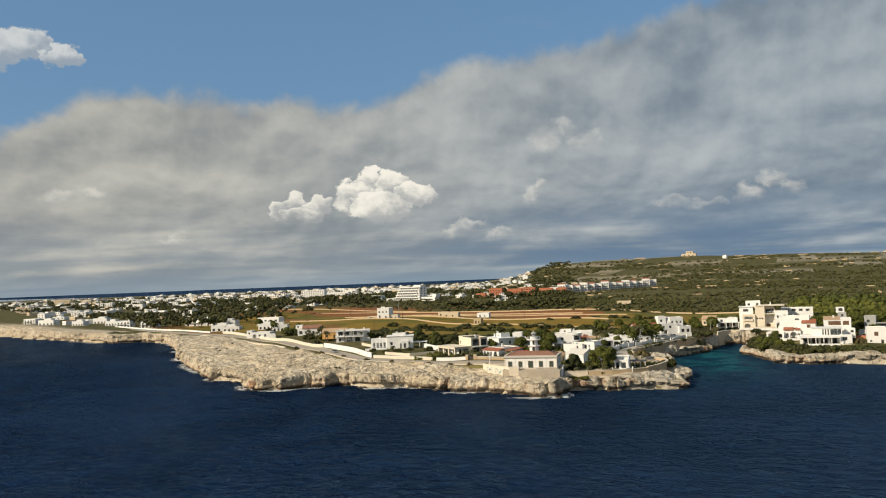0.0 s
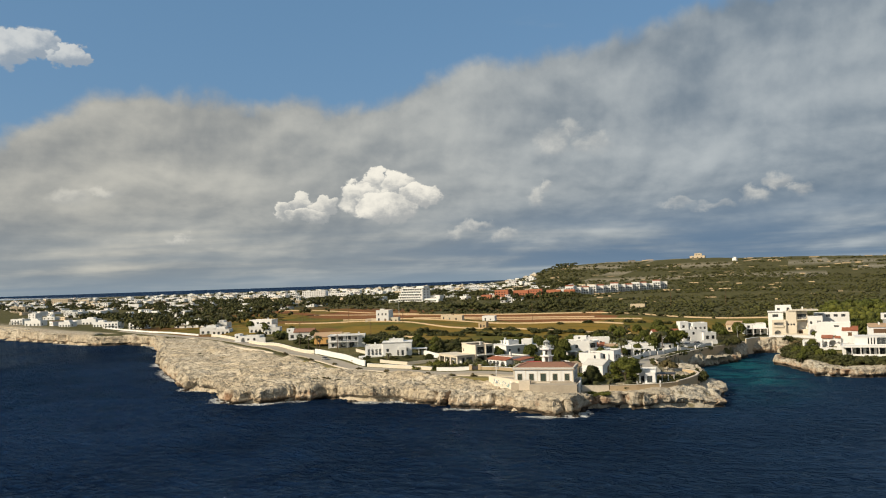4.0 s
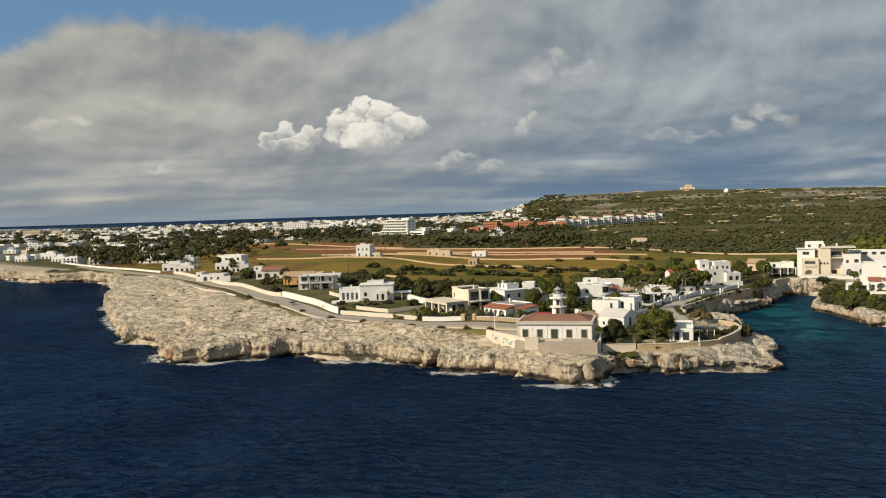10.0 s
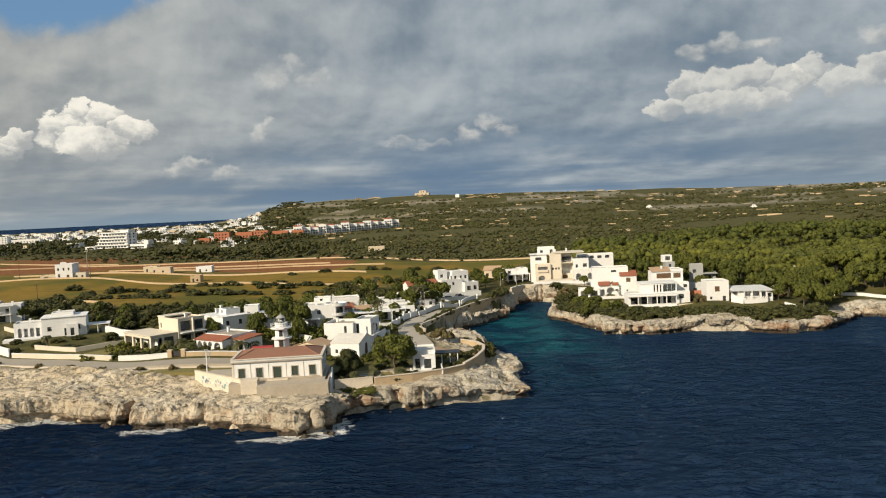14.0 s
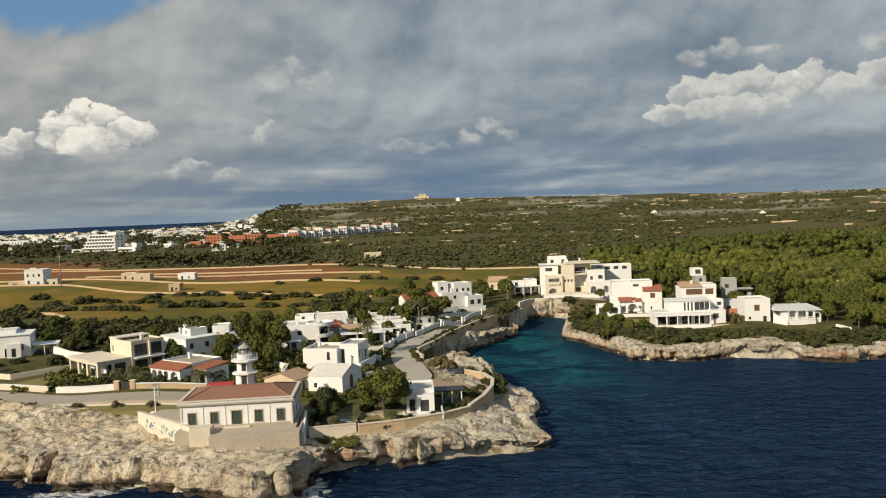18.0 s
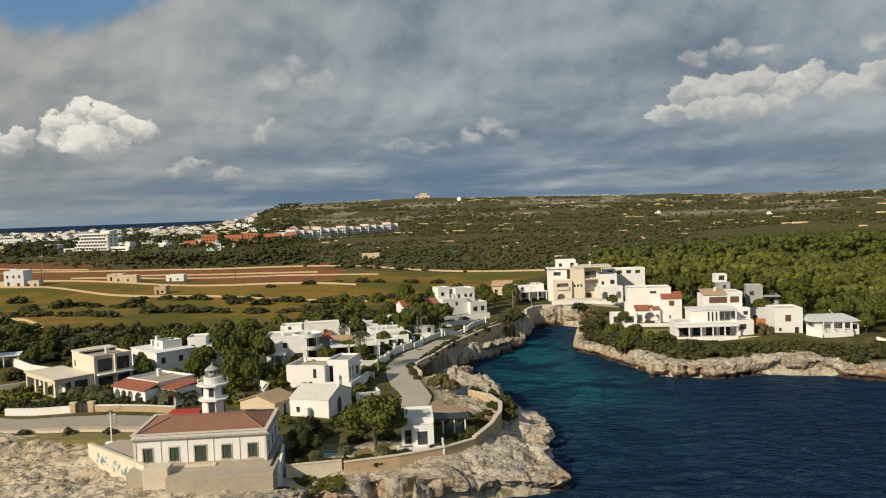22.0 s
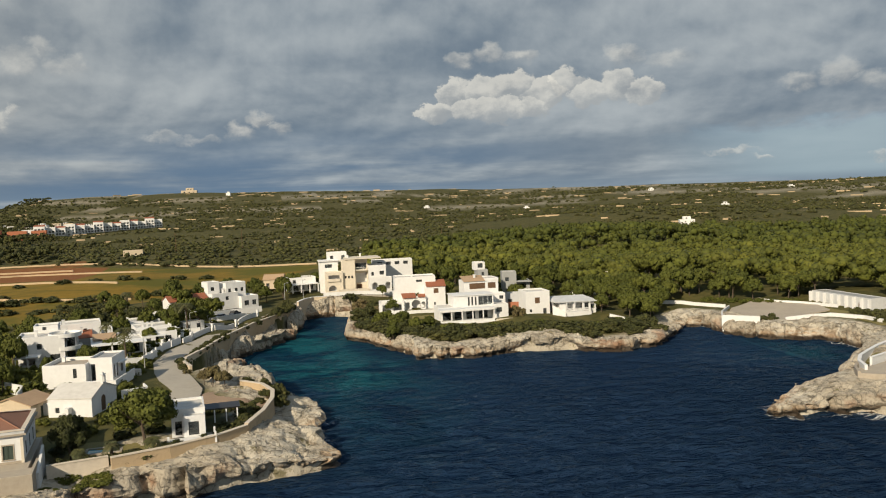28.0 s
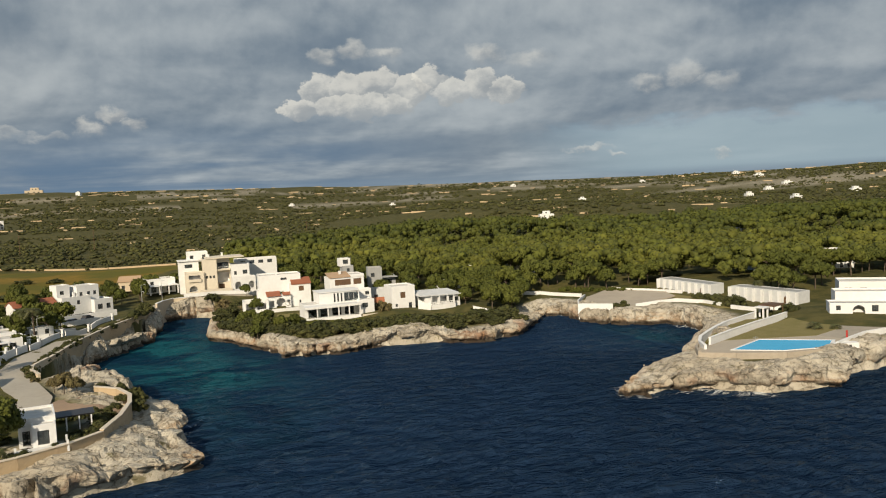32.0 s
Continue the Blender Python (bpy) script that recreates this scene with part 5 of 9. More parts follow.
def sheet(name, points, lift, mat, label, category, z=None, step=3.0):
    """A thin paved or grassy layer on the ground, bounded by a polygon."""
    bm = bmesh.new()
    f = bm.faces.new([bm.verts.new((x, y, 0)) for x, y in points])
    if z is None:
        xs, ys = [p[0] for p in points], [p[1] for p in points]
        for axis, lo, hi in ((0, min(xs), max(xs)), (1, min(ys), max(ys))):
            k = lo + step
            while k < hi:
                co, no = [0, 0, 0], [0, 0, 0]
                co[axis], no[axis] = k, 1
                bmesh.ops.bisect_plane(bm, geom=bm.verts[:] + bm.edges[:] + bm.faces[:], plane_co=co, plane_no=no)
                k += step
    vs = bm.verts[:]
    if z is None:
        hz = level(np.array([v.co.x for v in vs]), np.array([v.co.y for v in vs]))
        for v, hh in zip(vs, hz):
            v.co.z = hh + lift
    else:
        for v in vs:
            v.co.z = z
    bmesh.ops.recalc_face_normals(bm, faces=bm.faces)
    if sum(fc.normal.z for fc in bm.faces) < 0:
        bmesh.ops.reverse_faces(bm, faces=bm.faces)
    edge = [e for e in bm.edges if e.is_boundary]
    ext = bmesh.ops.extrude_edge_only(bm, edges=edge)
    for g in ext["geom"]:
        if isinstance(g, bmesh.types.BMVert):
            g.co.z -= 0.6
    ob = part(name, bm, mat)
    return tagged(ob, label, category, kind="structure")


def ribbon(name, left, right, lift, mat, label, category):
    """A road between two lines of equal count, laid on the ground."""
    bm = bmesh.new()
    L, R = [], []
    for (a, b), (c, d), (e, f), (g, h) in zip(zip(left, left[1:]), zip(right, right[1:]), zip(left, left[1:]), zip(right, right[1:])):
        n = max(1, round(math.hypot(b[0] - a[0], b[1] - a[1]) / 2.5))
        for i in range(n):
            t = i / n
            L.append((a[0] + (b[0] - a[0]) * t, a[1] + (b[1] - a[1]) * t))
            R.append((c[0] + (d[0] - c[0]) * t, c[1] + (d[1] - c[1]) * t))
    L.append(left[-1])
    R.append(right[-1])
    hz = np.max([level(np.array([l[0] + (r[0] - l[0]) * k for l, r in zip(L, R)]), np.array([l[1] + (r[1] - l[1]) * k for l, r in zip(L, R)])) for k in (0, 0.25, 0.5, 0.75, 1)], 0)
    for _ in range(8):
        hz[1:-1] = (hz[:-2] + hz[1:-1] * 2 + hz[2:]) / 4
    prev = None
    for l, r, z in zip(L, R, hz):
        row = [bm.verts.new((l[0] + (r[0] - l[0]) * k, l[1] + (r[1] - l[1]) * k, z + lift + (0 if 0 < k < 1 else -0.0))) for k in (0, 0.5, 1)]
        skirt = [bm.verts.new((row[0].co.x, row[0].co.y, z - 0.8)), bm.verts.new((row[2].co.x, row[2].co.y, z - 0.8))]
        full = [skirt[0], *row, skirt[1]]
        if prev:
            for i in range(4):
                bm.faces.new((prev[i], prev[i + 1], full[i + 1], full[i]))
        prev = full
    bmesh.ops.recalc_face_normals(bm, faces=bm.faces)
    if sum(fc.normal.z for fc in bm.faces) < 0:
        bmesh.ops.reverse_faces(bm, faces=bm.faces)
    ob = part(name, bm, mat)
    return tagged(ob, label, category, kind="structure")


# ---- the western road, its walls and villas ----
ribbon("road_west", [(-420, 262), (-340, 213), (-290, 192), (-219, 147), (-154, 99), (-115, 65), (-84, 41), (-45, 29.5), (-16, 29)],
       [(-424, 255), (-344, 206), (-294, 185), (-223, 141), (-158, 93), (-119, 59), (-87, 34), (-46, 22), (-14, 22)], 0.10, ASPHALT, "pale dusty asphalt road along the cliff top", "road")
ribbon("verge", [(-120, 57.5), (-87, 33), (-46, 21.2), (-14, 21.2)], [(-121, 55), (-88, 30.5), (-46.3, 17), (-15, 17)], 0.06, LAWN, "strip of green grass beside the road", "grass")
ribbon("kerb", [(-119, 59), (-87, 34), (-46, 22), (-14, 22)], [(-119.2, 58.6), (-87.2, 33.6), (-46, 21.5), (-14, 21.5)], 0.28, COPING, "pale stone kerb along the road", "kerb")

wall_run("roadside_wall", [(-84, 43), (-68, 37.5), (-52, 33.5)], 1.15, 0.4, CREAM, "low cream roadside garden wall with pillars", coping=WHITE)
wall_run("roadside_wall", [(-50, 33), (-36.5, 31.8)], 1.15, 0.4, WHITE, "low white roadside garden wall", coping=WHITE)
wall_run("roadside_wall", [(-32.5, 31.8), (-17, 31.5)], 1.1, 0.5, STONE, "low rubble-stone roadside wall", coping=WHITE)
for x in (-36.2, -32.8):
    o = thing("gate_pillar", (x, 31.8, height(x, 31.8)), 0, "square rubble-stone gate pillar", "pillar", "gate pillars")
    part("shaft", box_mesh(-0.55, 0.55, -0.45, 0.45, -0.4, 1.75, bevel=0.04), STONE, o)
    part("cap", box_mesh(-0.62, 0.62, -0.52, 0.52, 1.75, 1.9, bevel=0.03), COPING, o)
gate = thing("garden_gate", (-34.5, 31.8, height(-34.5, 31.8)), 0, "dark metal double garden gate", "gate")
for s in (-1, 1):
    part("gate_leaf", box_mesh(min(0.03 * s, 1.1 * s), max(0.03 * s, 1.1 * s), -0.03, 0.03, 0.1, 1.4), DARK, gate)
wall_run("roadside_wall", [(-85.6, 44.3), (-108, 62.5), (-131, 80)], 2.1, 0.35, WHITE, "white rendered garden wall beside the road", coping=WHITE)
wall_run("roadside_wall", [(-132, 81), (-165, 107), (-197, 129), (-235, 157), (-277, 188)], 1.5, 0.4, CREAM, "long cream garden wall beside the road", coping=WHITE, step=9)
wall_run("roadside_wall", [(-300, 203), (-345, 222), (-400, 250), (-470, 285)], 1.1, 0.5, WHITE, "long low white wall beside the shore road", step=14)
wall_run("cliff_path_wall", [(-205, 117), (-190, 106), (-172, 97), (-160, 89)], 0.5, 0.6, COPING, "low pale stone edge of the cliff path")
wall_run("garden_wall", [(-57, 56), (-68, 46), (-83, 52)], 1.2, 0.35, CREAM, "low cream wall round a dry garden")
wall_run("garden_wall", [(-76, 76), (-66, 68), (-57, 64)], 2.0, 0.35, WHITE, "white garden wall behind the villa")
sheet("garden_lawn", [(-66, 40), (-50, 36.5), (-47, 40), (-58, 50)], 0.05, LAWN, "dry green lawn behind the roadside wall", "grass")


def villa_modern():
    z = height(-48, 48) - 0.3
    o = thing("modern_villa", (-45.8, 42.6, z), -39, "cream modern flat-roofed villa with large dark windows and a columned pavilion", "house")
    block(o, (-15, 0, 0, 7.6, 0, 3.7), front=[(0.6, 0.3, 3.8, 2.7, "open"), (5.2, 0.3, 3.8, 2.7, "open"), (9.8, 0.3, 4.4, 2.7, "open")],
          right=[(0.6, 0.3, 2.6, 2.7, "open"), (3.8, 0.3, 2.6, 2.7, "dark")], mat=CREAM, parapet=0.25, deck=STONEGREY)
    slab(o, "roof_slab", -15.3, 0.3, -0.3, 7.59, 3.7, 3.95, mat=CREAM)
    block(o, (-10, 0.6, 7.62, 15.5, 0, 7.4), right=[(0.7, 0.5, 3.0, 2.5, "dark"), (4.4, 0.5, 2.9, 2.5, "dark"), (0.7, 4.0, 3.0, 2.6, "dark"), (4.4, 4.0, 2.9, 2.6, "dark")],
          front=[(1.0, 4.4, 0.6, 1.4, "dark")], mat=CREAM, deck=STONEGREY)
    slab(o, "roof_parapet", -10.2, -6.2, 7.5, 15.6, 7.42, 7.75, mat=CREAM)
    slab(o, "balcony", 0.62, 2.0, 8.0, 15.3, 3.45, 3.7, mat=WHITE)
    slab(o, "window_frame_wall", 0.62, 1.3, 11.6, 12.0, 0, 7.3, mat=CREAM)
    chimney(o, -3, 12, 7.1, 1.0, 0.7)


villa_modern()


def villa_arches():
    z = height(-27, 37)
    o = thing("arcaded_house", (-28.0, 36.6, z), -31, "white house with arched porch and red clay-tile roof", "house")
    block(o, (-5, 5, 0, 5.2, 0, 3.1), front=[(0.5, 0.2, 1.6, 2.4, "arch"), (2.5, 0.2, 1.6, 2.4, "arch"), (4.5, 0.2, 1.6, 2.4, "arch"), (6.8, 0.4, 2.4, 2.2, "arch")], parapet=0.1)
    shed_roof(o, (-5.4, 5.3, -0.4, 3.0), 3.12, 3.95)
    block(o, (-5, 5, 3.05, 11, 0, 4.1), right=[(1.0, 0.9, 1.2, 1.3, "win"), (4.5, 0.9, 1.2, 1.3, "win")], deck=STONEGREY)
    block(o, (5.02, 9.5, 3.2, 9.0, 0, 3.2), front=[(0.8, 0.9, 1.1, 1.2, "win"), (2.8, 0, 1.0, 2.1, "door")], right=[(1.0, 0.9, 1.2, 1.2, "win")], parapet=0.1)
    shed_roof(o, (5.03, 9.8, 2.8, 9.2), 3.22, 3.8)
    chimney(o, -2, 8, 3.7)


villa_arches()


def villa_white_back():
    z = height(-36, 62)
    o = thing("white_villa", (-36.3, 61.4, z), -41, "white two-storey villa with stepped terraces and chimneys", "house")
    block(o, (-6.3, 6.3, 0, 9, 0, 5.0), front=[(1, 2.6, 0.9, 1.3, "win"), (3.6, 2.6, 0.9, 1.3, "win"), (7, 2.5, 1.0, 1.5, "win"), (9.8, 0.2, 1.0, 2.1, "door")], right=[(1, 2.6, 1, 1.3, "dark"), (5, 2.6, 1, 1.3, "dark")])
    slab(o, "cornice", -6.5, 6.5, -0.2, 9.2, 5.0, 5.15)
    block(o, (-1, 3, 3, 7.5, 4.8, 6.9), front=[(1.2, 0.6, 1, 1.0, "win")])
    chimney(o, -4, 4, 4.8, 1.6)
    chimney(o, -0.4, 3.5, 6.6, 1.0)
    o = thing("white_villa", (-24.4, 67.0, z), 12, "white tower house with a rounded bay", "house")
    block(o, (-4.0, 0, 0, 5.5, 0, 6.9), front=[(0.8, 3.9, 0.8, 1.3, "dark")], right=[(0.8, 3.9, 0.9, 1.3, "dark"), (2.8, 1.2, 0.9, 1.3, "dark")])
    bm = lathe([(2.3, 0), (2.3, 4.6), (2.55, 4.65), (2.55, 4.95), (0.3, 5.0)], 20)
    bmesh.ops.transform(bm, matrix=Matrix.Translation((2.0, 1.8, 0)), verts=bm.verts)
    part("rounded_bay", bm, WHITE, o)
    for a in (-2.3, -1.75, -1.2, -0.6):
        m = Matrix.Translation((2.0, 1.8, 0)) @ Matrix.Rotation(a, 4, "Z")
        bm = bmesh.new()
        box(bm, 2.24, 2.33, -0.4, 0.4, 2.7, 4.1, m)
        part("window", bm, GLASS, o, "dark bay window")


villa_white_back()


def stone_hut():
    o = thing("stone_hut", (-1.0, 28.6, 6.1), -22, "small sandstone outbuilding with a pale tiled gable roof", "shed")
    block(o, (-4, 3.6, 0, 6, 0, 2.5), front=[(3.2, 0.9, 0.5, 0.5, "dark")], right=[(2.4, 0, 0.9, 1.9, "door")], mat=SAND, parapet=0.02)
    gable_roof(o, (-4, 3.6, 0, 6, 2.52), 1.15, "y", 0.3, TILEPALE, SAND)


stone_hut()


def villa_big():
    z = height(-5, 75)
    o = thing("white_villa", (-7.5, 72.6, z), 9, "large white villa with a curved balcony and covered terraces", "house")
    block(o, (-5, 4.4, 0, 9, 0, 6.4), front=[(3.9, 3.7, 1.0, 1.2, "dark"), (1.2, 0.4, 2.2, 2.0, "open"), (6.4, 0.4, 2.0, 2.0, "dark")], right=[(1, 3.6, 1.6, 2.0, "dark"), (4, 3.6, 1.6, 2.0, "dark")])
    bm = lathe([(3.4, 0), (3.4, 0.22), (3.4, 0.85), (3.2, 0.85), (3.2, 0.25), (0.2, 0.25)], 28, False)
    for zz in (2.9, 5.7):
        b2 = bm.copy()
        bmesh.ops.transform(b2, matrix=Matrix.Translation((4.3, 3.2, zz)), verts=b2.verts)
        part("curved_balcony", b2, WHITE, o)
    bm.free()
    block(o, (4.42, 6.6, 2.2, 8.5, 0, 6.1), right=[(0.4, 0.3, 2.4, 2.2, "dark"), (0.4, 3.4, 2.4, 2.0, "dark"), (3.4, 3.4, 2.2, 2.0, "dark")], front=[(0.2, 3.3, 1.7, 2.1, "dark"), (0.2, 0.3, 1.7, 2.1, "dark")])
    block(o, (-2.5, 2.5, 9.02, 14, 0, 7.6), front=[(1.8, 6.6, 0.8, 0.7, "dark")])
    slab(o, "porch_roof", -5.2, -0.2, -3.8, -0.02, 2.55, 2.8)
    posts(o, [(-4.9, -3.5), (-2.6, -3.5), (-0.6, -3.5)], -0.2, 2.55)
    chimney(o, -1.5, 4, 6.0, 1.2)
    # the wing with the wide covered terrace
    o = thing("white_bungalow", (6.5, 78.0, z), 14, "low white bungalow with a wide shaded terrace", "house")
    block(o, (-5, 6, 2.6, 10, 0, 3.3), front=[(0.8, 0.3, 2.4, 2.1, "dark"), (4.2, 0.3, 2.0, 2.1, "dark"), (7.5, 0.3, 2.6, 2.1, "dark")])
    slab(o, "terrace_roof", -5.2, 6.4, -1.6, 2.58, 2.95, 3.2)
    posts(o, [(-4.8, -1.3), (-1, -1.3), (2.6, -1.3), (6.0, -1.3)], -0.3, 2.95, 0.3)
    chimney(o, 1, 7, 3.0)
    shed_roof(o, (-4.6, 0.5, 6, 9.5), 3.4, 4.3, TILEPALE)


villa_big()


def house_blue():
    o = thing("white_house", (-5.5, 92.5, height(-5, 93)), 14, "white two-storey house with a blue-grey lower wing and red tiles", "house")
    block(o, (-3, 6.0, 2.0, 9, 0, 6.6), front=[(5.0, 4.4, 0.8, 0.8, "dark")], right=[(2, 3.9, 1, 1.2, "win")])
    block(o, (-4.5, 3.5, -2.5, 1.98, 0, 3.6), front=[(1.2, 1.0, 1.0, 1.2, "win"), (4.6, 1.0, 1.0, 1.2, "win")], mat=GREY, parapet=0.05)
    shed_roof(o, (-2.2, 3.9, -2.7, 1.96), 3.65, 4.9, TILE)
    chimney(o, 1.5, 0.5, 4.2, 1.6)
    chimney(o, -2.3, 3.0, 6.3, 1.2)


house_blue()


def villa_mid():
    o = thing("white_villa", (4.6, 47.8, height(5, 48)), -8, "white cubic villa with a roof terrace and tall side windows", "house")
    block(o, (-6, 2.0, 0, 8.5, 0, 4.6), deck=PAVING, parapet=0.7, front=[(5.6, 2.0, 0.7, 1.8, "dark")])
    block(o, (2.02, 6.4, 1.6, 9, 0, 5.4), right=[(0.8, 1.2, 0.8, 2.6, "dark"), (2.4, 1.2, 0.8, 2.6, "dark"), (4.6, 1.6, 1.6, 1.8, "dark")], front=[(0.4, 1.0, 0.8, 3.2, "dark")], deck=GREY)
    slab(o, "canopy", 6.42, 7.4, 4.4, 7.4, 3.7, 3.95)
    slab(o, "terrace_wall", 2.1, 8.2, -2.2, -1.9, -0.2, 1.7)
    slab(o, "terrace_wall", 7.95, 8.2, -1.88, 9.0, -0.2, 1.7)
    chimney(o, -4.5, 6.5, 4.0, 1.0)
    wall_run("garden_wall", [(-8, 49), (-3.5, 44), (-3, 38.5)], 2.0, 0.3, WHITE, "white garden wall with gate posts")


villa_mid()


def chapel_house():
    o = thing("gabled_house", (8.4, 27.4, 6.0), -14, "white gabled house with a small belfry and an arched side door", "house")
    block(o, (-3.8, 3.6, 0, 9.2, 0, 3.2), parapet=0.02, front=[(1.2, 0.9, 0.7, 0.9, "dark")], right=[(3.4, 0.2, 1.7, 2.7, "archdoor")])
    gable_roof(o, (-3.8, 3.6, 0, 9.2, 3.22), 1.6, "x", 0.12, ROOFWHITE, WHITE)
    slab(o, "buttress", -0.6, 0.2, -1.2, -0.02, 0, 1.9)
    bm = bmesh.new()
    box(bm, 3.3, 3.75, 4.1, 4.35, 4.6, 6.1)
    box(bm, 3.3, 3.75, 4.95, 5.2, 4.6, 6.1)
    box(bm, 3.25, 3.8, 4.05, 5.25, 6.1, 6.3)
    box(bm, 3.4, 3.65, 4.4, 4.9, 6.3, 6.6)
    part("belfry", bm, WHITE, o, "small white open belfry")
    block(o, (-7.2, -3.82, 1.5, 5.5, 0, 2.3), front=[(0.8, 0.2, 0.9, 1.9, "door")])
    wall_run("garden_wall", [(14.5, 38.0), (18.5, 40.5), (17.5, 43)], 1.9, 0.3, WHITE, "white garden wall with rounded posts beside the road")


chapel_house()


def cube_house():
    o = thing("white_cube_house", (29.4, 9.9, 5.7), 7, "small white cubic house with a projecting window bay", "house")
    block(o, (-2.9, 2.0, 1.2, 8.6, 0, 4.2), front=[(0.5, 0.3, 1.0, 2.1, "dark")], right=[(1.0, 1.2, 0.6, 1.9, "dark"), (3.2, 1.2, 0.6, 1.9, "dark")])
    block(o, (-1.2, 1.9, -0.6, 1.18, 0, 3.5), front=[(0.7, 0.6, 1.5, 2.0, "dark")], right=[(0.4, 0.6, 1.0, 2.0, "dark")], left=[(0.4, 0.6, 1.0, 2.0, "dark")], parapet=0.15)
    slab(o, "terrace", -3.6, 3.4, -2.6, -0.62, -0.4, 0.35, mat=WHITE)
    posts(o, [(-3.4, -2.4), (3.2, -2.4), (3.2, 0.6)], 0.35, 1.2, 0.3)
    p = thing("pergola", (33.0, 17.6, 5.7), 6, "dark timber pergola over a terrace", "pergola")
    for x in (-2.6, -0.9, 0.9, 2.6):
        for y in (0, 3.2):
            part("post", box_mesh(x - 0.1, x + 0.1, y - 0.1, y + 0.1, 0, 2.1), WHITE if y == 0 else DARK, p)
    for y in (0, 1.6, 3.2):
        part("beam", box_mesh(-3, 3, y - 0.09, y + 0.09, 2.1, 2.28), DARK, p)
    part("canopy", box_mesh(-3.1, 3.1, -0.3, 3.5, 2.29, 2.36), DARK, p)


cube_house()

# the walled garden on the point
GARDEN = [(11.3, 0.9), (18.8, 3.0), (19.4, 1.6), (26.8, 4.5), (33.1, 8.2), (37.2, 12.3), (39.6, 20), (41.0, 28), (41.0, 34), (39.0, 40), (35.0, 44)]
wall_run("garden_wall", GARDEN[:2], 0, 0.45, COPING, "pale stone garden wall above the rocks", base=4.6, top=6.1, drop=1.5, coping=COPING)
wall_run("garden_wall", GARDEN[2:6], 0, 0.55, STONE, "curving rubble-stone garden wall with a pale stone coping", base=4.2, top=6.25, drop=2.0, coping=COPING, step=2.5)
wall_run("garden_wall", GARDEN[5:], 0, 0.55, STONE, "tall rubble-stone retaining wall with a pale stone coping", base=3.0, top=6.5, drop=2.0, coping=COPING, step=2.5)
sheet("garden_lawn", [(11.5, 1.5), (19.0, 3.4), (26.5, 5.2), (26, 12), (12, 14)], 0.10, LAWN, "shaded lawn of the walled garden", "grass")
sheet("garden_court", [(28, 33), (40, 30), (39.5, 37), (37.5, 40.5), (30, 42.5), (27, 38)], 0.12, surface("beaten_earth", (0.33, 0.235, 0.16), (0.25, 0.18, 0.125), 0.95, 1.4, 0.4, 0.2, 8), "beaten earth court above the cove", "ground")


def garden_pool():
    o = thing("garden_pool", (17.0, 9.0, height(17, 9)), 5, "small green garden pool with a pale rim", "pool")
    bm = bmesh.new()
    for a in ((-2.6, 2.6, -1.6, -1.2), (-2.6, 2.6, 1.2, 1.6), (-2.6, -2.2, -1.2, 1.2), (2.2, 2.6, -1.2, 1.2)):
        box(bm, *a, -0.5, 0.25)
    part("rim", bm, PAVING, o)
    part("pool_water", box_mesh(-2.2, 2.2, -1.2, 1.2, -0.5, 0.12), surface("green_pool_water", (0.05, 0.22, 0.20), (0.04, 0.17, 0.17), 0.1, 0.8, 0.4, 0.1, 2), o, "still green water")


garden_pool()

# the road down to the cove
ribbon("road_cove", [(20, 33), (22.5, 43), (19.0, 52), (16.8, 61), (15.0, 72), (16.6, 86), (22.8, 105), (31.0, 123.5), (37.6, 137), (44.5, 158), (50, 173.5), (84, 173.5)],
       [(28, 33), (28.0, 43), (25.5, 52), (23.4, 60), (21.4, 70), (22.9, 80), (27.2, 99), (34.2, 119.5), (40.5, 133), (47.5, 155.5), (53, 169.6), (85, 169.6)], 0.12, CONCRETE, "pale concrete road winding round the cove", "road")
wall_run("retaining_wall", [(24.2, 60.5), (22.3, 66), (22.0, 71), (24.2, 79)], 0, 0.5, SAND, "curved sandstone retaining wall below the road", base=2.2, top=6.9, drop=2, coping=COPING, step=2)
wall_run("retaining_wall", [(24.2, 79), (28.3, 98), (35.2, 118.8), (41.5, 132.4), (48.5, 150)], 0, 0.5, STONE, "dark rubble retaining wall below the road", base=2.2, top=6.75, drop=2, coping=COPING, step=6)
wall_run("cove_wall", [(48.6, 158), (50.6, 164), (54, 168.6), (66, 168.8)], 0, 0.6, SAND, "sandstone sea wall at the head of the cove", base=1.0, top=7.2, drop=2, coping=WHITE, step=5)
wall_run("roadside_wall", [(58, 175.5), (70, 175), (86, 173)], 1.1, 0.4, WHITE, "low white wall in front of the cream villa", coping=WHITE)
for i, (x, y) in enumerate([(13.6, 74), (13.8, 78), (14.4, 83), (15.6, 88), (17.4, 93), (19.4, 99)]):
    o = thing("garden_wall", (x, y, height(x, y)), 70, "white stepped garden wall beside the road", "wall", "stepped garden walls")
    part("wall_section", box_mesh(-2.2, 2.2, -0.16, 0.16, -0.4, 1.7 - 0.1 * (i % 3), bevel=0.05), WHITE, o)
    part("end_post", box_mesh(2.0, 2.45, -0.23, 0.23, -0.4, 2.15, bevel=0.06), WHITE, o)


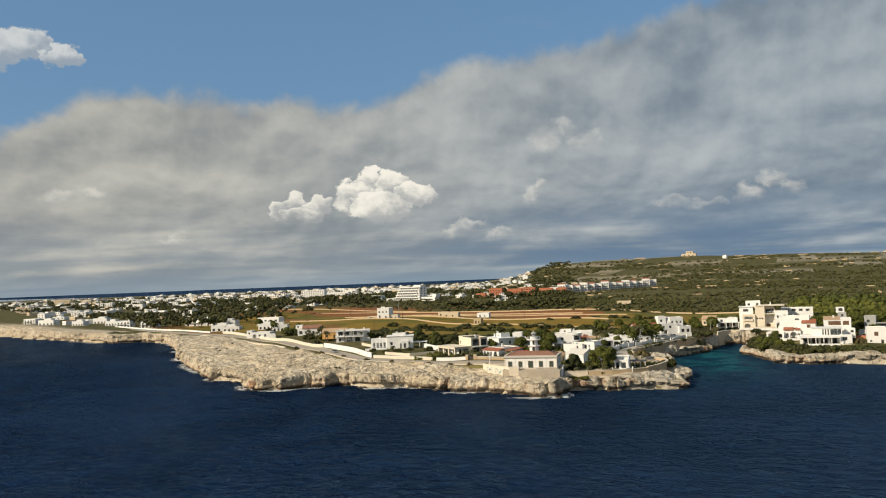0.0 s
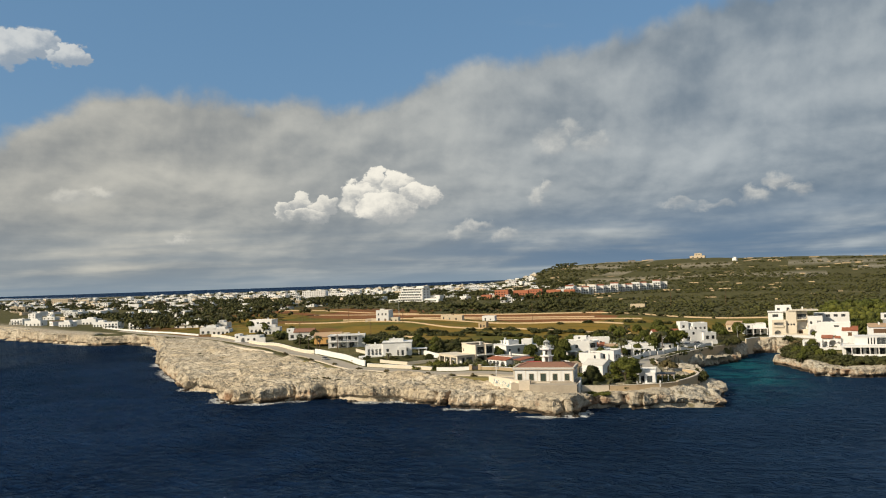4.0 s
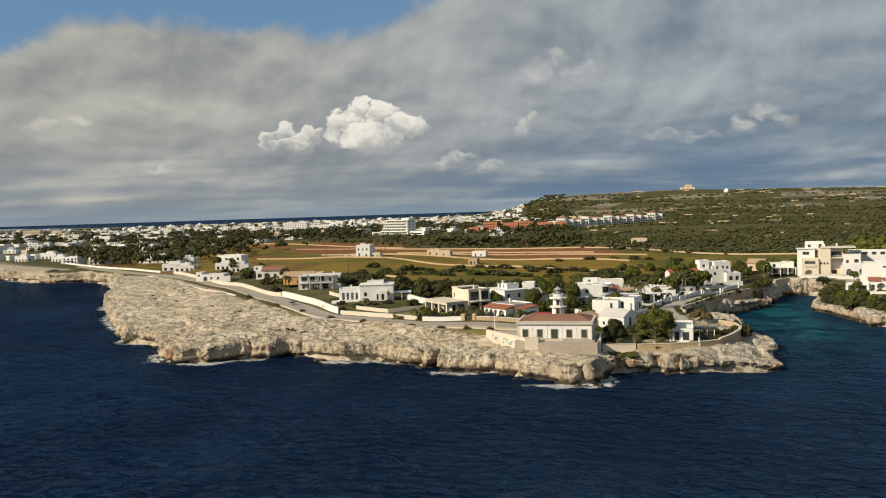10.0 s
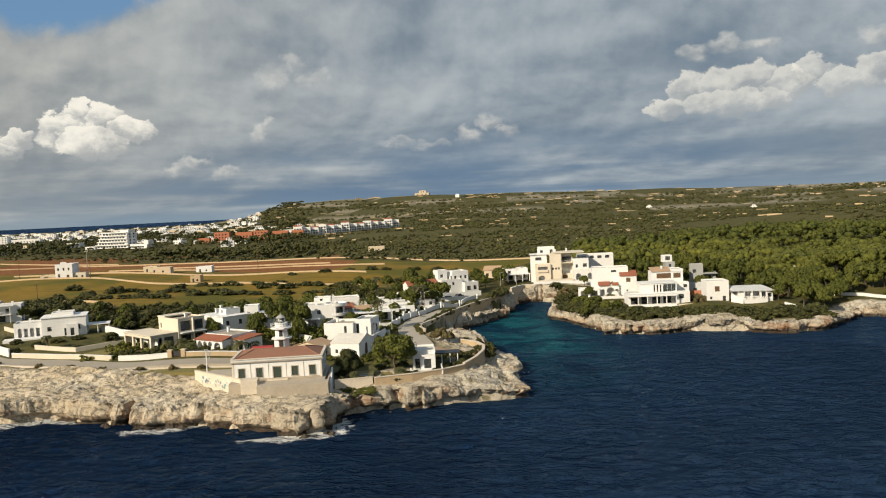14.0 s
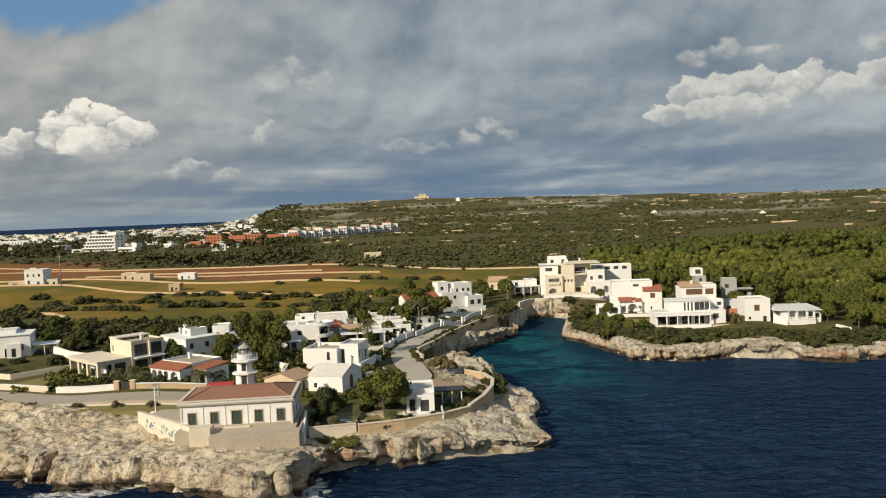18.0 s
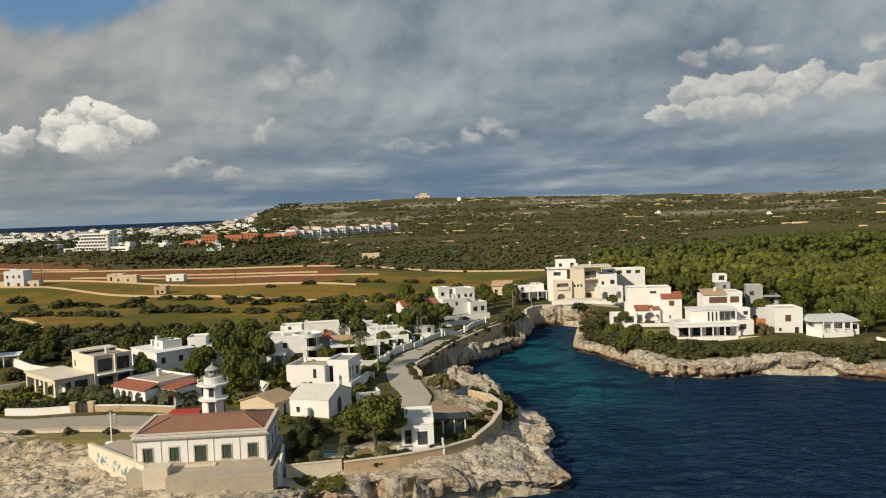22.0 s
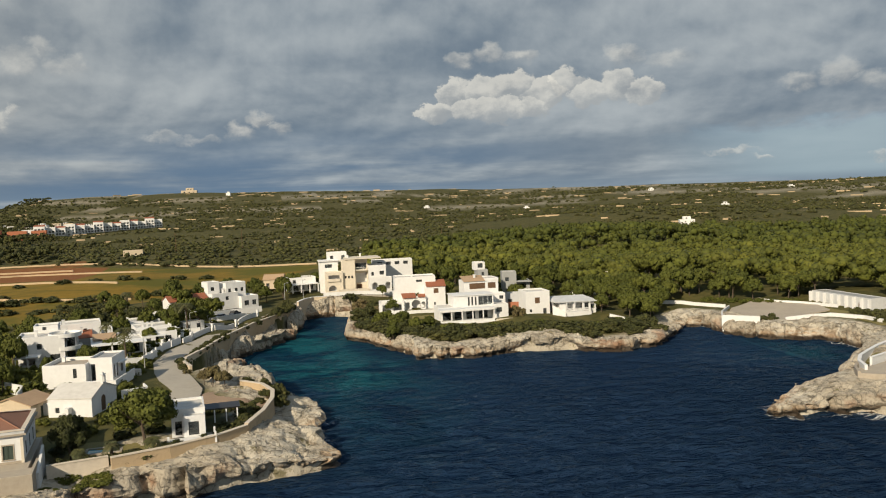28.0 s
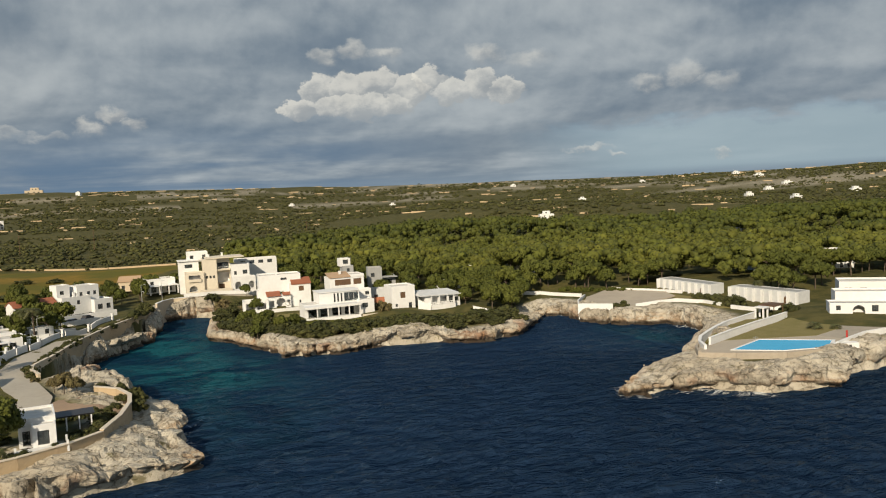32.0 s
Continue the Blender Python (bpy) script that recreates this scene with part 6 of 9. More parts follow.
for run in ([(20.6, 104), (24.0, 112)], [(25.2, 114.5), (29.6, 124)], [(30.8, 126.5), (35.6, 137)], [(5.0, 57.5), (10.0, 60.5), (14.4, 60.0)], [(7.0, 70.5), (12.8, 72.6)], [(8.2, 88.0), (14.2, 90.5)], [(9.5, 101), (17.4, 103.5)], [(12.5, 112), (21.5, 112.5)],
            [(17.5, 124), (27.0, 124.5)], [(22.0, 134), (33.0, 137)], [(3.5, 63.5), (9.4, 66.5)]):
    wall_run("garden_wall", run, 1.25, 0.3, WHITE, "low white garden wall between the houses by the road", coping=WHITE, step=3)
for x, y in ((20.2, 103.2), (24.6, 113.2), (30.2, 125.2), (36.0, 138), (14.6, 90.8), (17.8, 103.8)):
    o = thing("gate_post", (x, y, height(x, y)), 65, "square white gate post beside the road", "post", "gate posts")
    part("shaft", box_mesh(-0.28, 0.28, -0.28, 0.28, -0.3, 1.9, bevel=0.03), WHITE, o)
    part("cap", box_mesh(-0.36, 0.36, -0.36, 0.36, 1.9, 2.05, bevel=0.03), WHITE, o)
for x, y, w, d, yaw, lab in ((7.6, 63.2, 7.5, 4.6, 12, "low white outbuilding with a flat roof"), (9.6, 92.6, 6.5, 4.6, 16, "low white garage beside a garden wall"), (14.0, 106.2, 6.0, 4.4, 22, "small white flat-roofed annex"), (19.4, 117.6, 6.0, 4.2, 26, "small white flat-roofed annex")):
    o = thing("garden_annex", (x, y, height(x, y)), yaw, lab, "outbuilding")
    block(o, (-w / 2, w / 2, 0, d, -0.4, 2.7), front=[(0.8, 1.2, 1.2, 1.2, "dark"), (w - 2.2, 0.5, 1.1, 2.1, "dark")], right=[(1.2, 1.2, 1.2, 1.2, "dark")], parapet=0.25)


def cove_houses():
    z = 6.6
    o = thing("white_villa", (28.0, 155.4, z), 30, "white stepped villa above the cove road", "house")
    block(o, (-7, 2, 0, 9, 0, 5.4), front=[(1.2, 3.0, 1, 1.2, "dark"), (4.6, 3.0, 1, 1.2, "dark"), (1.5, 0.2, 2, 2, "open")], right=[(2, 3.0, 1.2, 1.3, "dark")])
    block(o, (2.02, 8, -2, 7, 0, 3.9), front=[(1, 0.8, 1.6, 1.6, "dark"), (3.8, 0.8, 1.4, 1.6, "dark")], right=[(2, 0.8, 1.6, 1.4, "dark")])
    block(o, (-1, 6, 2.5, 8.8, 3.5, 8.2), front=[(0.8, 1.6, 1.0, 1.2, "dark"), (3.2, 1.6, 1.0, 1.2, "dark"), (5.2, 1.6, 1.0, 1.2, "dark")], right=[(2, 1.6, 1.4, 1.3, "dark")])
    block(o, (-6.5, -2.5, 4, 8.5, 5.0, 8.9), front=[(1, 1, 1.2, 1.2, "dark")], mat=WHITE)
    chimney(o, -1.8, 3, 5.0, 1.4)
    wall_run("garden_wall", [(20, 141), (28, 147), (37, 151)], 1.8, 0.3, WHITE, "white front garden wall with posts", step=4)
    o = thing("tiled_house", (15, 150, 7.5), 25, "low white house with a red clay-tile roof", "house")
    block(o, (-6, 6, 0, 7, 0, 3.2), front=[(1, 0.8, 1.2, 1.3, "dark"), (5, 0.2, 1.1, 2.1, "door"), (8.5, 0.8, 1.2, 1.3, "dark")], parapet=0.02)
    gable_roof(o, (-6, 6, 0, 7, 3.22), 1.5, "x", 0.3, TILE)
    for x, y, yaw, w, lab in ((3, 122, 18, 14, "low white bungalow with a roof terrace"), (10, 132, 20, 12, "low white house half hidden by trees"), (-6, 108, 12, 12, "low white bungalow behind the garden trees"),
                              (12, 96, 15, 11, "low white house with a shaded porch"), (22, 172, 28, 10, "white house behind the cove"), (10, 110, 18, 9, "small white house with chimneys")):
        o = thing("white_bungalow", (x, y, height(x, y)), yaw, lab, "house", "white bungalows")
        block(o, (-w / 2, w / 2, 0, 8, 0, 3.3), front=[(1, 0.8, 1.6, 1.4, "dark"), (w / 2, 0.2, 1.1, 2.1, "dark"), (w - 3, 0.8, 1.6, 1.4, "dark")], right=[(2, 0.8, 1.4, 1.3, "dark")])
        slab(o, "porch_roof", -w / 2, w / 2 - 3, -2.4, -0.02, 2.5, 2.72)
        posts(o, [(-w / 2 + 0.3, -2.2), (0, -2.2), (w / 2 - 3.3, -2.2)], -0.3, 2.5)
        for k in range(3):
            chimney(o, -w / 4 + 1.2 * k, 3.5, 2.9, 1.1, 0.4)
    o = thing("white_house", (52, 190, 6.9), 14, "white house with blue-shaded porch under a pine", "house")
    block(o, (-5, 5, 2.4, 9, 0, 5.2), front=[(1, 0.4, 2.2, 2.1, "dark"), (4.2, 0.4, 1.2, 2.1, "dark"), (6.8, 0.6, 2.0, 1.9, "dark"), (1.2, 3.1, 1.2, 1.2, "dark")], right=[(2, 3, 1.1, 1.2, "dark")])
    slab(o, "porch_roof", -5.2, 5.2, -1.4, 2.38, 2.7, 2.95)
    posts(o, [(-4.8, -1.1), (-1.6, -1.1), (1.6, -1.1), (4.8, -1.1)], -0.2, 2.7, 0.35)
    o = thing("tiled_house", (40.5, 202, 7.4), -10, "cream house with a pale tiled roof", "house")
    block(o, (-3.6, 3.6, 0, 7, 0, 3.6), front=[(1, 0.9, 1.2, 1.3, "dark"), (4.4, 0.9, 1.2, 1.3, "dark")], mat=SAND, parapet=0.02)
    gable_roof(o, (-3.6, 3.6, 0, 7, 3.62), 1.6, "x", 0.35, TILEPALE, SAND)


cove_houses()


def villa_cream():
    o = thing("cream_villa", (60, 182, 7.2), 0, "large cream and white three-storey villa with loggias and terraces", "house")
    # cream wing with a deep balcony, white storeys stepping up behind it
    block(o, (-0.6, 5.6, 0, 6, -1, 6.9), front=[(1.0, 5.0, 4.0, 1.9, "open"), (1.0, 1.2, 2.8, 2.0, "arch")], left=[(2, 4.8, 1.6, 1.8, "dark")], mat=CREAM)
    slab(o, "balcony_front", 0.2, 4.6, -0.5, -0.02, 3.6, 4.6, mat=CREAM)
    block(o, (-2.4, 4.4, 6.02, 13, -1, 10.6), front=[(2.0, 9.2, 2.6, 1.3, "dark")], left=[(2, 8.6, 1.4, 1.3, "dark")], mat=WHITE)
    slab(o, "roof_slab", -2.8, 4.7, 5.4, 13.2, 10.62, 10.85)
    block(o, (0.8, 8.0, 9.0, 15, 10.0, 13.6), front=[(1.0, 1.2, 1.2, 1.2, "dark"), (5.2, 0.9, 1.2, 1.6, "dark")], right=[(2, 1, 1.4, 1.4, "dark")], mat=WHITE)
    # cream middle with three small windows, and a broad oversailing roof
    block(o, (5.62, 10.2, 1.0, 10, -1, 11.2), front=[(0.7, 5.4, 0.7, 0.9, "dark"), (1.9, 5.4, 0.7, 0.9, "dark"), (3.1, 5.4, 0.7, 0.9, "dark")], mat=CREAM)
    block(o, (10.22, 15.0, 3.4, 11, -1, 11.0), front=[(0.4, 8.4, 4.0, 2.2, "dark"), (0.4, 3.4, 4.0, 3.6, "open"), (0.6, 0.8, 2.0, 2.1, "garage")], mat=CREAM)
    slab(o, "loggia_floor", 10.3, 14.9, 1.2, 3.38, 6.9, 7.2, mat=CREAM)
    railing(o, (10.4, 1.4), (14.8, 1.4), 7.2)
    slab(o, "roof_slab", 6.6, 19.8, 0.6, 12, 11.22, 11.6, mat=CREAM)
    # white wing with an outside stair and an arcade
    block(o, (15.02, 21.4, 0.0, 8, -1, 8.8), front=[(1.0, 6.0, 0.9, 1.3, "dark"), (1.0, 3.2, 0.9, 1.3, "dark"), (4.0, 6.2, 1.6, 1.4, "dark")], mat=WHITE)
    block(o, (15.0, 23.0, -3.0, -0.02, -1, 4.6), front=[(0.8, 1.2, 2.0, 2.6, "arch"), (3.6, 1.2, 1.4, 1.6, "dark"), (5.6, 1.2, 1.8, 2.6, "arch")], mat=WHITE, parapet=0.9, deck=PAVING)
    block(o, (18.0, 33.4, 13.5, 18, -1, 9.6), front=[(2 + 3.3 * i, 8.6, 1.8, 1.2, "dark") for i in range(4)], mat=WHITE)
    slab(o, "terrace", 4.0, 14.8, -4.0, -0.05, -1.2, 0.6, mat=CREAM)
    chimney(o, 8, 6, 11.5, 1.0)
    chimney(o, 13, 9, 11.5, 1.2)


villa_cream()


def villa_red():
    o = thing("white_villa", (80, 128, 6.0), -4, "white villa with red tiled eaves, an arched porch and a terrace", "house")
    block(o, (-2.6, 10.0, 5.0, 13, -0.5, 9.8), front=[(6.6, 8.6, 1.8, 0.7, "dark")], left=[(3, 6.4, 1.2, 1.3, "dark")])
    block(o, (6.4, 12.6, 2.2, 11, -0.5, 7.0), front=[(2.6, 5.2, 1.5, 1.5, "garage"), (2.6, 1.6, 0.5, 0.9, "dark")], right=[(2, 4.6, 1.2, 1.3, "dark"), (5, 1.4, 1.2, 1.3, "dark")], parapet=0.02)
    shed_roof(o, (6.8, 12.8, 1.9, 6.4), 6.9, 8.5, TILE)
    block(o, (-0.4, 6.38, 1.2, 4.98, -0.5, 4.0), front=[(2.4, 0.6, 2.8, 3.0, "arch"), (0.6, 1.0, 1.2, 2.0, "arch"), (5.4, 1.0, 1.2, 2.0, "arch")], parapet=0.02)
    shed_roof(o, (-0.8, 3.4, 0.6, 4.6), 3.95, 4.9, TILE)
    shed_roof(o, (4.0, 6.3, 0.8, 3.4), 4.0, 4.6, TILE)
    # roof terrace on an open ground floor, ending in a low curved wall
    block(o, (-7.8, -0.42, -0.6, 5.0, -0.5, 3.0), front=[(0.8, 0.9, 2.6, 1.9, "open"), (4.2, 0.9, 2.4, 1.9, "open")], left=[(1.2, 0.9, 3.0, 1.9, "open")], parapet=0.9, deck=PAVING)
    block(o, (-3.2, -0.44, 5.02, 9, 2.5, 5.4), front=[(0.8, 0.8, 1.0, 1.1, "dark")])
    slab(o, "terrace", -6.5, 13.0, -2.8, 1.1, -1.6, -0.1)
    slab(o, "terrace_wall", -6.5, 13.0, -3.1, -2.82, -1.6, 0.5)
    chimney(o, 3, 9, 9.4, 0.8)
    sheet("garden_lawn", [(80, 117), (95, 114), (95, 119), (81, 122)], 0.10, LAWN, "lawn in front of the white villa", "grass")
    p = thing("garden_bench", (78.5, 126.4, 6.0), 0, "low white garden bench on the villa terrace", "bench")
    part("seat", box_mesh(-1.0, 1.0, -0.3, 0.3, 0.35, 0.47, bevel=0.03), WHITE, p)
    for x in (-0.8, 0.8):
        part("leg", box_mesh(x - 0.08, x + 0.08, -0.25, 0.25, -0.1, 0.35), WHITE, p)


villa_red()


def villa_glass():
    o = thing("white_villa", (95.5, 104.6, 5.3), 1, "white terraced villa with a long glazed veranda and ochre tiles", "house")
    block(o, (-9.3, 5.9, 2.2, 9, 0, 3.9), front=[(1.0, 0.3, 2.4, 2.4, "dark"), (4.4, 0.3, 2.4, 2.4, "dark"), (7.8, 0.3, 2.6, 2.4, "dark"), (11.4, 0.3, 2.6, 2.4, "dark")], parapet=0.1)
    slab(o, "veranda_roof", -9.9, 5.9, -1.9, 2.18, 3.1, 3.75)
    posts(o, [(-9.6, -1.6), (-6.6, -1.6), (-3.6, -1.6), (-0.6, -1.6), (2.4, -1.6), (5.5, -1.6)], 0, 3.1, 0.3)
    slab(o, "veranda_floor", -10.3, 6.0, -2.4, 2.18, -1.4, 0.02)
    slab(o, "veranda_parapet", -9.6, 5.6, -2.1, -1.95, 0.02, 0.75)
    block(o, (5.92, 10.2, 0.2, 8, 0, 4.3), front=[(0.8, 2.0, 1.6, 1.3, "dark")], right=[(2, 1.6, 1.4, 1.3, "dark")])
    slab(o, "garden_wall", 5.9, 15.5, -2.6, -2.3, -1.0, 0.5, mat=CREAM)
    # the glazed upper room, set back over the veranda
    block(o, (-5.0, 6.6, 2.6, 9.6, 3.6, 6.8), front=[(4.2, 0.4, 0.5, 2.4, "dark"), (5.2, 0.4, 0.5, 2.4, "dark"), (6.2, 0.4, 0.5, 2.4, "dark"), (7.2, 0.3, 4.2, 2.6, "wide")], right=[(0.6, 0.3, 3.2, 2.6, "wide")], parapet=0.2)
    slab(o, "roof_edge", -5.3, 6.9, 2.3, 9.8, 6.82, 7.02)
    # the top house with a row of brown shutters under an ochre roof
    block(o, (0.6, 11.0, 12.4, 19, 0, 9.8), front=[(1.6, 7.4, 4.8, 1.7, "garage"), (7.2, 7.4, 2.4, 1.7, "garage")], right=[(1.5, 5.6, 1.4, 1.2, "dark")], parapet=0.02)
    shed_roof(o, (0.4, 6.9, 12.0, 17.0), 9.85, 11.0, TILEPALE)
    block(o, (6.95, 11.02, 12.2, 19, 9.6, 10.4), parapet=0.2)
    block(o, (8.0, 12.2, 9.6, 12.38, 0, 6.2), front=[(2.4, 4.4, 1.2, 1.0, "dark")])
    block(o, (6.6, 9.8, 19.02, 23, 0, 12.4), mat=GREY, front=[(1.2, 10.6, 0.8, 1.0, "dark")])
    block(o, (6.0, 9.2, 20.0, 23.4, 12.2, 14.6), front=[(0.9, 0.7, 1.6, 1.3, "dark")])
    chimney(o, 4.4, 15, 10.4, 0.9)
    o = thing("grey_house", (116.5, 135, 7.0), -10, "unfinished grey concrete house among the pines", "house")
    block(o, (-4, 0.6, 0, 5, -1, 8.4), front=[(1, 6.4, 1.2, 1.2, "dark"), (2.6, 3.2, 1.2, 1.4, "open")], mat=GREY)
    block(o, (0.62, 5.0, 1.0, 6, -1, 5.4), front=[(0.8, 3.6, 2.4, 1.6, "open")], mat=GREY)
    slab(o, "canopy", 0.6, 5.4, -0.8, 0.98, 5.0, 5.3, mat=GREY)
    o = thing("garden_house", (111.0, 121.5, 6.4), -12, "low cream annex with a terracotta wall beside a path", "house")
    block(o, (-2, 4, 2, 6, -1, 3.6), front=[(1.5, 1.6, 1.2, 1.2, "dark")], mat=GREYWHITE)
    slab(o, "garden_wall", -4, 2.2, -4.6, -4.3, -0.5, 1.8, mat=BLOCKRED)
    slab(o, "path", -3.6, 2.0, -3.4, 1.9, -0.6, 0.1, mat=PAVING)


villa_glass()


def villa_low():
    o = thing("white_villa", (119.5, 103.6, 5.0), 0, "white L-shaped villa with a balustraded veranda and a broad pale roof", "house")
    block(o, (-8.2, -1.2, 2.5, 10, 0, 7.3), front=[(2.6, 3.8, 1.5, 1.7, "garage"), (5.0, 0.2, 1.0, 2.1, "dark"), (1.0, 1.4, 0.7, 0.8, "dark")], right=[(1, 4.8, 1, 1.2, "dark")])
    # the stair wall sloping down from the tall wing
    bm = bmesh.new()
    quad(bm, (-1.2, 0.2, 3.4), (2.0, -2.0, 1.2), (2.0, 2.4, 1.2), (-1.2, 2.48, 4.8))
    quad(bm, (-1.2, 0.2, -0.6), (2.0, -2.0, -0.6), (2.0, -2.0, 1.2), (-1.2, 0.2, 3.4))
    part("stair_ramp", bm, WHITE, o, "sloping white stair wall")
    block(o, (1.0, 11.8, 0.2, 9.6, -0.6, 4.2), front=[(1.8, 2.2, 2.2, 1.8, "open"), (4.6, 2.2, 2.2, 1.8, "open"), (7.4, 2.2, 1.2, 1.8, "dark"), (9.2, 2.4, 1.2, 1.3, "dark"), (3.0, 0.5, 0.7, 0.7, "dark"), (6.0, 0.5, 0.7, 0.7, "dark")],
          right=[(2.5, 2.2, 1.2, 1.4, "dark")], parapet=0.05)
    bm = bmesh.new()
    a = [(-0.9, -0.6, 4.25), (12.3, -0.6, 4.05), (12.3, 10.2, 4.05), (-0.9, 10.2, 4.25)]
    r = [(0.2, 5.2, 5.3), (9.8, 5.2, 5.2)]
    for q in ((a[0], a[1], r[1], r[0]), (a[2], a[3], r[0], r[1])):
        quad(bm, *q)
    bm.faces.new([bm.verts.new(p) for p in (a[1], a[2], r[1])])
    bm.faces.new([bm.verts.new(p) for p in (a[3], a[0], r[0])])
    quad(bm, *[(p[0], p[1], p[2] - 0.25) for p in a[::-1]])
    for i in range(4):
        b, c = a[i], a[(i + 1) % 4]
        quad(bm, (b[0], b[1], b[2] - 0.25), (c[0], c[1], c[2] - 0.25), c, b)
    part("roof", bm, GREYWHITE, o, "broad pale hipped roof")
    bm = bmesh.new()
    box(bm, 2.4, 9.6, -1.4, -1.25, 2.15, 2.3)
    for i in range(15):
        box(bm, 2.4 + i * 0.5, 2.55 + i * 0.5, -1.4, -1.28, 1.3, 2.15)
    part("balustrade", bm, WHITE, o)
    slab(o, "veranda_floor", 2.2, 9.8, -1.5, 0.18, -0.6, 1.3)
    posts(o, [(2.6, -1.1), (5.0, -1.1), (7.4, -1.1), (9.4, -1.1)], 1.3, 3.9, 0.22)
    slab(o, "terrace", -3, 14, -4.6, -1.55, -1.4, -0.5)
    wall_run("garden_wall", [(133, 98), (141, 93), (143, 91)], 0.8, 0.4, WHITE, "low white terrace wall with a pier")
    for x, y in ((150, 145), (141, 140), (164, 150), (176, 148)):
        p = thing("white_house", (x, y, height(x, y)), -20, "white house glimpsed between the pines", "house", "houses among the pines")
        block(p, (-4.5, 4.5, 0, 7, 0, 3.6), front=[(1.4, 1, 1.2, 1.3, "dark"), (5, 1, 1.2, 1.3, "dark")])
        chimney(p, 2, 4, 3.2, 2.2, 0.7)


villa_low()


# the bay and the pool terrace in the east
def bay_terrace():
    o = thing("bathing_terrace", (176, 88, 4.0), -55, "grey paved bathing terrace with white walls above the bay", "terrace")
    z = 3.9
    sheet("terrace_paving", [(163, 88), (172, 101), (188, 112), (194, 92), (192, 84), (173, 80.5)], 0.35, PAVING, "grey paved terrace above the bay", "pavement")
    wall_run("terrace_wall", [(160.5, 86), (168, 80)], 0, 0.5, WHITE, "white retaining wall of the bathing terrace", base=2.2, top=5.2, drop=1.5)
    wall_run("terrace_wall", [(160.5, 86), (165, 94), (172.5, 103)], 0, 0.4, WHITE, "white side wall of the bathing terrace", base=3.2, top=5.0, drop=1.5)
    wall_run("terrace_wall", [(172, 104), (164, 116), (150, 122)], 1.0, 0.4, WHITE, "low white wall round the bay", step=5)
    wall_run("terrace_wall", [(175.5, 80), (186, 75.5), (190, 68), (190.5, 62)], 1.0, 0.5, WHITE, "long low white wall above the rock ledge", drop=1.2)
    wall_run("terrace_wall", [(186, 108), (192, 97), (196, 86)], 0.9, 0.35, WHITE, "low white wall behind the terrace")
    scene.collection.objects.unlink(o)
    bpy.data.objects.remove(o)
    p = thing("concrete_step", (168.5, 77.2, 2.2), -35, "white concrete bathing step on the rocks", "step")
    part("step_block", box_mesh(-2.2, 2.2, -1.0, 1.0, -1, 0.7, bevel=0.05), WHITE, p)
    sheet("bay_lawn", [(193, 92), (196, 70), (194, 58), (188, 60), (189, 70), (191, 84)], 0.12, LAWN, "dry grass slope above the bay", "grass")


bay_terrace()


def buttressed(name, a, b, h, label):
    """A long white building wall with buttresses."""
    l = math.hypot(b[0] - a[0], b[1] - a[1])
    z = min(height(*a), height(*b))
    o = thing(name, (a[0], a[1], z), math.degrees(math.atan2(b[1] - a[1], b[0] - a[0])), label, "building")
    # partial shade on this wall is put into its blue-grey white
    block(o, (0, l, 0, 5, -0.5, h), front=[(l * 0.8, 0.7, 1.8, 2.1, "archdoor")], mat=GREYWHITE, parapet=0.15, deck=GREY)
    n = int(l / 2.6)
    for i in range(n + 1):
        x = i * l / n
        part("buttress", box_mesh(x - 0.22, x + 0.22, -0.95, -0.004, -0.5, h - 0.2, bevel=0.04), WHITE, o)


buttressed("long_building", (197.0, 98.8), (198.4, 76.0), 3.6, "long white low building with buttresses below the pines")
buttressed("long_building", (200.5, 70.0), (204.5, 49.0), 3.6, "long white low building with buttresses and an arched doorway")


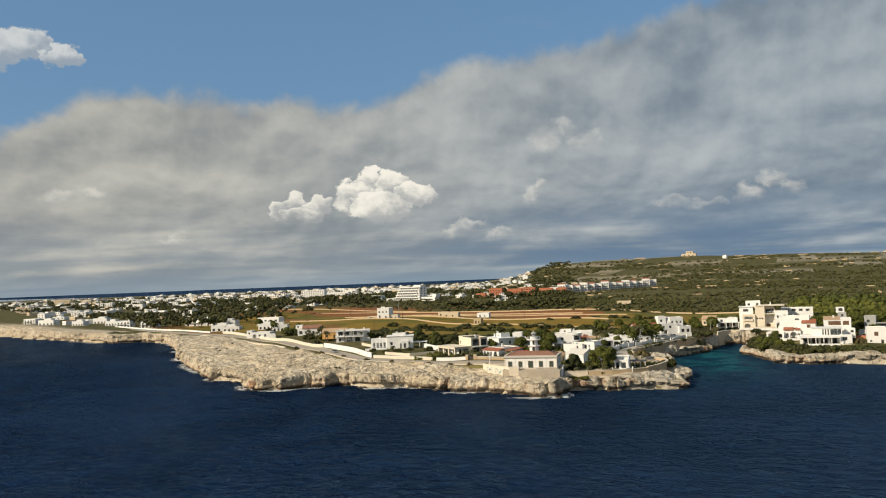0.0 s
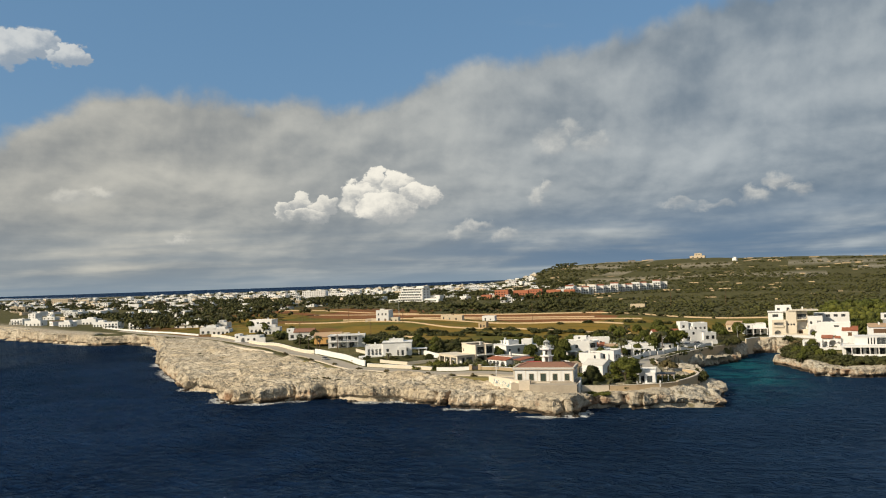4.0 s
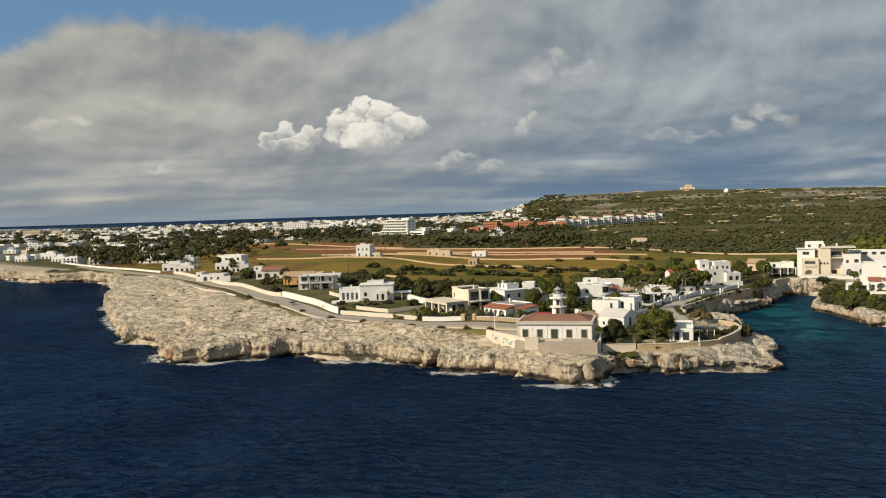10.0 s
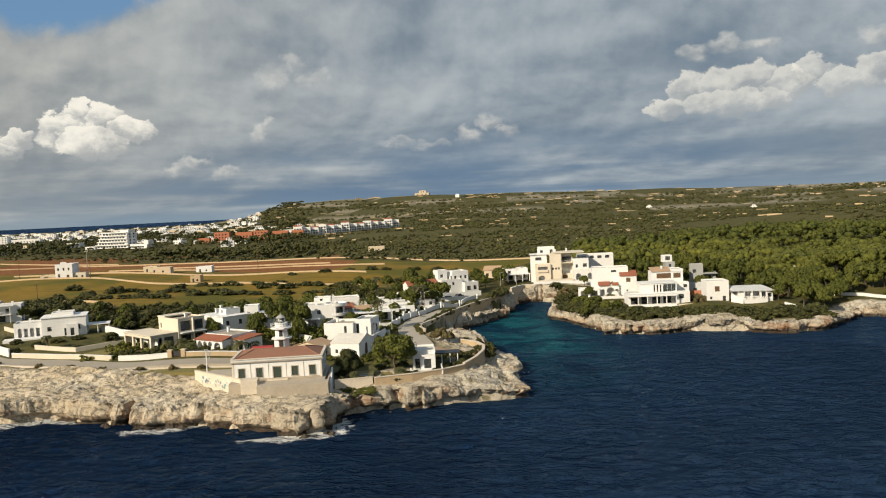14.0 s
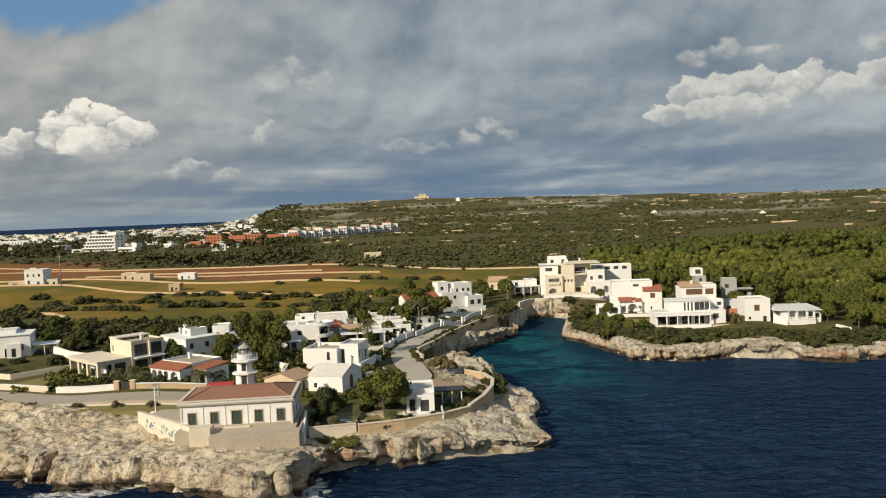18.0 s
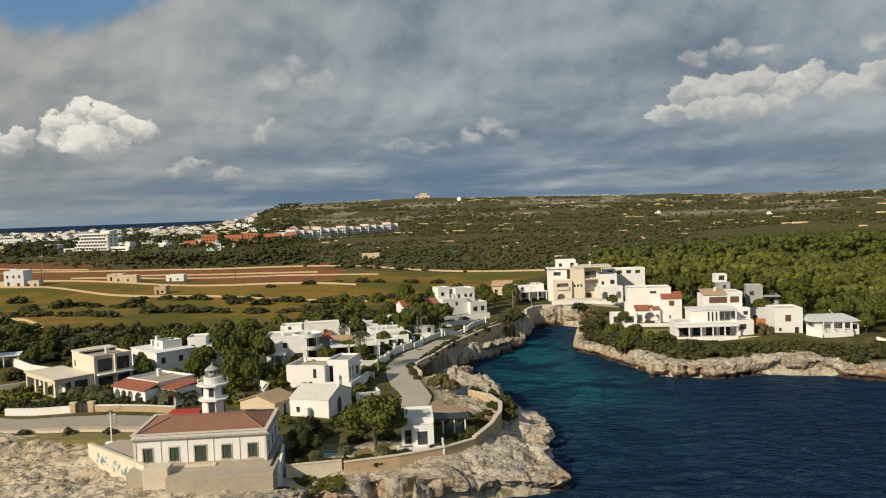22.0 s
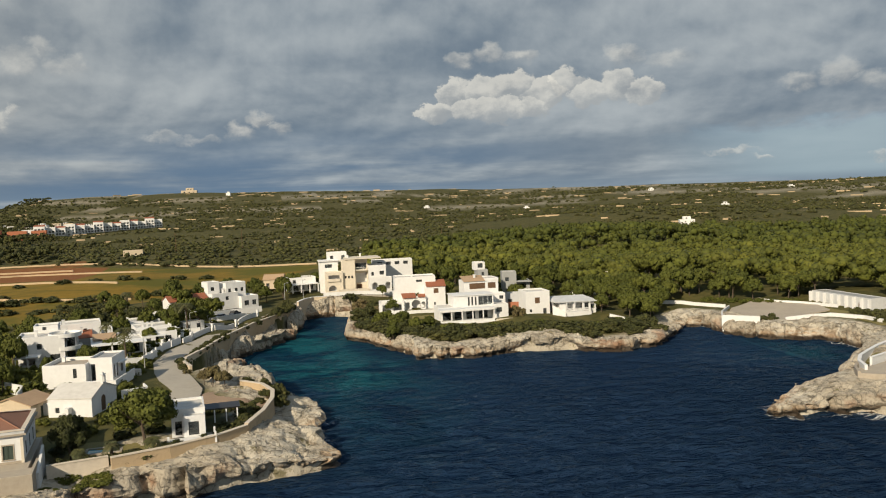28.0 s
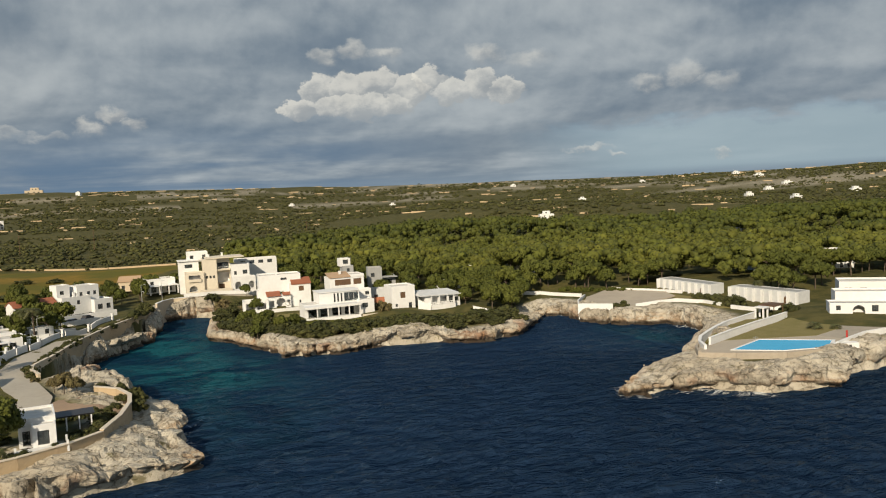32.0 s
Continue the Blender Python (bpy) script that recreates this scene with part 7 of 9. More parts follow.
def pool_terrace():
    z = 5.0
    CURVE = [(148.6, 15.6), (150.6, 20.0), (154.0, 24.0), (158.5, 27.5), (164, 31.5), (170, 35.2), (178, 38.8), (184, 41.5)]
    wall_run("terrace_wall", CURVE, 0, 0.5, WHITE, "curving white terrace wall", base=3.6, top=6.1, drop=2.5, coping=WHITE, step=2.5)
    wall_run("terrace_wall", [(153.4, 20.3), (163, 25), (172, 29.0), (188, 35.6)], 0, 0.5, WHITE, "straight white terrace wall rising from the pool", base=4.6, top=6.4, drop=1.0, coping=WHITE)
    sheet("terrace_paving", [(145.6, 13.4), (150.9, 9.6), (158.7, 5.0), (168.5, 3.4), (176, 6), (183, 8.8), (190, 22), (188, 34), (172, 27.8), (153.8, 19.2), (148.2, 17)], 0.3, PAVING, "pale paved pool terrace", "pavement", z=5.32)
    wall_run("sea_wall", [(145.4, 13.4), (150.9, 9.4), (158.7, 4.6), (168.5, 3.0)], 0, 0.5, STONEGREY, "pale stone sea wall of the pool terrace", base=3.0, top=5.5, drop=2.0, step=3)
    wall_run("sea_wall", [(145.4, 13.4), (147.6, 17.2), (150.6, 20.4)], 0, 0.5, STONEGREY, "pale stone end wall of the pool terrace", base=3.0, top=5.8, drop=2.0, step=3)
    wall_run("sea_wall", [(171, 4.2), (177.5, 7.0), (184, 9.4), (192, 10.0), (205, 7)], 0, 0.45, WHITE, "white sea wall beside the drive", base=4.0, top=6.2, drop=2.0, step=3)
    sheet("pool_lawn", [(157.5, 20.8), (172, 27.4), (187.5, 34), (193, 27), (186, 18), (176, 14.5), (166, 18)], 0.3, LAWN, "dry lawn round the pool", "grass", z=5.36)
    sheet("pool_lawn", [(150.4, 19.0), (153.2, 21.2), (172, 30.0), (186, 36.6), (178, 38.0), (170, 34.4), (158.6, 26.6)], 0.3, LAWN, "strip of lawn between two terrace walls", "grass", z=5.34)
    sheet("drive", [(176, 14), (186, 17.5), (194, 27), (196, 36), (206, 36), (215, 10), (190, 11), (178, 8)], 0.3, ASPHALT, "grey paved drive", "pavement", z=5.345)
    rim = [(152.6, 12.2), (159.8, 6.6), (168.9, 4.5), (174.6, 9.0), (163.6, 17.3)]
    o = thing("swimming_pool", (163, 10.5, 5.34), 0, "bright blue angular swimming pool with a white rim", "swimming pool")
    def ring_of(points, k):
        c = Vector((163, 10.5))
        return [(Vector(p) - c) * k for p in points]
    bm = bmesh.new()
    a, b = ring_of(rim, 1.07), ring_of(rim, 1.0)
    for i in range(5):
        j = (i + 1) % 5
        quad(bm, (*a[i], 0.09), (*a[j], 0.09), (*b[j], 0.09), (*b[i], 0.09))
        quad(bm, (*a[i], -0.1), (*a[j], -0.1), (*a[j], 0.09), (*a[i], 0.09))
        quad(bm, (*b[i], 0.09), (*b[j], 0.09), (*b[j], 0.02), (*b[i], 0.02))
    part("pool_rim", bm, WHITE, o, "white pool rim")
    bm = bmesh.new()
    bm.faces.new([bm.verts.new((*p, 0.03)) for p in b])
    part("pool_water", bm, WATERBLUE, o, "clear bright blue water")
    bm = bmesh.new()
    for dx in (0, 0.6):
        tube(bm, (-1.2 + dx, 6.6, 0.05), (-1.2 + dx, 6.6, 0.8), 0.03, 0.03, 6)
        tube(bm, (-1.2 + dx, 6.6, 0.8), (-1.2 + dx, 6.0, 0.75), 0.03, 0.03, 6)
        tube(bm, (-1.2 + dx, 6.0, 0.75), (-1.2 + dx, 5.9, -0.1), 0.03, 0.03, 6)
    part("ladder", bm, GREY, o, "metal pool ladder")
    p = thing("shower_post", (176.0, 6.6, 5.32), 0, "dark red shower post beside the pool", "post")
    part("post", box_mesh(-0.17, 0.17, -0.1, 0.1, 0, 2.3, bevel=0.02), REDPAINT, p)
    p = thing("pump_house", (173.6, 4.8, 5.0), -22, "low white pump housing at the pool edge", "box")
    part("body", box_mesh(-2.4, 2.4, -0.9, 0.9, -0.8, 0.75, bevel=0.05), WHITE, p)
    part("vent", box_mesh(0.4, 0.9, -0.94, -0.9, -0.1, 0.4), DARK, p)
    p = thing("terrace_gatehouse", (184.5, 40.0, 5.3), 20, "small white porch with a thatched shelter", "shelter")
    posts(p, [(-1, -1), (1, -1), (-1, 1), (1, 1)], -0.4, 2.0, 0.35)
    slab(p, "roof_slab", -1.4, 1.4, -1.4, 1.4, 2.0, 2.25)
    slab(p, "thatch", 2.5, 7.5, -2.0, 2.0, 2.0, 2.35, mat=WOOD)
    posts(p, [(2.8, -1.7), (7.2, -1.7), (2.8, 1.7), (7.2, 1.7)], -0.4, 2.0, 0.18, WOOD)
    wall_run("garden_wall", [(190.5, 58), (193, 50), (197, 47)], 1.0, 0.5, WHITE, "sloping white garden wall with piers", step=3)
    o = thing("white_villa", (199.5, 27.5, 5.6), -38, "white flat-roofed villa with a shaded porch and terrace", "house")
    block(o, (-4.5, 9, 0, 5.5, 0, 2.9), front=[(1.4, 1.2, 1.0, 1.1, "dark"), (5.0, 0.2, 2.6, 2.2, "arch"), (9.0, 0.9, 1.4, 1.5, "dark")], deck=GREY)
    block(o, (-2.5, 14, 5.52, 12, 0, 4.9), front=[(11.5, 1.6, 2.0, 1.5, "dark")])
    slab(o, "porch", 9.02, 14.5, -3.5, 5.4, -0.4, 1.6)
    railing(o, (9.3, -3.3), (14.3, -3.3), 1.6, 0.9, WHITE)
    slab(o, "tile_step", 9.2, 14.3, -3.9, -3.52, 0.0, 1.1, mat=TILE)
    o = thing("white_villa", (222, 44, 6.0), -40, "white flat-roofed villa behind the drive", "house")
    block(o, (-6, 10, 0, 9, 0, 4.2), front=[(1.4, 1.2, 1.6, 1.4, "dark"), (5.0, 1.2, 1.6, 1.4, "dark"), (9.0, 0.9, 1.4, 1.5, "dark")])


pool_terrace()


# ---- villas along the western road ----
def western_villas():
    o = thing("white_villa", (-86.5, 66.5, 7.7), 24, "white single-storey villa with a columned porch and stepped parapets", "house")
    block(o, (-2.5, 9.5, 0, 10, 0, 5.6), front=[(1.5, 1.8, 1.1, 1.3, "dark"), (6.0, 0.2, 1.0, 2.2, "dark"), (9.0, 1.8, 1.4, 1.4, "dark")], right=[(1.5, 1.8, 1.3, 1.4, "dark"), (5.5, 1.8, 1.3, 1.4, "dark")])
    slab(o, "cornice", -2.8, 9.8, -0.3, 10.2, 5.6, 5.8)
    block(o, (0, 6, 3, 9, 5.5, 6.8), parapet=0.3)
    block(o, (-10, -2.52, 1.5, 9, 0, 4.6), front=[(1.0, 0.4, 1.0, 2.6, "open"), (2.6, 0.4, 1.0, 2.6, "open"), (4.2, 0.4, 1.0, 2.6, "open"), (5.8, 0.4, 1.0, 2.6, "open")], left=[(1, 0.4, 1.2, 2.6, "open"), (3.5, 0.4, 1.2, 2.6, "open")])
    slab(o, "terrace", -12.5, -2.6, -2.5, 1.48, -0.6, 0.5)
    slab(o, "stair", -11, -8.5, -3.8, -2.52, -0.6, 0.15)
    block(o, (4.2, 7.4, -1.6, -0.02, 0, 3.6), front=[(1.1, 0.3, 1.0, 2.2, "dark")], parapet=0.2)
    slab(o, "carport_roof", 9.52, 16, 1, 7, 2.5, 2.7)
    posts(o, [(15.6, 1.4), (15.6, 6.6), (12.5, 1.4)], -0.2, 2.5)
    chimney(o, 2, 5, 6.5, 0.9)
    chimney(o, -6, 5, 4.4, 1.0)
    o = thing("white_villa", (-124, 97.5, 8.3), 26, "white two-storey villa with long shaded balconies", "house")
    block(o, (-9, 8, 1.8, 11, 0, 6.0), front=[(1, 3.4, 2.2, 2.0, "dark"), (4.4, 3.4, 2.2, 2.0, "dark"), (8.2, 3.4, 2.2, 2.0, "dark"), (12.2, 3.4, 1.2, 1.4, "dark"), (1.2, 0.5, 1.2, 1.6, "dark"), (5.5, 0.3, 2.4, 2.1, "dark"), (9.6, 0.3, 2.4, 2.1, "dark")],
          right=[(1.5, 3.6, 1.2, 1.3, "dark"), (5, 3.6, 1.2, 1.3, "dark")], left=[(2, 3.4, 3, 1.8, "dark")])
    slab(o, "balcony", -9.3, 5, -0.6, 1.78, 2.75, 3.0)
    slab(o, "roof_overhang", -9.4, 6, -0.7, 1.78, 5.7, 6.0)
    posts(o, [(-9, -0.4), (-4.5, -0.4), (0, -0.4), (4.7, -0.4)], 0, 5.7, 0.22)
    railing(o, (-9.2, -0.5), (4.9, -0.5), 3.0, 0.9, WHITE)
    chimney(o, 5, 6, 5.6, 1.2)
    wall_run("garden_wall", [(-112, 84), (-101, 76), (-92, 72)], 1.3, 0.35, CREAM, "low garden wall between two villas")
    o = thing("ochre_house", (-143, 113, 8.8), 20, "ochre-yellow house with a tiled gable roof", "house")
    block(o, (-8, 5, 0, 8, 0, 3.6), front=[(2, 1, 1.2, 1.3, "dark"), (6, 0.2, 1.1, 2.1, "door"), (9.5, 1, 1.2, 1.3, "dark")], mat=OCHRE, parapet=0.02)
    gable_roof(o, (-8, 5, 0, 8, 3.62), 1.9, "x", 0.35, TILEPALE, OCHRE)
    block(o, (5.02, 9, 1, 7, 0, 5.0), front=[(1.2, 2.6, 1.2, 1.2, "dark")], mat=CREAM)
    o = thing("tiled_house", (-176, 138, 8.8), 24, "white house with glazed bay and brown tiled roof", "house")
    block(o, (-7, 6.5, 0, 9, 0, 4.2), front=[(1, 1, 1.8, 1.8, "dark"), (4.2, 1, 1.2, 1.6, "win"), (8.5, 1, 1.4, 1.5, "dark")], right=[(2, 1, 1.4, 1.5, "dark")], parapet=0.02)
    gable_roof(o, (-4, 6.5, 0, 9, 4.22), 1.7, "x", 0.4, TILEOLD)
    block(o, (-8.5, -4.5, 3, 8, 4.0, 6.2), front=[(1, 0.6, 1.0, 1.0, "dark")])
    o = thing("white_villa", (-212, 140, 7.4), 18, "low white house beside the road with an arched gate", "house")
    block(o, (-6, 6, 0, 9, 0, 3.6), front=[(1.5, 0.3, 2.0, 2.2, "arch"), (5, 0.9, 1.2, 1.3, "dark"), (8.4, 0.9, 1.2, 1.3, "dark")])
    block(o, (-9, -6.02, 2, 8, 0, 4.6), front=[(1, 2.4, 1, 1.1, "dark")])
    slab(o, "gate_arch", 6.2, 9.5, -0.5, 0, -0.3, 2.6)
    for i, (x, y, w, h, yaw, lab) in enumerate(((-270, 231, 17, 5.8, 8, "large white villa with a flat roof above the road"), (-299, 214, 15, 4.2, 22, "long white house with a garage wall"), (-282, 203, 12, 3.6, 22, "white roadside house with a flat roof"),
                                               (-376, 283, 26, 6.4, 8, "wide white two-storey villa with balconies"), (-424, 276, 14, 5.2, 15, "white villa with an arched front"), (-458, 282, 13, 5.4, 12, "white villa with a glazed upper storey"),
                                               (-536, 332, 15, 5.0, 10, "white villa among dark trees"), (-531, 300, 12, 4.4, 10, "white bungalow near the shore"), (-592, 318, 18, 5.0, 8, "long white house near the shore"), (-640, 340, 15, 5.5, 5, "white house above the sea cliff"),
                                               (-330, 262, 12, 4.4, 15, "white bungalow behind a garden wall"), (-720, 662, 18, 7, 10, "white house standing in dark woods"), (-842, 700, 26, 8, 10, "pale villa with a broad roof in the woods"), (-490, 300, 12, 4.2, 10, "white bungalow with a low roof"),
                                               (-250, 200, 11, 3.8, 20, "white house half hidden by shrubs"), (-232, 190, 10, 4.4, 25, "white house with a chimney behind shrubs"))):
        o = thing("white_villa", (x, y, height(x, y)), yaw, lab, "house", "shore villas")
        two = h > 5
        fr = [(w * k + 0.5, 0.6, min(1.8, w * 0.12), 1.7, "dark") for k in (0.05, 0.3, 0.55, 0.78)]
        fr += [(w * k + 0.5, 3.2, min(1.8, w * 0.12), 1.4, "dark") for k in (0.05, 0.3, 0.55, 0.78)] if two else []
        block(o, (-w / 2, w / 2, 0, 9, -0.5, h), front=fr, right=[(2, 1.2, 1.4, 1.4, "dark")])
        if two:
            slab(o, "balcony", -w / 2, w / 6, -1.6, -0.02, 2.5, 2.75)
            posts(o, [(-w / 2 + 0.2, -1.4), (w / 6 - 0.2, -1.4)], -0.6, 2.5)
        else:
            block(o, (-w / 4, w / 5, 3, 8, h - 0.3, h + 1.4), parapet=0.2)
        chimney(o, w * 0.2, 5, h - 0.4, 1.3)


western_villas()


def farm_and_far():
    o = thing("farmhouse", (-194, 267, 10.6), 12, "tall white farmhouse with a low annex among red fields", "house")
    block(o, (-4.5, 4.5, 0, 12, -0.5, 8.2), front=[(1.2, 5.2, 0.9, 1.4, "dark"), (4.0, 5.2, 0.9, 1.4, "dark"), (6.6, 5.2, 0.9, 1.4, "dark"), (1.4, 1.6, 1.1, 1.8, "dark"), (5.8, 0.3, 1.4, 2.6, "archdoor")])
    part("gable_crest", box_mesh(-1.6, 1.6, 0, 0.3, 8.2, 9.3, bevel=0.1), WHITE, o)
    block(o, (4.52, 11, 1, 7, -0.5, 3.2), front=[(1.2, 0.9, 1, 1.2, "dark"), (4.2, 0.9, 1, 1.2, "dark")], mat=CREAM)
    block(o, (-13, -5, 2, 7, -0.5, 2.4), front=[(2, 0.6, 2.2, 1.6, "open")], mat=SAND)
    m = thing("aerial_mast", (-190, 285, 11), 0, "thin grey lattice mast behind the farmhouse", "mast")
    bm = bmesh.new()
    tube(bm, (0, 0, 0), (0, 0, 15), 0.18, 0.1, 6)
    part("pole", bm, GREY, m)
    part("antenna", box_mesh(-1.2, 1.2, -0.08, 0.08, 13.4, 13.7), GREY, m)
    for x, y, w, mat, lab in ((-150, 290, 12, SAND, "ruined sandstone field barn"), (-128, 300, 9, WHITE, "small white field shed"), (-160, 300, 8, SAND, "low stone field hut"), (-42, 398, 11, SAND, "low sandstone field house"), (-110, 240, 5, STONE, "small pale dry-stone hut")):
        o = thing("field_shed", (x, y, height(x, y)), 6, lab, "shed")
        block(o, (-w / 2, w / 2, 0, 6, -0.5, 3.4), front=[(w * 0.2, 0.5, 1.0, 1.9, "dark"), (w * 0.6, 1.0, 1.0, 1.0, "dark")], mat=mat)
    o = thing("hotel", (-374, 690, 11), -18, "white multi-storey hotel with rows of balconies", "hotel")
    for k in range(5):
        block(o, (-24 + 2.2 * k, 20, 0, 14, 1.0 + 3.3 * k, 4.3 + 3.3 * k), front=[(1.5 + 4.1 * i, 0.7, 3.2, 1.8, "dark") for i in range(int((43 - 2.2 * k) / 4.1))], right=[(3, 0.8, 2, 1.6, "dark"), (8.5, 0.8, 2, 1.6, "dark")], parapet=0.5)
        slab(o, "balcony_slab", -24 + 2.2 * k, 20, -1.3, -0.02, 3.9 + 3.3 * k, 4.9 + 3.3 * k)
    block(o, (8, 20, 2, 12, 17.4, 20.2))
    block(o, (-38, -24.05, -2, 12, 0, 3.6), front=[(2, 0.8, 9, 1.6, "dark")])
    block(o, (20.05, 44, 2, 10, 0, 4.6), front=[(2, 0.8, 18, 1.6, "dark")])
    block(o, (40, 46, 2, 10, 4.2, 8.5))
    for i, (x, y, w, h) in enumerate(((-276, 752, 17, 10.5), (-256, 770, 19, 9), (-236, 770, 16, 10), (-216, 782, 18, 8.5), (-292, 738, 12, 5), (-200, 800, 14, 8))):
        o = thing("apartment_block", (x, y, 12), 10, "terracotta-red apartment block with small dark windows", "apartment block", "red apartment blocks")
        fr = [(1.5 + 3.6 * a, 1.0 + 3.2 * b, 1.6, 1.5, "dark") for a in range(int(w / 3.7)) for b in range(int(h / 3.3))]
        block(o, (-w / 2, w / 2, 0, 12, -0.5, h), front=fr, right=[(2, 1 + 3.2 * b, 1.6, 1.5, "dark") for b in range(int(h / 3.3))], mat=BLOCKRED)
    for i in range(15):
        t = i / 14
        x, y = -214 + 112 * t, 815 + 130 * t
        w, h = 11, (8.2, 11.0, 9.4)[i % 3]
        o = thing("apartment_block", (x, y, 12.5 + 3 * t), 8, "white terraced apartment block with dark balconies", "apartment block", "white apartment blocks")
        fr = [(1.0 + 3.4 * a, 0.9 + 3.1 * b, 2.2, 1.9, "dark") for a in range(3) for b in range(int(h / 3.2))]
        block(o, (-w / 2, w / 2, 0, 12, -0.5, h), front=fr)
        if i % 2:
            shed_roof(o, (-w / 2, w / 2, 0.5, 6), h + 0.05, h + 1.6, TILE)
    o = thing("ruined_farm", (-216, 2462, height(-216, 2462)), 0, "pale square ruined farmstead on the ridge", "house")
    block(o, (-22, 24, 0, 26, -4, 8.5), front=[(8, 5, 4, 3, "dark"), (22, 5, 4, 3, "dark"), (34, 5, 4, 3, "dark")], mat=SAND)
    block(o, (-8, 14, 4, 20, 8, 16), front=[(5, 2, 3.5, 3, "dark"), (13, 2, 3.5, 3, "dark")], mat=SAND)
    for x, y, w, h in ((-78, 2050, 14, 9), (342, 446, 14, 7), (850, 622, 14, 4), (1010, 900, 18, 4.5), (1106, 1070, 20, 5), (700, 560, 12, 3.6), (760, 700, 12, 4), (900, 820, 15, 4), (1250, 1300, 18, 4), (980, 1250, 14, 4), (640, 900, 12, 3.6), (420, 1100, 12, 3.6), (300, 1300, 12, 3.6), (820, 1500, 14, 4),
                       (262, 150, 12, 5), (268, 95, 12, 5), (300, 120, 14, 5), (240, 100, 9, 4.5), (330, 210, 10, 4)):
        w, h = w * 0.78, h * 0.85
        o = thing("white_house", (x, y, height(x, y)), -20, "white house in the scrub land", "house", "far white houses")
        block(o, (-w / 2, w / 2, 0, 9, -1.5, h), front=[(w * 0.15, 1.8, w * 0.12, 1.4, "dark"), (w * 0.45, 1.8, w * 0.12, 1.4, "dark"), (w * 0.72, 1.8, w * 0.12, 1.4, "dark")])
        block(o, (-w / 4, w / 4, 2, 8, h - 0.3, h + 2.2), front=[(w * 0.15, 0.7, w * 0.12, 1.0, "dark")])


farm_and_far()


def distant_town():
    """The white town on the plain towards the horizon: many small flat-roofed houses, too far to tell apart."""
    rng = np.random.default_rng(7)
    V, F, M = [], [], []

    def add_box(cx, cy, z, w, d, h, yaw, mat):
        c, s = math.cos(yaw), math.sin(yaw)
        n = len(V)
        for zz in (z - 2, z + h):
            for a, b in ((-w, -d), (w, -d), (w, d), (-w, d)):
                V.append((cx + (a * c - b * s) / 2, cy + (a * s + b * c) / 2, zz))
        for k, f in enumerate(((4, 5, 6, 7), (0, 1, 5, 4), (1, 2, 6, 5), (2, 3, 7, 6), (3, 0, 4, 7))):
            F.append([n + i for i in f])
            M.append(2 if k == 0 and mat == 3 else (0 if mat == 3 else mat))
        for i in range(max(2, int(w / 4))):
            for fl in range(max(1, int(h / 3))):
                u = -w / 2 + w * (i + 0.3) / max(2, int(w / 4))
                z0, n2 = z + 0.9 + 3 * fl, len(V)
                for a, zz in ((u, z0), (u + 1.5, z0), (u + 1.5, z0 + 1.5), (u, z0 + 1.5)):
                    b = -d / 2 - 0.06
                    V.append((cx + a * c - b * s, cy + a * s + b * c, zz))
                F.append([n2, n2 + 1, n2 + 2, n2 + 3])
                M.append(1)

    spots = []
    for k in range(760):
        az = radians(rng.uniform(-54, -17))
        r = 620 + 1900 * rng.random() ** 0.8
        if rng.random() < 0.45:
            r = rng.uniform(1300, 2500)
        if k >= 735:
            az, r = radians(rng.uniform(-17, -12)), rng.uniform(1000, 1250)
        spots.append((44 + r * math.sin(az), -122 + r * math.cos(az), r))
    xs, ys = np.array([s[0] for s in spots]), np.array([s[1] for s in spots])
    hz, sd = level(xs, ys), shore_distance(xs, ys)
    for (x, y, r), z, dist in zip(spots, hz, sd):
        if dist < 40 or (x > -470 and y < 640) or abs(x + 374) < 60 and abs(y - 690) < 40:
            continue
        big = r > 1300
        w, d, h = rng.uniform(9, 26 if big else 17), rng.uniform(8, 13), rng.choice([3.5, 4, 6.5, 7, 9.5] if big else [3.5, 4, 6.5])
        add_box(x, y, z, w, d, h, rng.uniform(-0.5, 0.5), rng.choice([0, 0, 0, 0, 3, 4]))
        if rng.random() < 0.4:
            add_box(x + rng.uniform(-3, 3), y + 1, z + h, w * 0.4, d * 0.5, 2.6, 0.2, 0)
    add_box(-700, 985, 10, 42, 14, 16, 0.2, 0)
    add_box(-655, 995, 10, 40, 14, 11, 0.2, 0)
    add_box(-1330, 1010, 10, 34, 16, 14, 0.4, 4)
    add_box(-1285, 1030, 10, 22, 16, 11, 0.4, 4)
    ob = part("distant_town", (V, F), WHITE)
    for m in (DARK, TILE, WHITE, SAND):
        ob.data.materials.append(m)
    ob.data.polygons.foreach_set("material_index", M)
    tagged(ob, "distant white town houses spread over the plain", "town", kind="stuff")


distant_town()


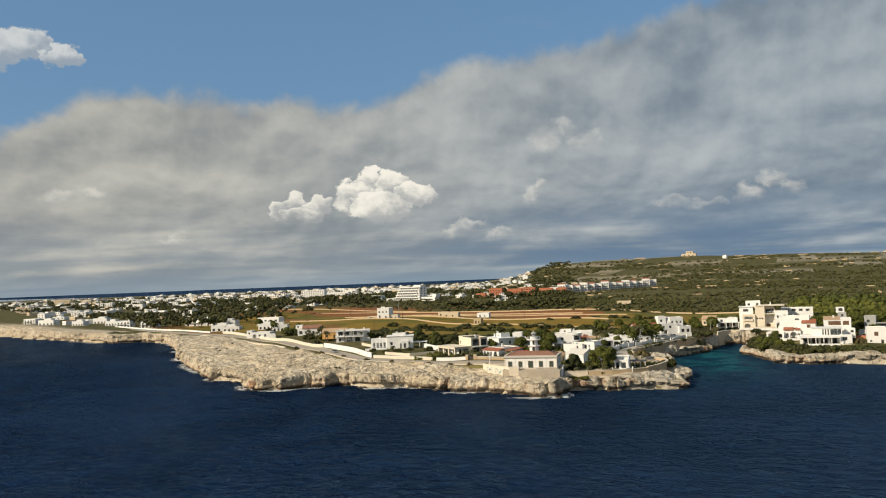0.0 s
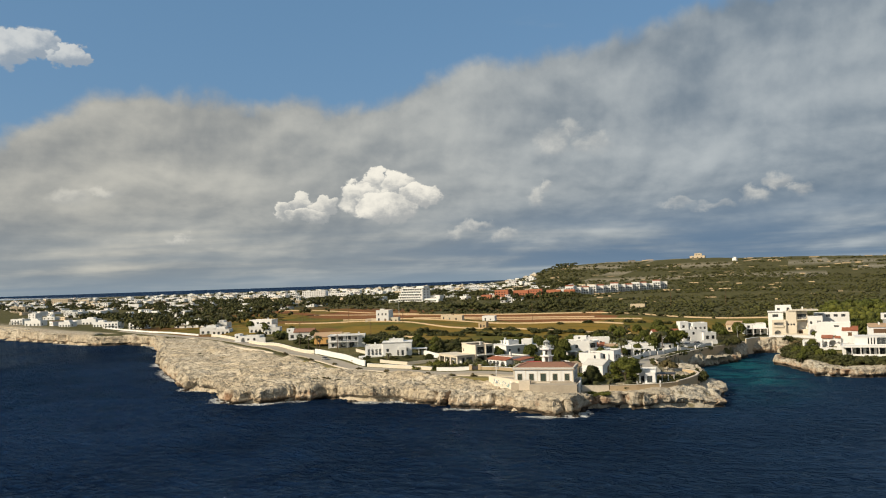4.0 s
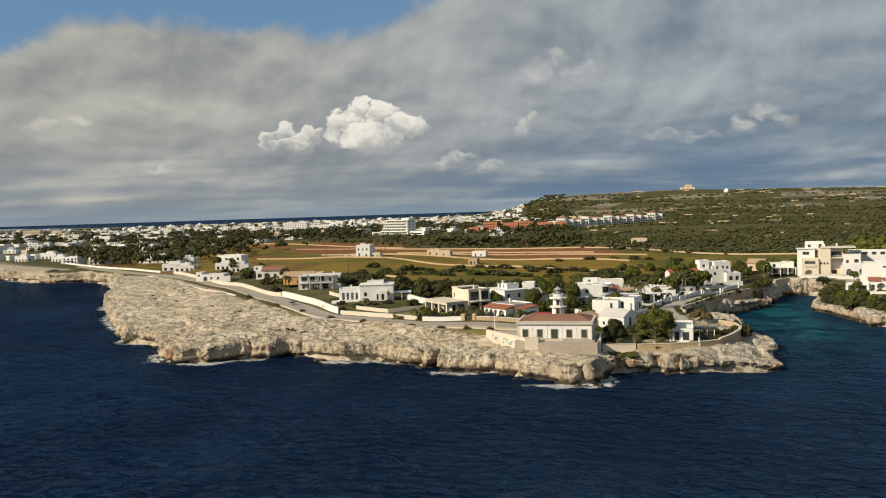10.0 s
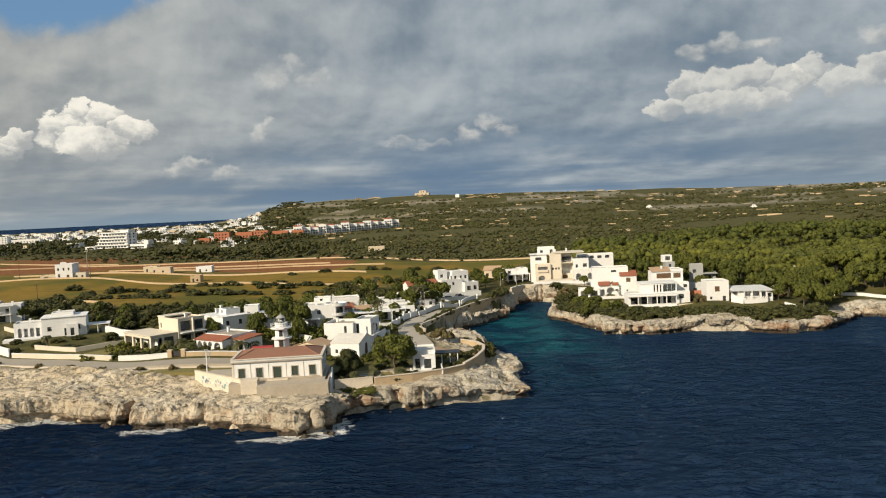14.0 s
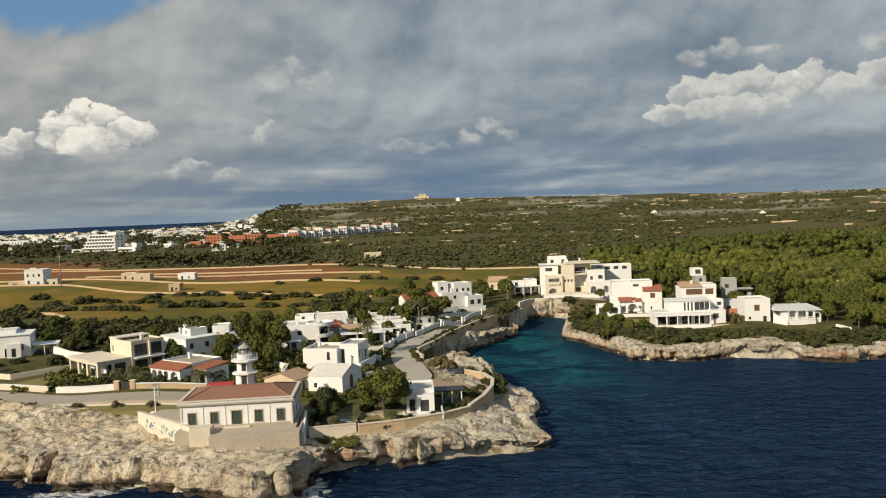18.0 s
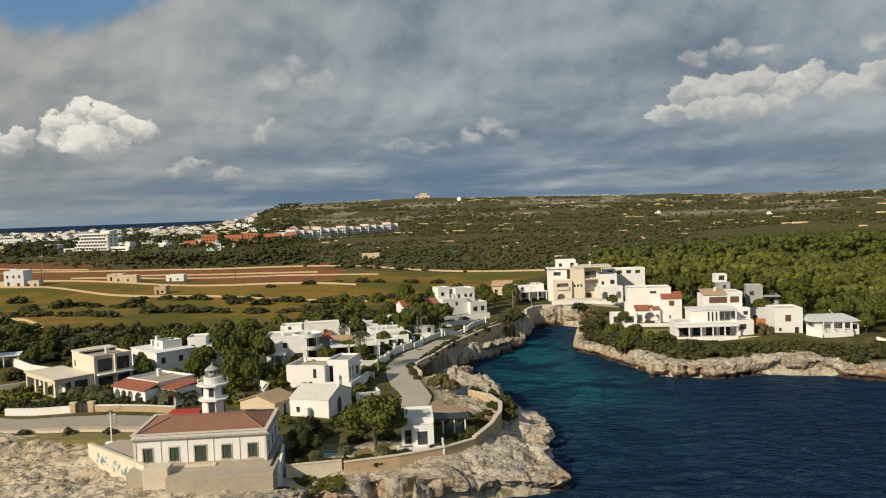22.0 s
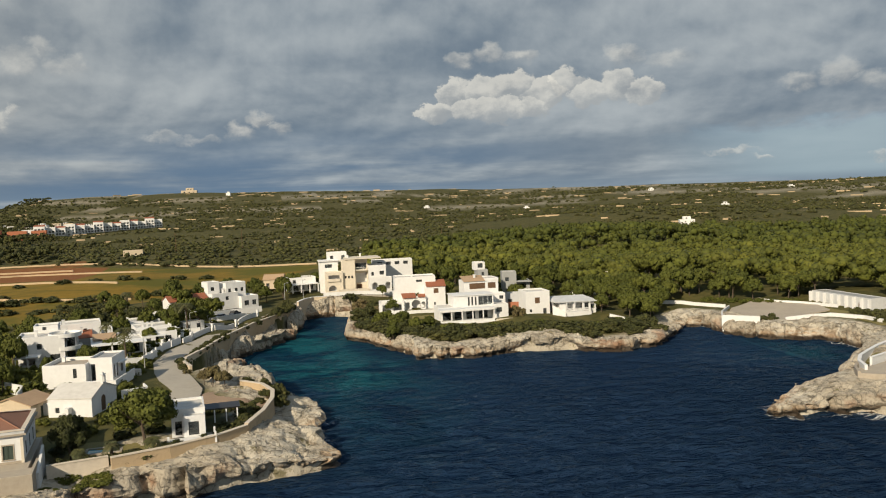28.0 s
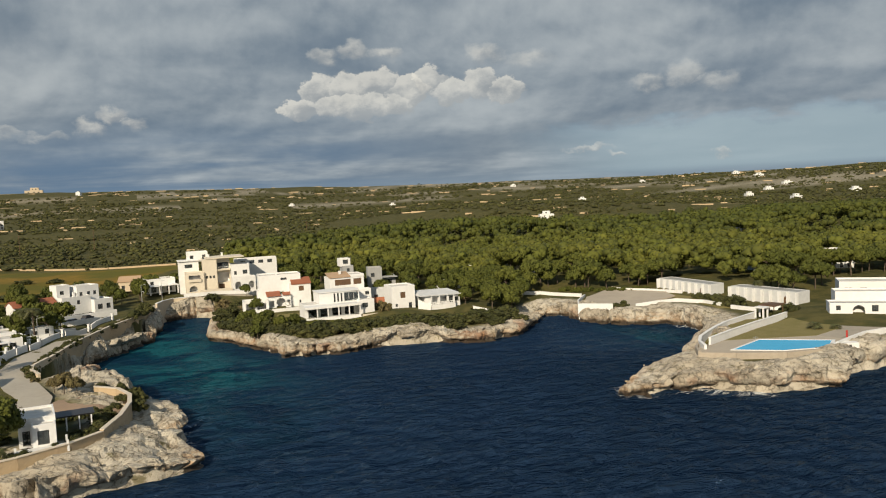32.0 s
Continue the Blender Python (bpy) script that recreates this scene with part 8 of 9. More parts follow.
def beacon_mast():
    o = thing("beacon_mast", (-20.4, 14.2, height(-20.4, 14.2) - 0.2), 0, "white post with lamps and a white equipment box", "mast")
    bm = bmesh.new()
    tube(bm, (0, 0, 0), (0, 0, 6.2), 0.14, 0.1, 8)
    part("pole", bm, WHITE, o)
    part("equipment_box", box_mesh(-0.9, 0.4, -0.4, 0.4, -0.3, 1.25, bevel=0.04), WHITE, o)
    for z in (4.3, 4.9, 5.5):
        part("bracket", box_mesh(-0.7, 0.8, -0.08, 0.08, z, z + 0.1), GREY, o)
        part("lamp", box_mesh(0.55, 0.95, -0.15, 0.15, z - 0.15, z + 0.25, bevel=0.05), GREY, o)
    part("dish", lathe([(0.05, 6.0), (0.45, 6.2), (0.5, 6.3)], 12), GREY, o)
    wall_run("graffiti_wall", [(-6.4, -4.2), (-9.0, -2.0)], 0, 0.45, CREAM, "short cream forecourt wall beside the lighthouse", base=4.8, top=7.9, drop=1.5, coping=COPING, step=5)
    g = wall_run("graffiti_wall", [(-9.0, -2.0), (-20.2, 7.0)], 0, 0.45, CREAM, "cream forecourt wall covered with faded graffiti", base=5.0, top=7.9, drop=1.5, coping=COPING, step=12)
    sheet("forecourt", [(-6.6, -3.8), (-19.9, 6.9), (-18.5, 12.5), (-9.3, 12.5), (-8.6, -0.6)], 0, PAVING, "brown beaten forecourt beside the lighthouse", "ground", z=6.9)
    rng = random.Random(4)
    inks = [surface("ink_white", (0.75, 0.75, 0.73), rough=0.7), surface("ink_blue", (0.24, 0.30, 0.34), rough=0.7), surface("ink_teal", (0.22, 0.36, 0.36), rough=0.7)]
    d = Vector((-11.2, 9.0, 0)).normalized()
    out = Vector((-d.y, d.x, 0))
    out = out if out.y < 0 else -out
    base = Vector((-9.0, -2.0, 0))
    for i in range(44):
        u, z = rng.uniform(0.6, 11.5), rng.uniform(5.6, 7.1)
        w, h = rng.uniform(0.12, 0.5), rng.uniform(0.15, 0.5)
        bm = bmesh.new()
        c = base + d * u + out * (0.235 + 0.002 * i) + Vector((0, 0, z))
        pts = [c + d * (w * math.cos(k * math.tau / 9) * rng.uniform(0.6, 1)) + Vector((0, 0, h * math.sin(k * math.tau / 9) * rng.uniform(0.6, 1))) for k in range(9)]
        bm.faces.new([bm.verts.new(p - g.matrix_world.translation) for p in pts])
        part("paint_patch", bm, inks[i % 3], g)


beacon_mast()


def car(x, y, yaw, paint, label):
    o = thing("car", (x, y, height(x, y) + 0.13), yaw, label, "car", "parked cars")
    bm = bmesh.new()
    prof = [(-2.05, 0.35), (-2.1, 0.75), (-1.95, 0.95), (2.0, 0.85), (2.1, 0.6), (2.08, 0.35)]
    for a, b, f in ((-0.85, 0.85, None),):
        l = [bm.verts.new((p[0], a, p[1])) for p in prof]
        r = [bm.verts.new((p[0], b, p[1])) for p in prof]
        bm.faces.new(l)
        bm.faces.new(r[::-1])
        for i in range(6):
            bm.faces.new((l[(i + 1) % 6], l[i], r[i], r[(i + 1) % 6]))
    bmesh.ops.recalc_face_normals(bm, faces=bm.faces)
    part("body", bm, paint, o)
    bm = bmesh.new()
    prof = [(-1.85, 0.93), (-1.45, 1.42), (0.3, 1.45), (1.05, 0.9)]
    l = [bm.verts.new((p[0], -0.75 + 0.1 * (p[1] > 1), p[1])) for p in prof]
    r = [bm.verts.new((p[0], 0.75 - 0.1 * (p[1] > 1), p[1])) for p in prof]
    bm.faces.new(l)
    bm.faces.new(r[::-1])
    for i in range(4):
        bm.faces.new((l[(i + 1) % 4], l[i], r[i], r[(i + 1) % 4]))
    bmesh.ops.recalc_face_normals(bm, faces=bm.faces)
    part("cabin", bm, DARK, o, "dark glazed cabin")
    part("roof", box_mesh(-1.42, 0.32, -0.64, 0.64, 1.43, 1.49, bevel=0.02), paint, o)
    for wx in (-1.35, 1.35):
        for wy in (-0.8, 0.8):
            bm = bmesh.new()
            tube(bm, (wx, wy - 0.1, 0.32), (wx, wy + 0.1, 0.32), 0.32, 0.32, 14)
            w = part("wheel", bm, DARK, o)
            bm = bmesh.new()
            tube(bm, (wx, wy - 0.115, 0.32), (wx, wy + 0.115, 0.32), 0.18, 0.18, 10)
            part("rim", bm, GREY, w)
    for wy in (-0.6, 0.6):
        part("headlight", box_mesh(2.03, 2.11, wy - 0.15, wy + 0.15, 0.6, 0.74), WHITE, o)


SILVER = surface("silver_car_paint", (0.45, 0.46, 0.47), rough=0.3, metal=0.5)
car(-112, 57.5, -38, SILVER, "silver car parked on the cliff road")
car(200, 33, 40, SILVER, "silver car parked in front of the white villa")
car(25.5, 139, 60, WHITE, "white car parked beside the cove road")
car(29.0, 145, 60, surface("dark_car_paint", (0.05, 0.06, 0.08), rough=0.3), "dark car parked beside the cove road")


def street_lamp(x, y, yaw):
    o = thing("street_lamp", (x, y, height(x, y)), yaw, "tall grey street lamp on a slim pole", "street lamp", "street lamps")
    bm = bmesh.new()
    tube(bm, (0, 0, -0.2), (0, 0, 7.0), 0.11, 0.07, 8)
    part("pole", bm, GREY, o)
    bm = bmesh.new()
    tube(bm, (0, 0, 7.0), (1.4, 0, 7.3), 0.05, 0.04, 6)
    part("arm", bm, GREY, o)
    part("lamp_head", box_mesh(1.2, 1.9, -0.13, 0.13, 7.22, 7.36, bevel=0.03), GREY, o)


for x, y, yaw in ((14.2, 66, 0), (20.0, 103, -20), (44.5, 168, -40), (51, 176, -60)):
    street_lamp(x, y, yaw)


def telegraph_pole(x, y, h=9.0):
    o = thing("telegraph_pole", (x, y, height(x, y)), 10, "weathered wooden telegraph pole with a crossbar", "pole", "telegraph poles")
    bm = bmesh.new()
    tube(bm, (0, 0, -0.3), (0, 0, h), 0.17, 0.11, 8)
    part("pole", bm, WOOD, o)
    part("crossbar", box_mesh(-0.8, 0.8, -0.06, 0.06, h - 0.8, h - 0.62), WOOD, o)


for x, y, h in ((-96, 300, 12), (-170, 250, 10), (-240, 300, 12), (-300, 330, 12), (-140, 150, 9), (-185, 150, 9), (20, 430, 14), (150, 420, 14), (260, 400, 14), (-20, 420, 12), (-121, 83, 8), (-160, 112, 8)):
    telegraph_pole(x, y, h)


# field walls of dry stone
for pts in ([(-330, 395), (-262, 413), (-172, 397), (-102, 372), (-30, 345), (61, 288)], [(-262, 330), (-161, 288), (-95, 268), (-22, 238)], [(-200, 330), (-144, 314), (-80, 318), (-23, 306)], [(-290, 290), (-172, 258), (-130, 236), (-79, 220)],
            [(-140, 165), (-118, 150), (-98, 128)], [(-79, 220), (-50, 205), (-10, 196)], [(-180, 345), (-110, 338), (-60, 330)], [(-420, 470), (-330, 440), (-240, 425)]):
    wall_run("field_wall", pts, 0.8, 0.6, STONE, "low pale dry-stone wall between the fields", step=11)


# ---- plants ----
def ball():
    g = (1 + 5 ** 0.5) / 2
    v = np.array([(-1, g, 0), (1, g, 0), (-1, -g, 0), (1, -g, 0), (0, -1, g), (0, 1, g), (0, -1, -g), (0, 1, -g), (g, 0, -1), (g, 0, 1), (-g, 0, -1), (-g, 0, 1)], float)
    f = [(0, 11, 5), (0, 5, 1), (0, 1, 7), (0, 7, 10), (0, 10, 11), (1, 5, 9), (5, 11, 4), (11, 10, 2), (10, 7, 6), (7, 1, 8), (3, 9, 4), (3, 4, 2), (3, 2, 6), (3, 6, 8), (3, 8, 9), (4, 9, 5), (2, 4, 11), (6, 2, 10), (8, 6, 7), (9, 8, 1)]
    return v / np.linalg.norm(v[0]), np.array(f)


HEART, HEART_FACES = ball()


def hearts(rng, centres, radii, flat=0.75):
    """The dense leafy inside of each clump: an uneven lump; returns points and triangles."""
    n = len(centres)
    v = HEART[None] * rng.uniform(0.68, 1.10, (n, 12, 1)) * radii[:, None, None] * np.array([0.84, 0.84, flat * 0.84]) + centres[:, None]
    return v.reshape(-1, 3), (HEART_FACES[None] + (np.arange(n) * 12)[:, None, None]).reshape(-1, 3)


def leaves(rng, centres, radii, per, size, flat=0.75):
    """Small leafy cards scattered over clumps; returns points and faces."""
    n = len(centres)
    c = np.repeat(centres, per, 0)
    r = np.repeat(radii, per)[:, None]
    d = rng.normal(size=(n * per, 3))
    d /= np.linalg.norm(d, axis=1)[:, None]
    p = c + d * r * rng.uniform(0.70, 1.10, (n * per, 1)) * np.array([1, 1, flat])
    u = rng.normal(size=(n * per, 3))
    w = d + rng.normal(size=(n * per, 3)) * 0.32
    u -= w * ((u * w).sum(1) / (w * w).sum(1))[:, None]
    u /= np.linalg.norm(u, axis=1)[:, None]
    v = np.cross(w, u)
    v /= np.linalg.norm(v, axis=1)[:, None]
    s = size * rng.uniform(0.6, 1.3, (n * per, 1))
    q = np.stack([p - u * s - v * s * 0.6, p + u * s - v * s * 0.6, p + u * s * 0.7 + v * s * 0.6, p - u * s * 0.7 + v * s * 0.6], 1)
    return q.reshape(-1, 3), np.arange(n * per * 4).reshape(-1, 4)


def crown_shape(seed, kind):
    """Clump centres and radii of a crown of unit height about the origin of its foot."""
    rng = np.random.default_rng(seed)
    if kind == "pine":
        k = 46
        a, t = rng.uniform(0, math.tau, k), rng.random(k)
        rr = 0.62 * np.sqrt(rng.random(k)) * (0.9 + 0.25 * np.sin(a * 2 + seed))
        z = 0.52 + 0.40 * np.sqrt(np.clip(1 - (rr / 0.72) ** 2, 0, 1)) * t ** 0.45
        return np.stack([rr * np.cos(a), rr * np.sin(a), z], 1), rng.uniform(0.10, 0.19, k)
    if kind == "round":
        k = 48
        d = rng.normal(size=(k, 3))
        d /= np.linalg.norm(d, axis=1)[:, None]
        d[:, 2] = np.abs(d[:, 2]) * 1.1 - 0.25
        return d * np.array([0.46, 0.46, 0.36]) * rng.uniform(0.6, 1.0, (k, 1)) + np.array([0, 0, 0.55]), rng.uniform(0.11, 0.20, k)
    k = 30                                                     # a shrub, leafy down to the ground
    d = rng.normal(size=(k, 3))
    d /= np.linalg.norm(d, axis=1)[:, None]
    d[:, 2] = np.abs(d[:, 2])
    return d * np.array([0.8, 0.7, 0.72]) * rng.uniform(0.55, 1.0, (k, 1)) + np.array([0, 0, 0.08]), rng.uniform(0.16, 0.30, k)


MESHES = {}


def plant_mesh(kind, variant, mat, per, size):
    key = (kind, variant, mat.name, per, size)
    if key not in MESHES:
        rng = np.random.default_rng(100 + variant)
        c, r = crown_shape(variant * 7 + 3, kind)
        co, f = leaves(rng, c, r, per, size)
        hc, hf = hearts(rng, c, r)
        me = bpy.data.meshes.new("crown")
        me.from_pydata(np.concatenate([hc, co]).tolist(), [], hf.tolist() + (f + len(hc)).tolist())
        me.shade_smooth()
        me.materials.append(mat)
        MESHES[key] = me
    return MESHES[key]


def trunk_mesh(kind, variant):
    key = ("trunk", kind, variant)
    if key not in MESHES:
        rng = random.Random(variant)
        bm = bmesh.new()
        top = Vector((rng.uniform(-0.06, 0.06), rng.uniform(-0.06, 0.06), 0.5 if kind == "pine" else 0.4))
        tube(bm, (0, 0, -0.05), top * 0.5, 0.032, 0.026, 8, False)
        tube(bm, top * 0.5, top, 0.026, 0.02, 8, False)
        for i in range(7):
            a = i * math.tau / 7 + rng.uniform(-0.3, 0.3)
            l = rng.uniform(0.25, 0.45)
            mid = top + Vector((math.cos(a) * l * 0.5, math.sin(a) * l * 0.5, 0.10))
            tube(bm, top * rng.uniform(0.75, 1.0), mid, 0.014, 0.010, 5, False)
            tube(bm, mid, top + Vector((math.cos(a) * l, math.sin(a) * l, rng.uniform(0.12, 0.3))), 0.010, 0.004, 5, False)
        me = bpy.data.meshes.new("trunk")
        bm.to_mesh(me)
        bm.free()
        me.materials.append(TRUNK)
        MESHES[key] = me
    return MESHES[key]


COUNT = [0]
JOINED = {"hedge row bushes": [], "field bushes": [], "house shrubs": []}      # too far or too dense to tell apart


def tree(x, y, h, wide=1.0, kind="pine", mat=None, name="pine_tree", label="dark green pine tree with a broad rounded crown", per=56, size=0.041, z=None, group="pines"):
    COUNT[0] += 1
    k = COUNT[0] % 5
    o = new(name)
    o.empty_display_size = 0.3
    o.matrix_world = pose(x, y, (height(x, y) if z is None else z) - 0.05, 0, 0, (COUNT[0] * 77) % 360) @ Matrix.Diagonal((h * wide, h * wide, h, 1))
    tagged(o, label, "tree", group)
    for nm, me in (("trunk", trunk_mesh(kind, k)), ("crown", plant_mesh(kind, k, mat or PINE, per, size))):
        c = new(nm, me)
        c.parent = o
    return o


def shrub(x, y, h, wide=1.2, mat=None, label="dense dark green shrub", z=None, group="shrubs", per=60, size=0.060):
    COUNT[0] += 1
    k = COUNT[0] % 5
    if group in JOINED:
        JOINED[group].append((x, y, (height(x, y) if z is None else z) - 0.1, h, wide))
        return None
    ob = new("shrub", plant_mesh("bush", k, mat or BUSHY, per, size))
    ob.matrix_world = pose(x, y, (height(x, y) if z is None else z) - 0.1, 0, 0, (COUNT[0] * 61) % 360) @ Matrix.Diagonal((h * wide, h * wide, h, 1))
    return tagged(ob, label, "shrub", group)


def palm(x, y, h, spread=2.6, label="date palm with arching grey-green fronds", fan=26):
    o = thing("palm_tree", (x, y, height(x, y)), (x * 37) % 360, label, "palm", "palms")
    if h > 0.8:
        bm = bmesh.new()
        for i in range(6):
            tube(bm, (0.05 * math.sin(i), 0, h * i / 6), (0.05 * math.sin(i + 1), 0, h * (i + 1) / 6), 0.24 - 0.01 * i, 0.20, 9, False)
        part("trunk", bm, TRUNK, o)
    key = ("fronds", spread, fan)
    if key not in MESHES:
        rng = random.Random(fan)
        V, F = [], []
        for i in range(fan):
            a = i * 2.39996
            lift = rng.uniform(-0.25, 1.15)
            prev = None
            for s in range(9):
                t = s / 8
                rad = spread * t * math.cos(lift * 0.8) * (1 - 0.10 * t)
                zz = spread * (math.sin(lift) * t * 0.85 - 0.75 * t * t)
                p = Vector((rad * math.cos(a), rad * math.sin(a), zz))
                if prev is not None:
                    ax = (p - prev).normalized()
                    side = ax.cross(Vector((0, 0, 1))).normalized()
                    ln = spread * 0.24 * math.sin(math.pi * min(1, t * 0.9 + 0.1)) + 0.1
                    for sg in (-1, 1):
                        n = len(V)
                        tip = prev.lerp(p, 0.5) + side * sg * ln + ax * ln * 0.5 + Vector((0, 0, -0.25 * ln))
                        V.extend([tuple(prev), tuple(prev.lerp(p, 0.8)), tuple(tip + ax * 0.06), tuple(tip)])
                        F.append([n, n + 1, n + 2, n + 3])
                prev = p
        me = bpy.data.meshes.new("fronds")
        me.from_pydata(V, [], F)
        me.materials.append(PALMLEAF)
        MESHES[key] = me
    c = new("fronds", MESHES[key])
    c.parent = o
    c.location = (0, 0, max(h, 0.3))
    return o


# the walled garden by the lighthouse
tree(22.8, 9.6, 9.4, 1.02, "round", PINE, "pine_tree", "broad bushy green pine in the walled garden", 170, 0.024)
tree(13.2, 6.5, 7.4, 0.70, "round", BUSHY, "broadleaf_tree", "dark glossy-leaved tree in the walled garden", 150, 0.025)
for x, y, h, s in ((14.8, 4.0, 2.2, 1.6), (18.9, 4.8, 2.4, 1.7), (24.3, 6.0, 2.0, 2.0)):
    palm(x, y, h, s, "small garden palm with dry golden fronds")
for x, y, h in ((12.5, 2.6, 1.4), (16, 4.0, 1.2), (21, 4.2, 1.1), (26, 6.6, 1.3), (27.5, 6.9, 1.2), (31, 9.2, 1.2), (33.5, 11.5, 1.4), (35.8, 14.0, 1.5), (36.8, 17.5, 1.6), (36.0, 20.5, 1.7), (33.5, 14.8, 1.3), (30.5, 24.5, 1.6), (33, 25.5, 1.7), (35.5, 26, 1.8), (37.5, 24.5, 1.7),
                (38.6, 29.5, 1.3), (39.6, 35, 1.4), (27, 17, 1.6), (26.5, 21, 1.7), (11.2, 9, 1.8), (12, 13, 1.9), (19, 14, 1.9), (23, 16, 2.0)):
    shrub(x, y, h, 1.15, label="clipped dark green garden hedge shrub", group="garden hedge", z=5.5)
for x, y, h in ((29.6, 46.0, 4.4), (31.8, 44.5, 3.6), (27.8, 49.0, 3.0)):
    tree(x, y, h, 0.85, "round", OLIVE, "tamarisk", "brownish feathery tamarisk beside the cove road", 56, 0.041, group="tamarisks")
for x, y in ((42.5, 36), (42.3, 30), (41.8, 40), (39.5, 44), (36, 48)):
    shrub(x, y, 2.4, 0.8, label="shrub hanging over the wall above the cove", z=4.6)
for k, (x, y) in enumerate([(23.0, 58), (22.0, 63), (20.9, 68), (21.4, 74), (22.6, 79), (23.8, 84), (25.2, 89), (26.4, 94), (27.8, 99), (30.0, 107), (32.5, 114), (35.5, 121), (38, 128)]):
    shrub(x + 0.7, y, 1.2 + 0.3 * (k % 3), 1.1, OLIVE if k % 3 == 0 else BUSHY, "low shrub on the road edge above the cove", z=6.0)
# the gardens behind the lighthouse
for x, y, h, w in ((-17, 60, 9.5, 0.62), (-13, 52, 8.5, 0.6), (-8, 47, 7.5, 0.62), (-12, 44, 6.5, 0.65), (-20, 50, 7.5, 0.6), (-31, 68, 8.5, 0.7), (-11.5, 69, 8, 0.5), (-14, 74, 8, 0.55), (-18, 106, 8, 0.7), (-28, 108, 7, 0.8), (-36, 112, 7, 0.8), (-44, 112, 6, 0.9),
                   (-22, 118, 7.5, 0.7), (-12, 128, 7, 0.8), (-4, 138, 7, 0.8), (-22, 88, 7, 0.7), (-16, 96, 7.5, 0.7), (-8, 100, 6, 0.7), (-30, 92, 7, 0.8), (-46, 98, 6.5, 0.9), (-4, 62, 4.5, 0.6)):
    tree(x, y, h, w, "round" if (x * 3 + y) % 3 else "pine", PINE, label="dark green garden pine behind the white houses", per=56, size=0.041, group="garden pines")
for x, y, h in ((-6.5, 37.5, 2.6), (-3.5, 36.5, 2.2), (0.5, 35.5, 2.4), (3.0, 38, 2.6), (5, 41, 2.4), (-1, 40, 2.2)):
    shrub(x, y, h, 0.9, OLIVE, "tall dry reed-like shrub beside the stone hut")
for x, y, h in ((-62, 88, 4), (-70, 92, 3.6), (-76, 96, 4), (-58, 96, 4.4), (-66, 102, 3.4), (-84, 96, 3.8), (-90, 104, 4), (-50, 86, 3.6), (-52, 74, 3.2), (-60, 78, 3.4), (-95, 92, 4), (-102, 98, 3.6), (-70, 82, 3), (-106, 90, 3.6), (-112, 112, 4),
                (-120, 118, 4.4), (-132, 124, 4), (-60, 68, 2.6), (-66, 62, 2.6), (-150, 128, 4.5), (-158, 132, 4.5), (-166, 122, 4), (-155, 118, 4.6), (-148, 100, 3), (-190, 150, 4), (-200, 155, 5), (-205, 165, 5), (-215, 175, 5), (-228, 172, 4), (-222, 158, 4), (-195, 165, 4.5)):
    shrub(x, y, h, 1.25, PINE if int(x) % 2 else BUSHY, "dense rounded evergreen shrub behind the villas", group="evergreen shrubs")
for i in range(15):
    shrub(-53 + 2.1 * i + (i % 3) * 0.4, 36.2 - 0.12 * i + (i % 2) * 0.8, 1.7 + 0.35 * (i % 3), 1.0, label="garden hedge shrub behind the roadside wall", group="roadside hedge")
for x, y, h, s in ((-40.5, 41.0, 2.2, 2.6), (-36.8, 40.5, 2.6, 2.6), (-33.6, 38.6, 1.8, 2.4), (-19.8, 35.2, 2.6, 3.6), (-17.2, 37.5, 2.0, 3.2), (10.4, 66.6, 8.2, 3.6), (18, 114, 7.6, 3.2), (15.2, 119, 7.4, 3.2), (-2, 143, 7.0, 3.0), (-78.5, 50.5, 3.6, 2.0), (-138, 93, 6.5, 2.2), (-146, 98, 6.5, 2.4),
                   (-141, 100, 5.5, 2.2), (-160, 112, 6, 2.2), (1, 96, 6.0, 2.2), (181.5, 20.5, 1.3, 2.6), (185.0, 18.0, 0.9, 2.0), (189.5, 46, 1.2, 2.4), (192.5, 49, 1.0, 2.2), (210, 60, 4.5, 2.4), (207, 66, 4.2, 2.4)):
    palm(x, y, h, s)
for x, y in ((-88, 50), (-95, 54), (-92, 58), (-84, 55), (-80, 58), (-76, 62), (-70, 50), (-98, 64)):
    shrub(x, y, 1.6, 1.5, label="low dark hedge in front of the white villa")
for x, y in ((-68, 28.5), (-58, 25), (-48, 20.6), (-39, 20.6), (-31, 20.4), (-24, 20.6), (-82, 33), (-100, 45), (-118, 56), (-150, 84)):
    shrub(x, y, 1.5, 1.0, OLIVE, "grey-brown salt-tolerant shrub beside the road", group="verge shrubs")
for x, y in ((13, 150), (9, 156), (20, 160), (6, 142), (17, 132), (6, 124), (21, 120), (23, 128), (14, 120), (30, 178), (36, 184), (44, 186), (34, 192), (25, 190), (16, 176), (8, 170), (0, 158), (-6, 148), (-12, 160)):
    tree(x, y, 6.5 + (x % 3), 0.72, "pine" if int(x + y) % 2 else "round", PINE, label="pine tree among the houses above the cove", per=56, size=0.041, group="cove pines")
for x, y in ((43.5, 138), (46, 143), (42, 133), (45, 148)):
    tree(x, y, 5.0, 0.75, "round", BUSHY, "broadleaf_tree", "dark tree leaning over the cove road", 56, 0.041, z=4.6, group="cove trees")
